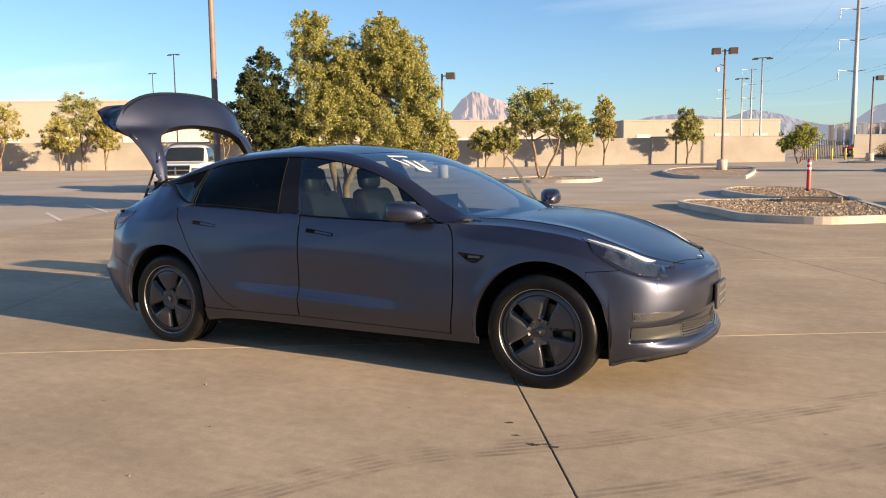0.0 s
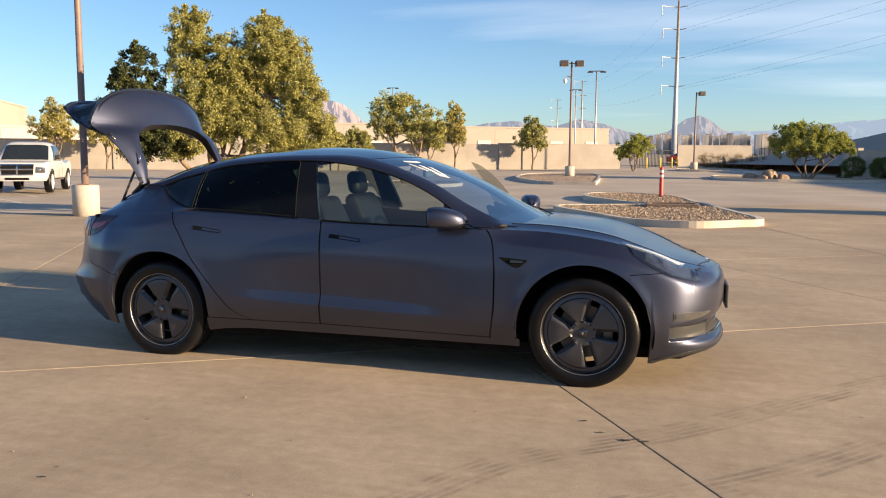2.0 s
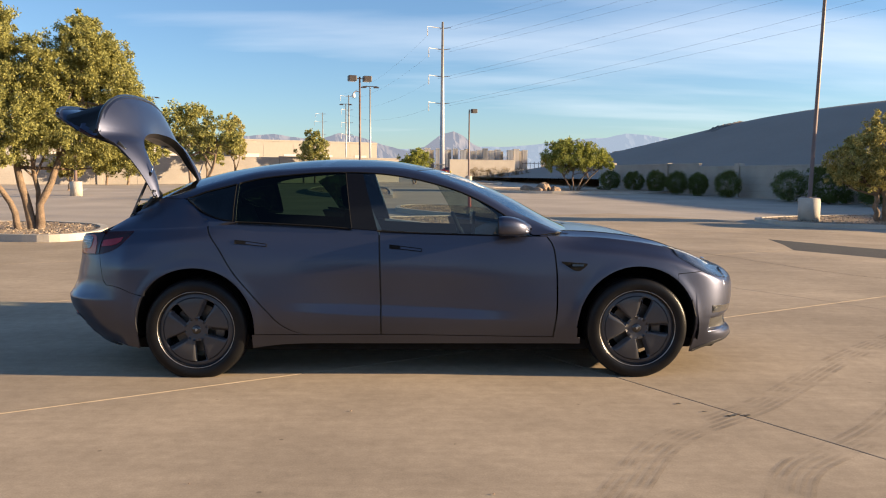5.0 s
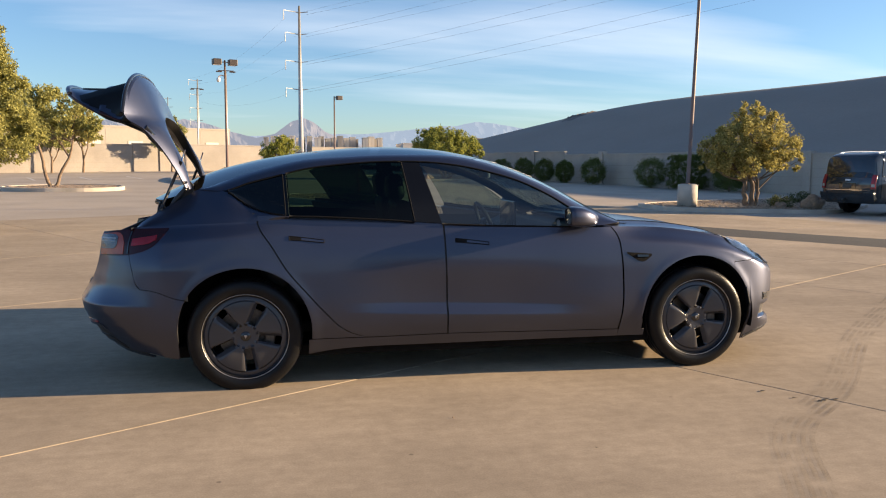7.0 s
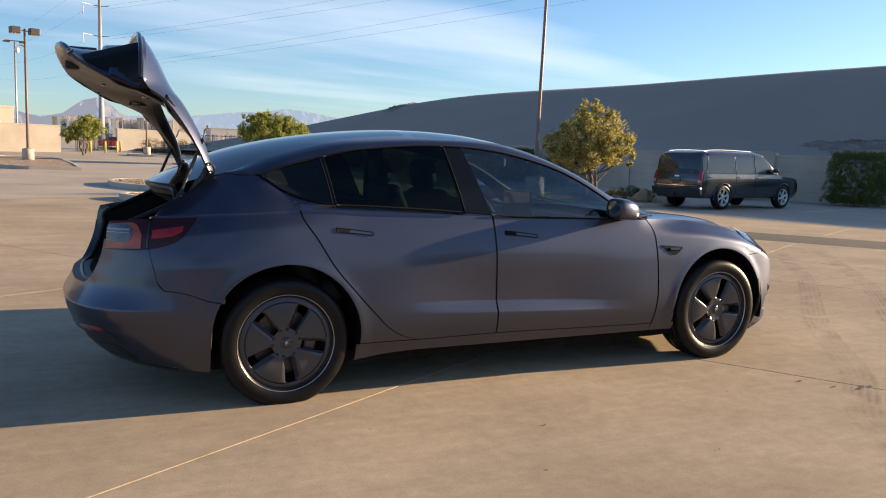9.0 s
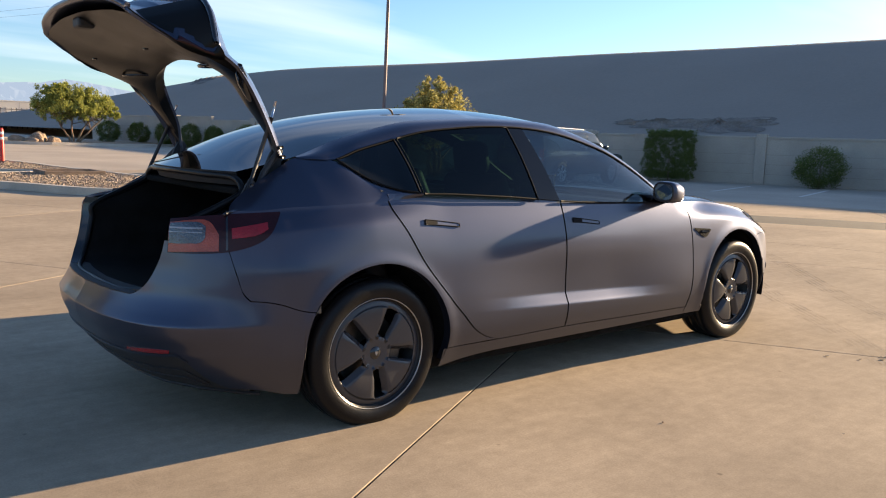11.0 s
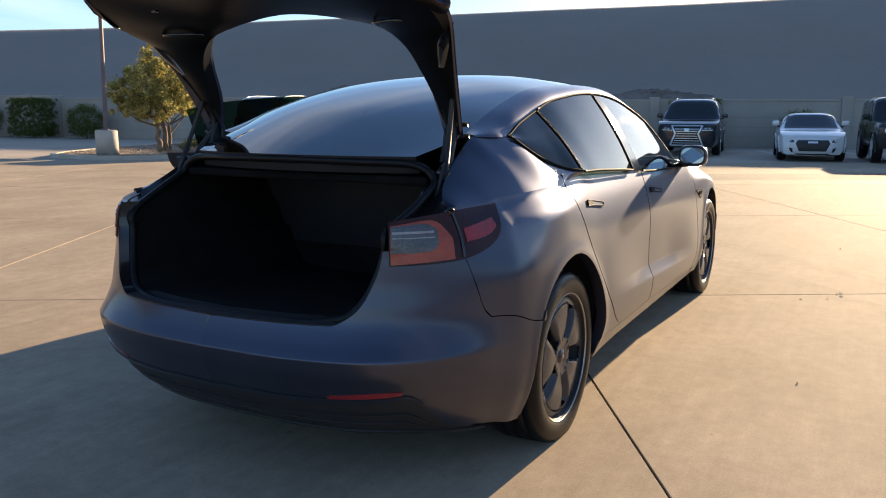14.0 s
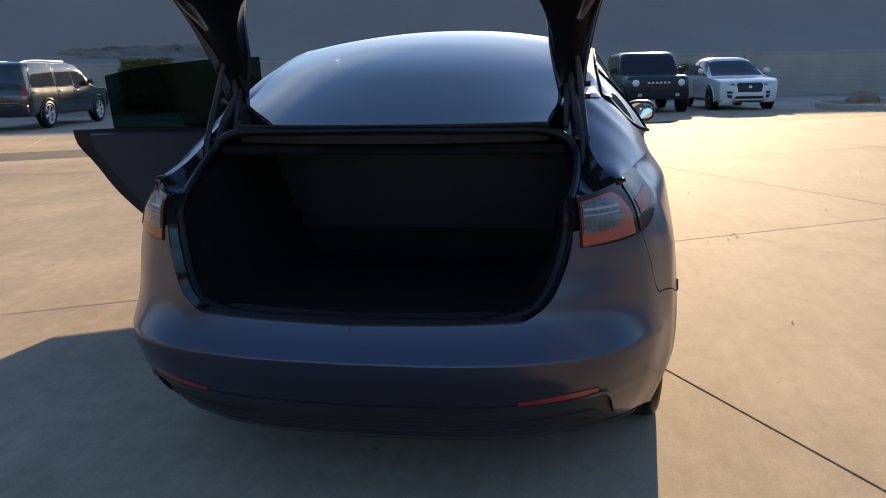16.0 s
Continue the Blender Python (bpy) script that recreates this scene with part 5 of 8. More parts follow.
rim = np.array([(-2.36, 0.0, 0.592), (-2.35, -0.30, 0.594), *[tuple(q) for q in mouth_edge + np.array([0.05, 0.022, 0.0])], (-2.05, -0.585, 0.955), (-1.93, -0.575, 1.025), (-1.93, -0.50, 1.07), (-1.98, -0.30, 1.078), (-2.01, 0.0, 1.082)])
rim_f = curve([(i, *q) for i, q in enumerate(rim)])
rim_p = rim_f(np.linspace(0, len(rim) - 1, 50))
rim_all = np.concatenate([rim_p, (rim_p * np.array([1, -1, 1]))[::-1][1:-1]])
back = rim_all.copy()
back[:, 0] = np.where(rim_all[:, 2] > 1.0, -1.55, -1.35)
back[:, 1] *= 0.95
back[:, 2] = np.clip(rim_all[:, 2] - 0.06, 0.50, 0.98)
lipin = rim_all * np.array([1, 0.96, 1]) + np.array([0.06, 0, 0])
lipin[:, 2] = 0.84 + (lipin[:, 2] - 0.84) * 0.94
part("boot_lining", sheet(np.stack([rim_all, lipin, back], 1), wrap=True), "carpet", boot, smooth=True)
part("boot_bulkhead", (list(back), [list(range(len(back)))]), "carpet", boot)
closed = np.concatenate([rim_all, rim_all[:2]])
part("rubber_seal", tube(closed + np.array([-0.004, 0, 0.0]), 0.014, 8, caps=False), "rubber", boot, "black rubber boot seal", smooth=True)
sill_l = patch(-2.66, -3.35, rear_top, lambda a: rear_top(a) + 0.003, 24, 2)
sill_in = np.stack([sill_l[:, 0] + np.array([0.002, 0, 0]), sill_l[:, 0] * np.array([1, 0.97, 1]) + np.array([0.09, 0, 0.006])], 1)
wrapped("boot_sill", sill_in, "black_plastic", boot, "black ribbed loading sill", thick=0.004)
for s in (1, -1):
    jz = np.linspace(0.592, 0.915, 24)
    gx = skin(mouth(jz), jz, -0.001)
    gi = gx + np.array([0.055, 0.026, 0])
    part("boot_jamb", sheet(np.stack([gx, gi], 1) * np.array([1, s, 1])), "black_gloss", boot, smooth=True)
    la = np.linspace(-2.33, -2.645, 10)
    outer = np.concatenate([T(np.linspace(0.42, 1, 26)), skin(la, HAUNCH(la) - 0.004)])
    inner = curve([(0, -1.74, -0.54, 1.10), (1, -1.86, -0.545, 1.05), (2, -1.97, -0.55, 0.99), (3, -2.07, -0.565, 0.935), (4, -2.17, -0.565, 0.90), (5, -2.225, -0.56, 0.875)])(np.linspace(0, 5, 36))
    gw = np.linspace(0, 1, 6)[None, :, None]
    gut = outer[:, None] * (1 - gw) + inner[:, None] * gw
    gut[..., 2] -= 0.03 * (gw * (1 - gw) * 4)[..., 0]
    part("drain_channel", sheet(gut * np.array([1, s, 1]), flip=s > 0), "black_gloss", boot, "dark gutter beside the boot opening", smooth=True)
part("parcel_edge", sheet(np.stack([canopy(np.full(30, 1.0), np.linspace(-1, 1, 30)), canopy(np.full(30, 1.0), np.linspace(-1, 1, 30)) + np.array([0.03, 0, -0.06])], 1)), "black_plastic", boot, smooth=True)
part("boot_lamp", box(0.03, 0.05, 0.012, (-1.90, 0.30, 1.035), 0.003), "chrome", boot)

# underbody
part("underbody", prism([(-2.0, -0.55), (-1.85, -0.74), (-0.95, -0.82), (0.95, -0.82), (2.0, -0.70), (2.17, -0.40), (2.17, 0.40), (2.0, 0.70), (0.95, 0.82), (-0.95, 0.82), (-1.85, 0.74), (-2.0, 0.55)], 0.17, 0.24, "z", 0.01), "carpet", car, "black underbody tray")

# cabin
part("cabin_floor", box(2.5, 1.5, 0.06, (-0.3, 0, 0.30), 0.01), "carpet", car)
part("dashboard", prism([(0.45, 0.70), (0.42, 0.86), (0.55, 0.925), (1.02, 0.90), (1.02, 0.55), (0.6, 0.55)], -0.72, 0.72, "y", 0.03), "cabin_trim", car, "plain dark dashboard")
part("centre_screen", box(0.02, 0.36, 0.22, (0.40, 0.0, 0.84), 0.006), "black_gloss", car, "flat centre touch screen")
part("console", box(0.95, 0.24, 0.30, (0.0, 0, 0.34), 0.04), "cabin_trim", car)
wheel_hub = part("steering_wheel", lathe([(0.175 + 0.016 * math.cos(k), 0.016 * math.sin(k)) for k in np.linspace(0, 2 * math.pi, 9)], 32, "x"), "black_plastic", car, "black steering wheel", smooth=True)
wheel_hub.matrix_basis = pose(0.33, 0.37, 0.86, 0, -24, 0)
part("steering_boss", box(0.05, 0.12, 0.10, (0, 0, -0.05), 0.02), "black_plastic", wheel_hub)
part("steering_spoke", box(0.02, 0.34, 0.03, (0, 0, -0.015), 0.008), "black_plastic", wheel_hub)


def seat(y, x=0.0, back=0.62):
    s = new("front_seat")
    s.parent = car
    s["label"] = "black leather front seat with headrest"
    part("seat_cushion", box(0.52, 0.50, 0.16, (x, y, 0.42), 0.06, 3), "seat", s, smooth=True)
    b = part("seat_back", prism([(-0.05, 0.0), (0.08, 0.0), (0.03, 0.35), (-0.02, back), (-0.12, back), (-0.14, 0.3)], -0.25, 0.25, "y", 0.045, 3, lambda xx, zz: 1.0 - 0.28 * max(0, zz - 0.3)), "seat", s, smooth=True)
    b.matrix_basis = pose(x - 0.25, y, 0.50, 0, -14, 0)
    h = part("headrest", box(0.10, 0.25, 0.18, (0, 0, 0), 0.05, 3), "seat", s, smooth=True)
    h.matrix_basis = pose(x - 0.47, y, 1.08, 0, -10, 0)


seat(-0.37)
seat(0.37)
bench = new("rear_bench")
bench.parent = car
part("bench_cushion", box(0.5, 1.25, 0.16, (-0.95, 0, 0.44), 0.06, 3), "seat", bench, smooth=True)
bb = part("bench_back", box(0.14, 1.22, 0.60, (0, 0, 0), 0.05, 3), "seat", bench, smooth=True)
bb.matrix_basis = pose(-1.22, 0, 0.52, 0, -22, 0)
for y in (-0.38, 0, 0.38):
    hb = part("bench_headrest", box(0.09, 0.24, 0.14, (0, 0, 0), 0.04, 3), "seat", bench, smooth=True)
    hb.matrix_basis = pose(-1.46, y, 1.03, 0, -18, 0)
part("parcel_shelf", box(0.5, 1.1, 0.03, (-1.70, 0, 1.0), 0.01), "carpet", car)
mir = canopy(np.array(0.285), np.array(0.0))
part("interior_mirror", box(0.03, 0.22, 0.06, (float(mir[0]) - 0.06, 0, float(mir[2]) - 0.10), 0.012), "light_trim", car, "pale rear-view mirror housing")


# wheels
def petals():
    """A five-slot cover: five broad flat petals, each falling into the open slot beside it."""
    r = np.array([0.0, 0.03, 0.055, 0.0750, 0.0751, 0.080, 0.088, 0.10, 0.115, 0.13, 0.145, 0.16, 0.175, 0.188, 0.198, 0.2050, 0.2085, 0.2086, 0.218, 0.23, 0.2425, 0.2465])
    cut = (r >= 0.07505) & (r <= 0.20855)
    reach = smooth_step(r, 0.072, 0.092) * (1 - smooth_step(r, 0.197, 0.2095))
    half = np.where(cut, (0.0185 + 0.0065 * smooth_step(r, 0.10, 0.20)) / np.maximum(r, 0.05), 0.0)
    out = []
    for k in range(5):
        lo_, hi_ = k * 2 * np.pi / 5 + half, (k + 1) * 2 * np.pi / 5 - half
        rr = np.maximum(r, 0.05)
        low_w, high_w = np.minimum(0.020 / rr, 0.30), np.minimum(0.010 / rr, 0.15)
        cols, drop = [], []
        for f_, d_ in ((0.0, 1.0), (0.5, 0.55), (0.9, 0.12), (1.0, 0.0)):
            cols.append(lo_ + low_w * f_)
            drop.append(d_)
        mid0, mid1 = lo_ + low_w, hi_ - high_w
        for f_ in np.linspace(0, 1, 8)[1:-1]:
            cols.append(mid0 + (mid1 - mid0) * f_)
            drop.append(0.0)
        for f_, d_ in ((0.0, 0.0), (0.15, 0.08), (1.0, 0.8)):
            cols.append(mid1 + high_w * f_)
            drop.append(d_)
        th = np.stack(cols, 1)
        dome = 0.014 * np.sin(np.clip(r / 0.2465, 0, 1) ** 1.3 * np.pi) - 0.002
        y = -dome[:, None] + 0.026 * reach[:, None] * np.array(drop)[None] + 0.006 * smooth_step(r, 0.235, 0.2465)[:, None]
        out.append(sheet(np.stack([r[:, None] * np.cos(th), y, r[:, None] * np.sin(th)], -1)))
    v_, f_ = join(*out)
    key, first = np.unique(np.round(v_, 5), axis=0, return_inverse=True)
    first = first.ravel()
    f_ = [[int(first[i]) for i in q] for q in f_]
    return key, [list(dict.fromkeys(q)) for q in f_ if len(set(q)) > 2]


TYRE = [(0.240, -0.098), (0.250, -0.108), (0.268, -0.115), (0.290, -0.1165), (0.312, -0.112), (0.326, -0.100), (0.3325, -0.082), (0.3335, -0.062), (0.327, -0.060), (0.327, -0.052), (0.334, -0.050), (0.335, -0.016),
        (0.328, -0.014), (0.328, -0.004), (0.335, -0.002), (0.335, 0.03), (0.328, 0.032), (0.328, 0.042), (0.334, 0.044), (0.3325, 0.082), (0.326, 0.100), (0.290, 0.1165), (0.250, 0.106), (0.240, 0.098)]


def settled(v_, turn, hub):
    """Tyre points with the foot of the tyre pressed flat on the ground and bulging a little."""
    p = np.array(v_, float)
    c_, d_ = math.cos(radians(turn)), math.sin(radians(turn))
    x_, z_ = p[:, 0] * c_ + p[:, 2] * d_, -p[:, 0] * d_ + p[:, 2] * c_
    low = np.clip((-z_ - hub + 0.06) / 0.08, 0, 1)
    p[:, 1] *= 1 + 0.06 * low
    z_ = np.maximum(z_, -hub + 0.001)
    p[:, 0], p[:, 2] = x_ * c_ - z_ * d_, x_ * d_ + z_ * c_
    return p


def wheel_parts(w, turn, hub):
    v_, f_ = lathe(TYRE, 96)
    part("tyre", (settled(v_, turn, hub), f_), "rubber", w, "black road tyre", smooth=True)
    r = part("rim", lathe([(0.2465, -0.100), (0.2475, -0.1075), (0.2505, -0.110), (0.2515, -0.104), (0.245, -0.096)], 64), "alloy", w, "machined rim edge", smooth=True)
    # Barrel and spokes drawn black for the shade behind the cover's slots.
    part("rim_barrel", lathe([(0.245, -0.096), (0.222, -0.06), (0.205, 0.06), (0.225, 0.095)], 48), "black_plastic", r, "dark inside of the rim", smooth=True)
    for k in range(5):
        a = (k + 0.5) * math.tau / 5
        part("spoke", tube([(0.03 * math.cos(a), -0.062, 0.03 * math.sin(a)), (0.215 * math.cos(a), -0.055, 0.215 * math.sin(a))], [0.020, 0.014], 6), "black_plastic", r)
    c = thicken(part("wheel_cover", (petals()[0] + np.array([0, -0.090, 0]), petals()[1]), "cover", w, "dark five-slot wheel cover", smooth=True), 0.006)
    part("center_cap", lathe([(0.0, -0.098), (0.024, -0.097), (0.030, -0.090), (0.032, -0.084)], 24), "black_gloss", c, smooth=True)
    part("emblem", prism([(-0.010, 0.006), (0.0, 0.010), (0.010, 0.006), (0.0, -0.012)], -0.1005, -0.0975, "y", 0.001), "alloy", c, "small plain silver emblem")
    part("brake_disc", lathe([(0.05, -0.02), (0.16, -0.022), (0.16, 0.0), (0.05, 0.0)], 40), "steel", w, "bare steel brake disc", smooth=False)
    part("brake_caliper", box(0.07, 0.05, 0.12, (0.14, -0.02, -0.06), 0.012), "steel", w)


for x, turn, hub in ((AXLE, 3.0, 0.326), (-AXLE, 10.0, 0.312)):
    for s in (1, -1):
        w = new("wheel")
        w.parent = car
        wheel_parts(w, turn, hub)
        w.matrix_basis = pose(x, -0.770 * s, hub, 0, turn, 0 if s > 0 else 180)


# ---- ground and distance ----
def ground_sheet():
    """One sheet to the horizon, fine near the car and coarse far off."""
    k = np.concatenate([-np.geomspace(3000, 30, 26), np.linspace(-28, 28, 29), np.geomspace(30, 3000, 26)])
    X, Y = np.meshgrid(k, k, indexing="ij")
    far = np.hypot(X, Y)
    Z = np.where(far < 400, rise(X, Y), rise(X * 400 / np.maximum(far, 1), Y * 400 / np.maximum(far, 1)))
    U_, V_ = 0.862 * X + 0.5075 * Y, 0.862 * Y - 0.5075 * X
    Z = Z - 0.04 * ((U_ > -6.3) & (U_ < 16.2) & (V_ > -15.5) & (V_ < 15.0))
    return sheet(np.stack([X, Y, Z - 0.014], -1))


tagged(part("ground", ground_sheet(), "asphalt"), "worn sun-bleached car park ground reaching to the desert", "ground", kind="structure")

LOT = 17.0                                     # degrees by which the lot's edges are turned
GRID = 30.5                                    # degrees by which the slab joints are turned
gu, gv = np.array([math.cos(radians(GRID)), math.sin(radians(GRID))]), np.array([-math.sin(radians(GRID)), math.cos(radians(GRID))])


def lot(u, v):
    """A place by its distance along and across the lot's own axes."""
    c, s = math.cos(radians(LOT)), math.sin(radians(LOT))
    return u * c - v * s, u * s + v * c


apron = thing("concrete_apron", "sunlit tan broomed concrete slabs with dark joints", "pavement", kind="structure")
SLAB_U, SLAB_V = 4.26, 4.20
# islands and things further off


def outline_on_ground(points, z0, z1, bevel=0.02):
    bm = prism(points, z0, z1, "z", 0)
    for v in bm.verts:
        v.co.z += float(rise(v.co.x, v.co.y))
    if bevel:
        bmesh.ops.bevel(bm, geom=[e for e in bm.edges if e.calc_length() > 0.05], offset=bevel, segments=2, affect="EDGES", profile=0.5)
    return bm


def shrink(points, d):
    """The outline moved inwards by d."""
    p = np.array(points, float)
    area = 0.5 * np.sum(p[:, 0] * np.roll(p[:, 1], -1) - np.roll(p[:, 0], -1) * p[:, 1])
    out = []
    n = len(p)
    for i in range(n):
        a, b, c = p[i - 1], p[i], p[(i + 1) % n]
        e1, e2 = (b - a) / np.linalg.norm(b - a), (c - b) / np.linalg.norm(c - b)
        n1, n2 = np.array([-e1[1], e1[0]]) * np.sign(area), np.array([-e2[1], e2[0]]) * np.sign(area)
        m = n1 + n2
        m /= np.linalg.norm(m)
        out.append(tuple(b + m * d / max(0.45, m @ n1)))
    return out


def smooth_loop(points, n=40):
    """A rounded closed outline through points."""
    p = np.array(points, float)
    q = np.concatenate([p[-2:], p, p[:3]])
    f = curve([(i, *w) for i, w in enumerate(q)])
    return [tuple(w) for w in f(np.linspace(2, len(p) + 2, n, endpoint=False))]


def island(label, points, fill="gravel", height=0.15, width=0.16, stones=0, rounded=True):
    """A raised bed: a kerb in lengths round it, and its fill."""
    loop = smooth_loop(points, max(24, len(points) * 7)) if rounded else points
    isl = thing("planting_island", label, "traffic island")
    inner = shrink(loop, width)
    n = len(loop)
    step = 3
    for i in range(0, n, step):
        ids = [(i + k) % n for k in range(step + 1)] if i + step <= n else [j % n for j in range(i, n + 1)]
        o_, i_ = [loop[j] for j in ids], [inner[j] for j in ids]
        shape = o_ + i_[::-1]
        part("kerb_stone", outline_on_ground(shape, -0.03, height, 0), "kerb", isl)
    part("bed", outline_on_ground(shrink(loop, width - 0.01), -0.03, height - 0.03, 0), fill, isl)
    if stones:
        rng = np.random.RandomState(7)
        lo_, hi_ = np.min(inner, 0), np.max(inner, 0)
        pts = rng.uniform(lo_, hi_, (stones * 3, 2))
        poly = np.array(inner)
        x, y = pts[:, 0], pts[:, 1]
        inside = np.zeros(len(pts), bool)
        for a, b in zip(poly, np.roll(poly, -1, 0)):
            hit = ((a[1] > y) != (b[1] > y)) & (x < (b[0] - a[0]) * (y - a[1]) / (b[1] - a[1] + 1e-12) + a[0])
            inside ^= hit
        pts = pts[inside][:stones]
        base = np.array([(1, 0, 0), (-0.5, 0.8, 0.1), (-0.6, -0.7, 0), (0.1, 0.1, 0.7), (0.0, 0.0, -0.4)])
        faces = [(0, 1, 3), (1, 2, 3), (2, 0, 3)]
        vs, fs = [], []
        for i, p in enumerate(pts):
            r = rng.uniform(0.014, 0.038)
            t = rng.uniform(0, 6.28)
            c, s = math.cos(t), math.sin(t)
            b = base * rng.uniform(0.7, 1.3, (5, 3)) * r
            b = np.stack([b[:, 0] * c - b[:, 1] * s + p[0], b[:, 0] * s + b[:, 1] * c + p[1], b[:, 2] + height - 0.022 + float(rise(*p))], 1)
            fs += [[k + 5 * i for k in f] for f in faces]
            vs.append(b)
        part("gravel_bed", (np.vstack(vs), fs), stone_mat, isl, "loose tan gravel stones")["kind"] = "stuff"
    return isl


def stones_material():
    m = leafy("gravel_stone", (0.12, 0.085, 0.058), (0.42, 0.33, 0.245))
    m.node_tree.nodes["Mix Shader"].inputs[0].default_value = 0.0
    return m


stone_mat = stones_material()
island("kerbed island of tan gravel with a red post", [(-1.25, 16.97), (0.17, 13.8), (1.05, 12.1), (2.31, 11.6), (3.24, 12.2), (3.92, 13.2), (3.42, 16.64), (2.75, 21.0), (2.05, 24.6), (0.34, 26.2), (-1.0, 25.6), (-1.15, 23.9), (0.45, 20.2), (1.36, 18.9), (-0.2, 18.0)], stones=9000)
island("kerbed gravel island round a lamp footing", [(-8.0, 50.5), (-7.2, 43.0), (-4.0, 36.5), (-1.8, 36.5), (-2.2, 44.0), (-3.2, 52.0), (-5.5, 53.5)], stones=700)
island("round kerbed bed under an olive tree", [(-13.6, 33.6), (-12.0, 31.6), (-9.8, 31.4), (-8.2, 32.8), (-8.8, 35.2), (-11.6, 36.2)], stones=500)
island("kerbed bed under the large tree", [(-12.3, 13.4), (-10.4, 10.7), (-7.6, 9.7), (-6.9, 10.9), (-8.0, 13.6), (-10.6, 14.8)], fill="dirt", stones=1200)
island("kerbed bed with lamp base, tree and boulder", [(10.2, 16.9), (12.2, 16.2), (15.0, 16.2), (17.6, 17.6), (20.2, 20.6), (19.0, 22.2), (13.6, 20.6), (10.4, 18.8)], fill="dirt", height=0.10, stones=2500)
island("kerbed bed with a multi-stemmed bush", [(4.6, 47.2), (8.0, 45.0), (14.0, 46.2), (17.0, 49.6), (11.0, 54.0), (5.2, 52.6)], fill="dirt", stones=400)
island("kerbed bed beside parked cars", [(19.5, -8.6), (22.4, -7.9), (25.8, -8.9), (25.6, -11.2), (19.3, -11.0)], fill="dirt", stones=600)
island("small kerbed bed round a lamp", [(2.6, 67.0), (5.6, 66.4), (7.0, 69.0), (5.2, 72.0), (2.4, 71.0)], stones=200)

planter = thing("timber_edging", "weathered timber box let into the gravel bed", "planter")
for k, (sx, sy, x, y) in enumerate(((1.4, 0.12, 2.0, 17.2), (1.4, 0.12, 2.0, 18.3), (0.12, 1.1, 1.35, 17.75), (0.12, 1.1, 2.65, 17.75))):
    part("timber", box(sx, sy, 0.12, (x, y, 0.10), 0.01), "wood", planter)

post = thing("delineator_post", "red plastic post with white bands on a gravel bed", "bollard", on_ground(1.61, 23.75))
part("tube", lathe([(0.0, 0.0), (0.075, 0.0), (0.07, 0.1), (0.065, 1.12), (0.05, 1.16), (0.0, 1.165)], 20, "z"), "bollard_red", post, smooth=True)
for z in (0.82, 0.98):
    part("band", lathe([(0.0665, z), (0.0685, z + 0.005), (0.0685, z + 0.07), (0.0665, z + 0.075)], 20, "z"), "white_band", post, "white reflective band", smooth=True)
part("foot", lathe([(0.0, 0.10), (0.12, 0.10), (0.12, 0.15), (0.075, 0.17)], 20, "z"), "black_plastic", post, smooth=True)


def lamp_post(at, height, heads, label, material="brown_pole", base_h=0.75, base_r=0.31, turn=0.0, camera_box=False, lean=(0.0, 0.0), slim=1.0):
    p = thing("street_lamp", label, "lamp post", on_ground(*at), turn, group="parking lot lamps")
    part("footing", lathe([(0.0, -0.05), (base_r, -0.05), (base_r, base_h - 0.03), (base_r - 0.03, base_h), (0.0, base_h)], 28, "z"), "base_concrete", p, "round cast concrete footing", smooth=True)
    part("base_plate", box(0.3, 0.3, 0.03, (0, 0, base_h), 0.005), material, p)
    lx, ly = lean[0] * height, lean[1] * height
    part("pole", tube([(0, 0, base_h + 0.02), (lx * 0.6, ly * 0.6, height * 0.6), (lx, ly, height)], [0.085 * slim, 0.07 * slim, 0.055 * slim], 12), material, p, smooth=True)
    for i in range(heads):
        s = -1 if i else 1
        part("bracket", tube([(lx, ly, height - 0.12), (lx + 0.28 * s, ly, height - 0.12)], [0.03, 0.03], 8), material, p)
        h = part("lamp_head", box(0.52, 0.46, 0.36, (lx + 0.50 * s, ly, height - 0.30), 0.03), "dark_bronze", p, "dark bronze shoebox lamp head")
        part("lens", box(0.44, 0.38, 0.012, (lx + 0.50 * s, ly, height - 0.315), 0.002), "clear_lens", h)
    if camera_box:
        part("camera_arm", tube([(0, 0, height - 1.0), (-0.25, 0, height - 0.92), (-0.42, 0, height - 1.05)], [0.03, 0.03, 0.03], 8), material, p, smooth=True)
        part("camera_dome", lathe([(0.0, height - 1.38), (0.10, height - 1.34), (0.13, height - 1.22), (0.10, height - 1.10), (0.0, height - 1.08)], 16, "z"), "white_band", p, "white dome camera", smooth=True).location = (-0.42, 0, 0)
    return p


lamp_post((-4.4, 46.7), 7.42, 2, "brown twin-headed lamp post on a concrete footing", turn=20, camera_box=True)
lamp_post((3.9, 69.2), 6.9, 1, "brown single-headed lamp post on a concrete footing", turn=20)
lamp_post((11.57, 17.83), 9.5, 2, "tall brown lamp post on a round concrete footing", turn=17, lean=(0.048, 0.015), slim=0.75)
lamp_post((-11.75, 10.72), 10.0, 2, "tall brown lamp post beside the large tree", turn=17)
lamp_post((-18.6, 36.7), 6.0, 1, "brown single-headed lamp post beyond the large tree", turn=20)


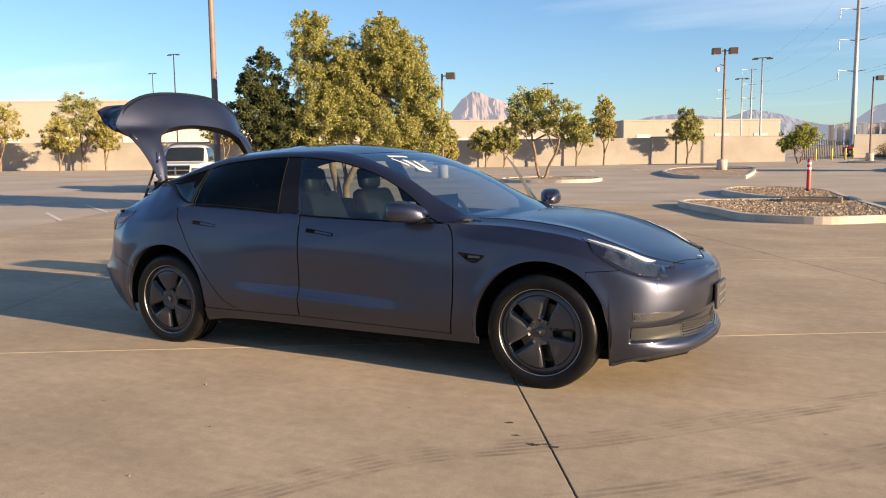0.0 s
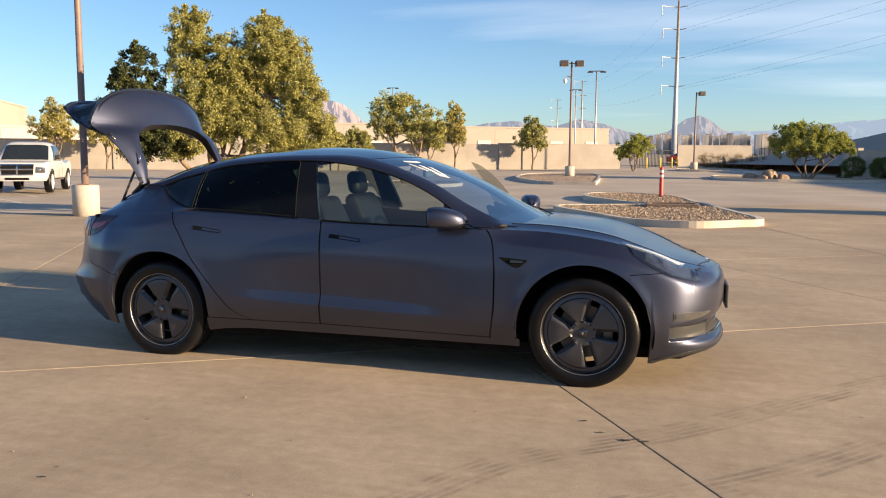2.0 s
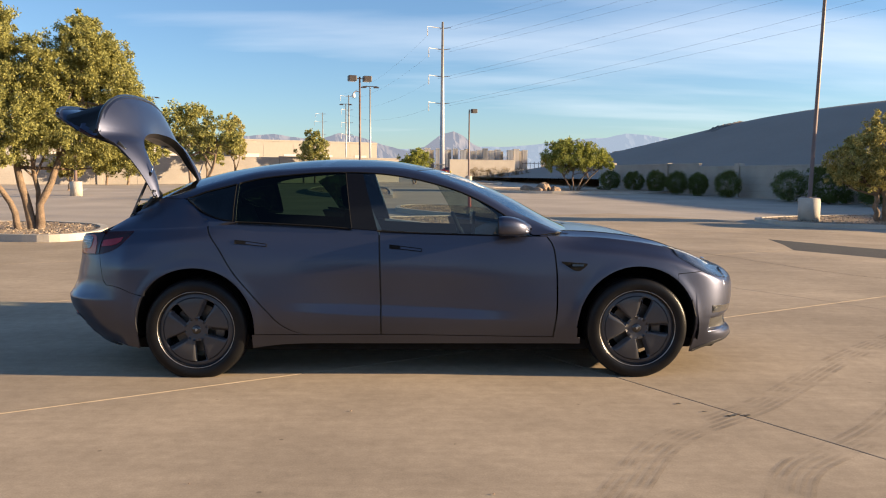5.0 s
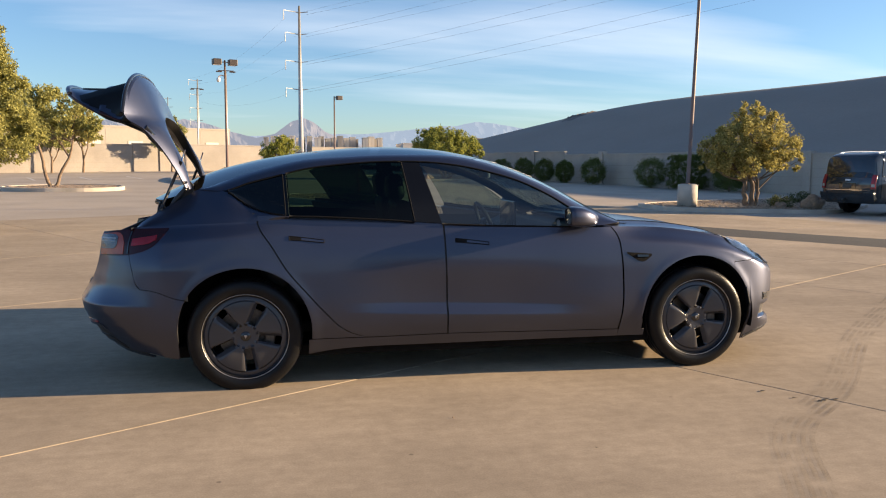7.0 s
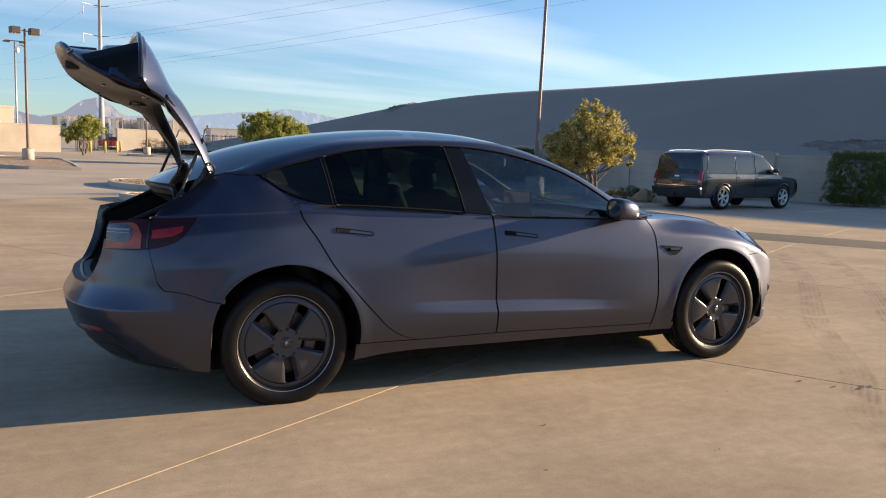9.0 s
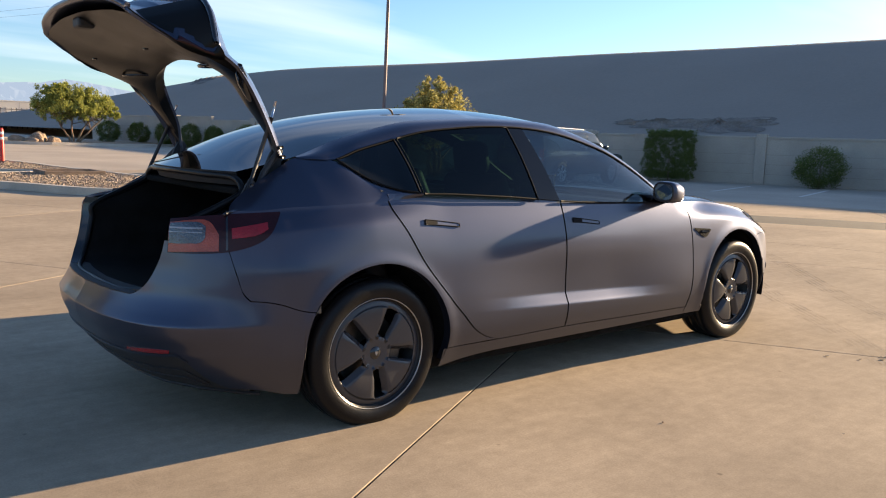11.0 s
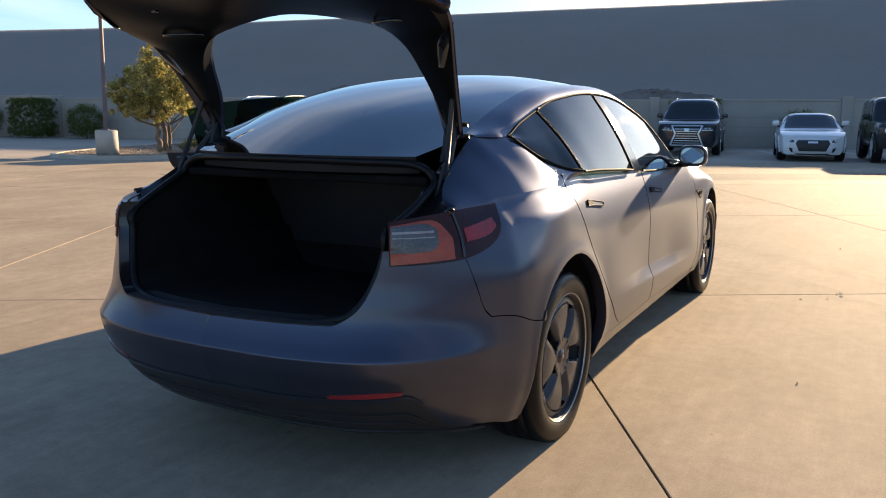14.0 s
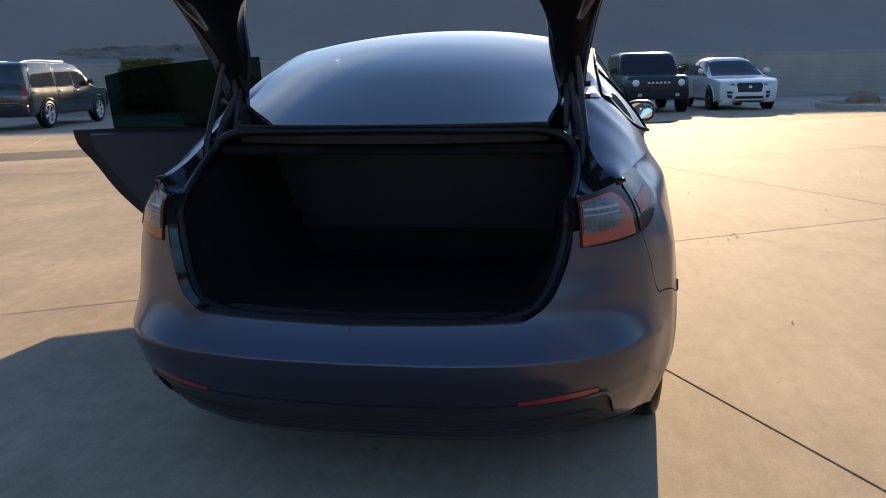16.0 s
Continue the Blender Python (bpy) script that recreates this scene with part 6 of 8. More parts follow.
def tall_mast(at, height, label, arms=1):
    p = thing("street_lamp", label, "lamp post", on_ground(*at), 10)
    part("pole", tube([(0, 0, 0), (0, 0, height)], [0.13, 0.08], 10), "dark_bronze" if "warehouse" in label else "grey_pole", p, smooth=True)
    part("cross_arm", box(1.9, 0.12, 0.10, (0, 0, height), 0.02), "dark_bronze", p)
    for x in (-0.8, 0.8):
        part("lamp_head", box(0.7, 0.4, 0.14, (x, 0, height - 0.14), 0.03), "dark_bronze", p)


tall_mast((-7.33, 96.7), 11.5, "tall grey twin-head mast beyond the wall")
tall_mast((-14.9, 140.6), 12.5, "tall grey twin-head mast beyond the wall")
tall_mast((-97.6, 93.4), 17.2, "tall grey twin-head mast by the warehouse")
tall_mast((-144.8, 132.7), 19.4, "tall grey twin-head mast far off by the warehouse")
tall_mast((-49.5, 140.0), 13.5, "slim grey mast beyond the wall")


def pylon(at, height, arms, label, turn=0.0, r=0.55):
    p = thing("power_pole", label, "power pole", on_ground(*at), turn)
    part("mast", tube([(0, 0, 0), (0, 0, height)], [r * 0.8, r * 0.3], 14), "grey_pole", p, smooth=True)
    for z, w in arms:
        part("cross_arm", tube([(-w, 0, z + 0.25), (0, 0, z), (w * 0.55, 0, z + 0.15)], [0.05, 0.08, 0.05], 8), "grey_pole", p, smooth=True)
        part("insulator", lathe([(0.0, z - 1.2), (0.08, z - 1.15), (0.05, z - 0.6), (0.09, z - 0.55), (0.03, z + 0.2)], 8, "z"), "grey_pole", p).location = (-w, 0, 0)
    return p


PYL = on_ground(2.3, 121.6)
pylon((2.3, 121.6), 24.0, ((23.0, 2.4), (19.7, 2.2), (15.5, 2.2), (11.3, 2.2)), "tall tapered steel power pole with four arms", 8)
pylon((-21.2, 210.0), 20.0, ((19.6, 2.2), (16.0, 2.0), (12.6, 2.0), (9.5, 2.0)), "far steel power pole", 8, 0.45)
pylon((-40.0, 300.0), 21.0, ((20.4, 2.6), (17.4, 3.0), (12.6, 2.4), (8.0, 2.0)), "far steel power pole", 8, 0.4)


def cable(name_at, a, b, sag, r=0.010):
    t = np.linspace(0, 1, 24)
    p = np.array(a)[None] * (1 - t)[:, None] + np.array(b)[None] * t[:, None]
    p[:, 2] -= sag * 4 * t * (1 - t)
    return tube(p, r, 5)


lines = thing("power_cables", "thin dark power cables crossing the sky", "cable", (0, 0, 0))
for z, dy in ((23.1, 0.0), (19.8, 0.0), (15.6, 0.0), (11.4, 0.0)):
    for off in (-2.2, -0.2):
        part("cable", cable(0, (PYL[0] + off * 0.9 + 1.2, PYL[1], PYL[2] + z - 0.4), (92.0 + off * 4, 36.0 + off * 2, 27.0 + (z - 10) * 0.75), 1.4), "cable", lines)
    part("cable", cable(0, (PYL[0] - 2.0, PYL[1], PYL[2] + z - 0.8), (-23.2, 210.0, 18.0 + (z - 10) * 0.4), 2.0, 0.008), "cable", lines)


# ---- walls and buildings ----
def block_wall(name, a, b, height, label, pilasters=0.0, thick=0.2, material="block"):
    """A wall of blocks from a to b in plan, with a cap course and piers."""
    w = thing(name, label, "wall", kind="structure")
    a, b = np.array(a, float), np.array(b, float)
    L = float(np.linalg.norm(b - a))
    d = (b - a) / L
    ang = math.degrees(math.atan2(d[1], d[0]))
    n = max(1, int(L / 12))
    for i in range(n):
        c = a + d * L * (i + 0.5) / n
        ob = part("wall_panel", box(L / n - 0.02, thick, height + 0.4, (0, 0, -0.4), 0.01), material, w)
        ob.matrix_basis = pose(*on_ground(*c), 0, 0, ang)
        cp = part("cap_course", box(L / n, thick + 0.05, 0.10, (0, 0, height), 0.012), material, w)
        cp.matrix_basis = pose(*on_ground(*c), 0, 0, ang)
        for k in range(1, int(height / 0.4)):
            cs = part("bed_joint", box(L / n - 0.02, thick + 0.006, 0.012, (0, 0, k * 0.4), 0), "mortar", w)
            cs.matrix_basis = pose(*on_ground(*c), 0, 0, ang)
    if pilasters:
        for i in range(int(L / pilasters) + 1):
            c = a + d * min(L, i * pilasters)
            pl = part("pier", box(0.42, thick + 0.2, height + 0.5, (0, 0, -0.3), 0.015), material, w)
            pl.matrix_basis = pose(*on_ground(*c), 0, 0, ang)
    return w


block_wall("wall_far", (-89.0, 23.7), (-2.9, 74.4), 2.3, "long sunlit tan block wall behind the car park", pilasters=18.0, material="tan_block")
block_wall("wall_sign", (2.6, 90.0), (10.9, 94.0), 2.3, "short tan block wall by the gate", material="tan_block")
wall_a, wall_b = lot(30.6, -40.0), lot(30.6, 52.0)
block_wall("wall_bank", wall_a, wall_b, 1.85, "shaded grey block wall below the earth bank", pilasters=7.5)
# Added out of view: a dark band for the car's right side to reflect.
block_wall("wall_south", (-70, -34.0), (46.0, -30.0), 3.4, "plain shaded block wall closing the car park", pilasters=9.0)

fence = thing("metal_gate", "dark metal vehicle gate and fence", "gate", on_ground(11.6, 92.0), -2)
for x in np.arange(0, 15.0, 0.5):
    part("bar", box(0.05, 0.05, 2.2, (float(x), 0, 0), 0), "black_plastic", fence)
for z in (0.25, 2.0):
    part("rail", box(15.0, 0.06, 0.06, (7.5, 0, z), 0), "black_plastic", fence)
fence2 = thing("metal_gate", "dark metal vehicle gate and fence", "gate", on_ground(-1.6, 78.0), 74)
for x in np.arange(0, 14.0, 0.5):
    part("bar", box(0.05, 0.05, 2.0, (float(x), 0, 0), 0), "black_plastic", fence2)
for z in (0.25, 1.9):
    part("rail", box(14.0, 0.06, 0.06, (7.0, 0, z), 0), "black_plastic", fence2)
for x, y in ((-0.4, 76.0), (0.9, 77.0), (2.0, 79.0), (2.6, 84.0)):
    yb = thing("guard_post", "yellow painted steel guard post", "bollard", on_ground(x, y), group="gate guard posts")
    part("post", lathe([(0, 0), (0.09, 0), (0.09, 1.0), (0.06, 1.07), (0, 1.09)], 14, "z"), "yellow_post", yb, smooth=True)


def bank_height(X, Y):
    """A graded bank of bare earth: it climbs from the wall to a long level crest and dies away at its end."""
    k, s = math.cos(radians(LOT)), math.sin(radians(LOT))
    U, V = X * k + Y * s, Y * k - X * s
    crest = curve([(-200, 11.6), (-60, 11.0), (-20, 10.0), (10, 9.27), (40, 8.74), (62, 8.42), (75, 7.05), (88, 4.9), (100, 2.5), (118, 0.0), (160, -0.5)])(V)
    rise_u = smooth_step(U, 29.5, 64.0)
    lump = np.array([noise.noise(Vector((x * 0.05, y * 0.05, 3.1))) for x, y in zip(X.ravel(), Y.ravel())]).reshape(X.shape)
    Z = 1.0 * smooth_step(-V, -112, -95) + (crest - 1.0) * (0.25 * np.clip((U - 31) / 26, 0, 1) + 0.75 * rise_u) + 0.32 * lump * rise_u
    Z = Z - 0.03 * np.maximum(U - 64.0, 0) * smooth_step(crest, 2.0, 6.0)
    return np.maximum(Z, -0.3) + np.maximum(rise(X, Y), 0) * 0.3


def bank():
    us = np.concatenate([[31.2, 33.0], np.linspace(35, 60, 16), np.linspace(64, 140, 10)])
    vs = np.concatenate([np.linspace(-140, 60, 40), np.linspace(63, 150, 40)])
    U, V = np.meshgrid(us, vs, indexing="ij")
    k, s = math.cos(radians(LOT)), math.sin(radians(LOT))
    X, Y = U * k - V * s, U * s + V * k
    return sheet(np.stack([X, Y, bank_height(X, Y)], -1))


earth = tagged(part("earth_bank", bank(), "berm", smooth=True), "long smooth bank of bare brown earth in shade behind a block wall", "embankment", kind="structure")


def soil_patch(x, y, ru, rv, turn, seed):
    """A low spread heap of darker soil lying on the bank."""
    rng = np.random.RandomState(seed)
    th = np.linspace(0, 2 * np.pi, 40, endpoint=False)
    edge = 1 + 0.22 * np.sin(3 * th + seed) + 0.12 * np.sin(7 * th + 2 * seed) + 0.08 * rng.normal(size=40)
    r = np.linspace(0, 1, 8)
    px, py = (r[None] * edge[:, None]) * (ru * np.cos(th))[:, None], (r[None] * edge[:, None]) * (rv * np.sin(th))[:, None]
    k, s = math.cos(radians(turn)), math.sin(radians(turn))
    X, Y = x + px * k - py * s, y + px * s + py * k
    Z = bank_height(X, Y) + 0.12 * (1 - r[None] ** 2) + 0.02 + 0.05 * rng.normal(size=X.shape) * (r[None] < 0.95)
    part("soil_heap", sheet(np.stack([X, Y, Z], -1), wrap=True), "berm_dark", earth, "darker heap of loose soil")


soil_patch(33.6, 19.4, 3.0, 1.5, 107, 2)
soil_patch(32.6, 22.8, 2.0, 0.9, 107, 3)
soil_patch(32.6, 82.0, 5.0, 1.6, 60, 5)
soil_patch(35.4, 8.0, 2.2, 1.0, 107, 6)


def warehouse(at, size, turn, label, material, doors=0, joints=6):
    w = thing("warehouse", label, "building", on_ground(*at), turn)
    lx, ly, h = size
    part("wall", box(lx, ly, h, (0, 0, 0), 0.02), material, w)
    part("parapet", box(lx + 0.2, ly + 0.2, 0.35, (0, 0, h - 0.1), 0.02), material, w)
    for i in range(1, joints):
        part("panel_joint", box(0.08, ly + 0.06, h - 0.3, (-lx / 2 + lx * i / joints, 0, 0), 0), "block", w)
    for i in range(doors):
        x = -lx / 2 + lx * (i + 0.5) / doors
        part("loading_door", box(3.0, 0.12, min(3.6, h * 0.6), (x, -ly / 2 - 0.05, 0.0), 0.02), "pale_wall", w)
    return w


warehouse((-82, 158), (62, 20, 7.2), 30.5, "long tan warehouse beyond the wall", "tan_wall", 8, 10)
warehouse((-31.6, 181), (34, 20, 6.4), 30.5, "tan warehouse beyond the wall", "tan_wall", 4, 5)
warehouse((-172, 95), (110, 40, 10.2), 30.5, "large tan warehouse with a long flat roof", "tan_wall", 10, 12)
warehouse((-112, 122), (26, 20, 5.0), 30.5, "pale lower warehouse block", "pale_wall", 3, 4)
for i in range(20):
    x = -6 + i * 2.5 + (i % 3) * 0.4
    warehouse((x, 330 + (i % 4) * 4), (1.9 + (i % 3) * 0.2, 6, 7.2 + (i * 7 % 5) * 0.25), 0, "far pale beige industrial block in haze", "pale_wall" if i % 3 else "tan_wall", 0, 2)
warehouse((62, 330), (26, 20, 5.6), 0, "far pale low building", "pale_wall", 4, 4)
warehouse((88, 330), (16, 20, 8.0), 0, "far pale low building", "tan_wall", 2, 3)


def ridge_line(name, label, dist, points, material, depth=260.0, seed=1):
    """A far range of hills: heights in degrees at bearings in degrees, given a rough slope."""
    p = np.array(points, float)
    b = np.linspace(p[0, 0], p[-1, 0], 160)
    e = np.interp(b, p[:, 0], p[:, 1])
    rows = []
    for k, f in enumerate(np.concatenate([np.linspace(0, 1, 15), [0.4]])):
        back = f if k < 15 else 1.7
        d = dist + depth * back
        rough = np.array([noise.fractal(Vector((q * 1.1, k * 0.55, seed)), 0.9, 2.1, 6) for q in b]) * 0.10 * math.sin(math.pi * min(f, 1.0)) * (k < 15)
        push = np.array([noise.fractal(Vector((q * 1.6, k * 0.4, seed + 7)), 0.9, 2.1, 5) for q in b]) * depth * 0.10 * (0 < k < 15)
        h = d * np.tan(np.radians(np.maximum(e, 0.02))) * np.clip(f + rough, 0, 1.05) - 6 * (k == 0)
        rows.append(np.stack([(d + push) * np.cos(np.radians(b)), (d + push) * np.sin(np.radians(b)), h], -1))
    return tagged(part(name, sheet(np.stack(rows, 1)), material), label, "mountain", kind="structure")


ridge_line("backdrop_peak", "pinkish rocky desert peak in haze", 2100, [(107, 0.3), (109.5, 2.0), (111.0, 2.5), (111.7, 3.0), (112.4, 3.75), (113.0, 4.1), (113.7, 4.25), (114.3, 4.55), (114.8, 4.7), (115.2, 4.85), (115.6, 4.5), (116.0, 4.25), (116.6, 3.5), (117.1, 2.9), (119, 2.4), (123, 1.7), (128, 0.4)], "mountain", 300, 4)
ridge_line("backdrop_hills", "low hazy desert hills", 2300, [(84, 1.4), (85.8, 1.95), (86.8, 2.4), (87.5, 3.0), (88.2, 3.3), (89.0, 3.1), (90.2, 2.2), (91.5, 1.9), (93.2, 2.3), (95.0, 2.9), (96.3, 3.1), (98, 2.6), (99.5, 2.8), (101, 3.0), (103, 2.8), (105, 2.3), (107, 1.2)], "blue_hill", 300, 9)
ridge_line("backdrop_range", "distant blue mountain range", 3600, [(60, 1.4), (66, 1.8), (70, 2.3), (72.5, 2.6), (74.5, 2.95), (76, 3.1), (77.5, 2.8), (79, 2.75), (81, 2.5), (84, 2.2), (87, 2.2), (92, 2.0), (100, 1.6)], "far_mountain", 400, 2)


# ---- plants ----
def leaves(rng, clumps, per, size, spread, droop=0.3):
    """Many small pointed leaves in clumps; each clump is a centre and a radius."""
    c = np.repeat(clumps[:, :3], per, 0)
    r = np.repeat(clumps[:, 3], per)[:, None]
    d = rng.normal(size=c.shape)
    d /= np.linalg.norm(d, axis=1)[:, None]
    p = c + d * r * rng.uniform(0.15, 1.0, (len(c), 1)) * spread
    ax = d + rng.normal(size=c.shape) * 0.8 + np.array([0, 0, -droop])
    ax /= np.linalg.norm(ax, axis=1)[:, None]
    sd = np.cross(ax, rng.normal(size=c.shape))
    sd /= np.linalg.norm(sd, axis=1)[:, None] + 1e-9
    L = size * rng.uniform(0.7, 1.3, (len(c), 1))
    v = np.stack([p, p + ax * L * 0.45 + sd * L * 0.22, p + ax * L, p + ax * L * 0.5 - sd * L * 0.22], 1).reshape(-1, 3)
    f = np.arange(len(v)).reshape(-1, 4)
    return v, f.tolist()


def crown_clumps(rng, blobs, n, fill=0.35):
    """Clump centres in and on a set of ellipsoids (centre, radii)."""
    out = []
    vol = np.array([b[3] * b[4] * b[5] for b in blobs]) ** 0.7
    for b, k in zip(blobs, np.maximum(3, n * vol / vol.sum()).astype(int)):
        d = rng.normal(size=(k, 3))
        d /= np.linalg.norm(d, axis=1)[:, None]
        rr = rng.uniform(fill, 1.05, (k, 1))
        out.append(np.concatenate([np.array(b[:3]) + d * np.array(b[3:6]) * rr, rng.uniform(0.08, 0.20, (k, 1)) * np.mean(b[3:6])], 1))
    return np.vstack(out)


def tree(name, label, at, blobs, trunks, leaf, n_clumps=120, per=60, size=0.09, seed=1, category="tree", group="", fill=0.35):
    """A tree: tapered, bending stems with limbs into the crown, and leaves in clumps with gaps."""
    rng = np.random.RandomState(seed)
    t = thing(name, label, category, on_ground(*at), group=group)
    clumps = crown_clumps(rng, blobs, n_clumps, fill)
    stems = []
    for tr in trunks:
        pts = np.array(tr[0], float)
        f = curve([(i, *q) for i, q in enumerate(pts)])
        q = f(np.linspace(0, len(pts) - 1, 10))
        q[1:] += rng.normal(size=(9, 3)) * tr[1] * 0.25
        stems.append(tube(q, np.linspace(tr[1], tr[1] * 0.45, 10), 9))
        ends = clumps[rng.choice(len(clumps), min(len(clumps), 9), replace=False), :3]
        for e in ends:
            s0 = q[rng.randint(5, 10)]
            m = 0.5 * (s0 + e) + rng.normal(size=3) * 0.08
            stems.append(tube(np.array([s0, m, e]), [tr[1] * 0.4, tr[1] * 0.25, tr[1] * 0.08], 5, caps=False))
    part("trunk", join(*stems), "bark", t, "rough bark stems and limbs", smooth=True)
    part("crown", leaves(rng, clumps, per, size, 1.0), leaf, t, "loose crown of small leaves")
    return t


def across(blobs, bearing=124.7):
    """Crown ellipsoids given by their offset across a line of sight, along it, and their height."""
    f, s = math.cos(radians(bearing)), math.sin(radians(bearing))
    return [(u * s + w * f, -u * f + w * s, z, ru, rw, rz) for u, w, z, ru, rw, rz in blobs]


tree("tree", "large broad olive-green tree with two crowns and leaning stems", (-8.75, 11.9),
     across([(-0.55, 0, 4.2, 0.60, 0.75, 0.80), (-0.5, 0.1, 3.2, 0.72, 0.9, 0.85), (1.1, 0, 4.1, 0.80, 0.85, 0.80), (1.55, 0.1, 3.4, 0.90, 0.9, 0.85), (0.55, 0.2, 3.1, 0.75, 0.9, 0.8), (2.1, 0, 2.35, 0.75, 0.8, 0.65),
             (1.0, -0.3, 2.15, 1.0, 0.9, 0.65), (-0.4, -0.2, 2.2, 0.85, 0.9, 0.65), (2.65, 0, 2.0, 0.45, 0.5, 0.38), (1.15, 0, 4.72, 0.40, 0.4, 0.28), (-0.62, 0, 4.82, 0.34, 0.35, 0.24), (1.9, 0, 1.65, 0.8, 0.7, 0.35), (-0.9, 0, 1.7, 0.6, 0.6, 0.35), (0.28, 0, 3.75, 0.55, 0.8, 0.62), (1.5, 0, 4.0, 0.75, 0.8, 0.7), (0.3, 0, 2.6, 0.7, 0.8, 0.6), (2.05, 0, 3.1, 0.62, 0.7, 0.6)]),
     [([(0.0, 0, 0.0), (-0.05, 0, 0.6), (-0.3, 0.05, 1.3), (-0.35, 0.1, 2.4), (-0.4, -0.2, 3.6)], 0.11), ([(0.15, 0, 0.0), (0.25, 0, 0.7), (0.45, 0.2, 1.4), (0.8, 0.5, 2.4), (1.0, 0.6, 3.5)], 0.10), ([(0.05, 0.1, 0.0), (0.1, 0.1, 0.7), (0.0, 0.15, 1.5), (0.3, 0.2, 2.6)], 0.07)],
     "olive_leaf", 2100, 100, 0.060, 11)
tree("tree", "dark green dense tree beside the large tree", (-8.95, 11.75),
     [(x - 1.3, y - 0.8, *q) for x, y, *q in across([(0, 0, 3.3, 0.52, 0.6, 0.72), (-0.25, 0, 2.45, 0.70, 0.7, 0.7), (0.35, 0, 2.6, 0.55, 0.6, 0.65), (-0.1, 0, 3.92, 0.28, 0.3, 0.32), (-0.45, 0, 3.2, 0.3, 0.4, 0.4), (0.1, 0, 1.8, 0.8, 0.7, 0.5), (0.5, 0, 2.0, 0.8, 0.8, 0.6)])],
     [([(0, 0, 0), (-0.15, -0.1, 0.7), (-0.7, -0.4, 1.6), (-1.2, -0.75, 2.8)], 0.08)], "dark_leaf", 620, 110, 0.065, 12)
tree("tree", "olive tree with bare forked stems in a round bed", (-11.4, 33.8),
     [(-0.6, 0, 3.6, 1.5, 1.4, 1.1), (0.9, 0, 3.2, 1.1, 1.0, 0.9), (-1.2, 0.2, 2.9, 0.8, 0.8, 0.6), (0.2, 0, 4.3, 0.9, 0.9, 0.5), (1.9, 0.1, 2.9, 0.7, 0.7, 0.6)],
     [([(0, 0, 0), (-0.3, 0, 1.0), (-0.5, 0, 2.0), (-0.6, 0, 3.2)], 0.09), ([(0.1, 0, 0), (0.5, 0, 0.9), (0.9, 0, 1.8), (1.0, 0, 2.8)], 0.08)], "olive_leaf", 240, 60, 0.13, 13)
tree("tree", "small round-headed green tree by the gate", (-1.2, 65.0), [(0, 0, 2.0, 1.6, 1.5, 1.0), (0.5, 0, 2.6, 1.0, 1.0, 0.6), (-0.8, 0, 1.6, 0.9, 0.9, 0.6)], [([(0, 0, 0), (-0.2, 0, 0.7), (-0.4, 0, 1.5)], 0.09), ([(0.1, 0, 0), (0.3, 0, 0.7), (0.5, 0, 1.6)], 0.08)], "green_leaf", 150, 55, 0.16, 18)
tree("bush", "multi-stemmed round green bush tree in a kerbed bed", (9.95, 48.4), [(0, 0, 2.3, 2.2, 1.9, 1.0), (-1.2, 0, 2.7, 1.1, 1.1, 0.8), (1.3, 0, 2.5, 1.3, 1.2, 0.8), (0, 0, 3.1, 1.3, 1.2, 0.5), (2.2, 0, 2.0, 0.8, 0.8, 0.5)],
     [([(0, 0, 0), (-0.5, 0, 0.9), (-1.0, 0, 1.8)], 0.07), ([(0.1, 0, 0), (0.0, 0, 0.9), (0.1, 0, 1.9)], 0.07), ([(0.2, 0, 0), (0.6, 0, 0.8), (1.2, 0, 1.8)], 0.07), ([(0.3, 0.1, 0), (1.0, 0, 0.8), (1.8, 0, 1.6)], 0.06)], "green_leaf", 420, 90, 0.11, 19, "bush")
tree("tree", "spreading yellow-green tree beside a lamp footing", (13.98, 18.22), [(0.0, 0, 2.3, 1.2, 1.1, 0.8), (-0.9, 0, 1.9, 0.9, 0.9, 0.65), (0.9, 0, 1.9, 0.9, 0.9, 0.6), (0.1, 0, 2.95, 0.7, 0.7, 0.5), (-0.2, 0, 1.5, 1.1, 1.0, 0.45), (1.4, 0.1, 1.55, 0.5, 0.5, 0.35), (-1.4, 0, 1.5, 0.45, 0.45, 0.35)],
     [([(-0.05, 0, 0), (-0.15, 0, 0.5), (-0.1, 0, 1.1), (-0.4, 0, 2.0)], 0.10), ([(0.1, 0, 0), (0.15, 0, 0.6), (0.05, 0, 1.2), (0.4, 0, 2.1)], 0.09), ([(0.2, 0, 0), (0.35, 0, 0.5), (0.2, 0, 1.2)], 0.07)], "yellow_leaf", 430, 80, 0.085, 20, fill=0.55)
WALL_NORMAL, WALL_AWAY, WALK_FROM = 120.5, 71.5, (3.0, -5.06)
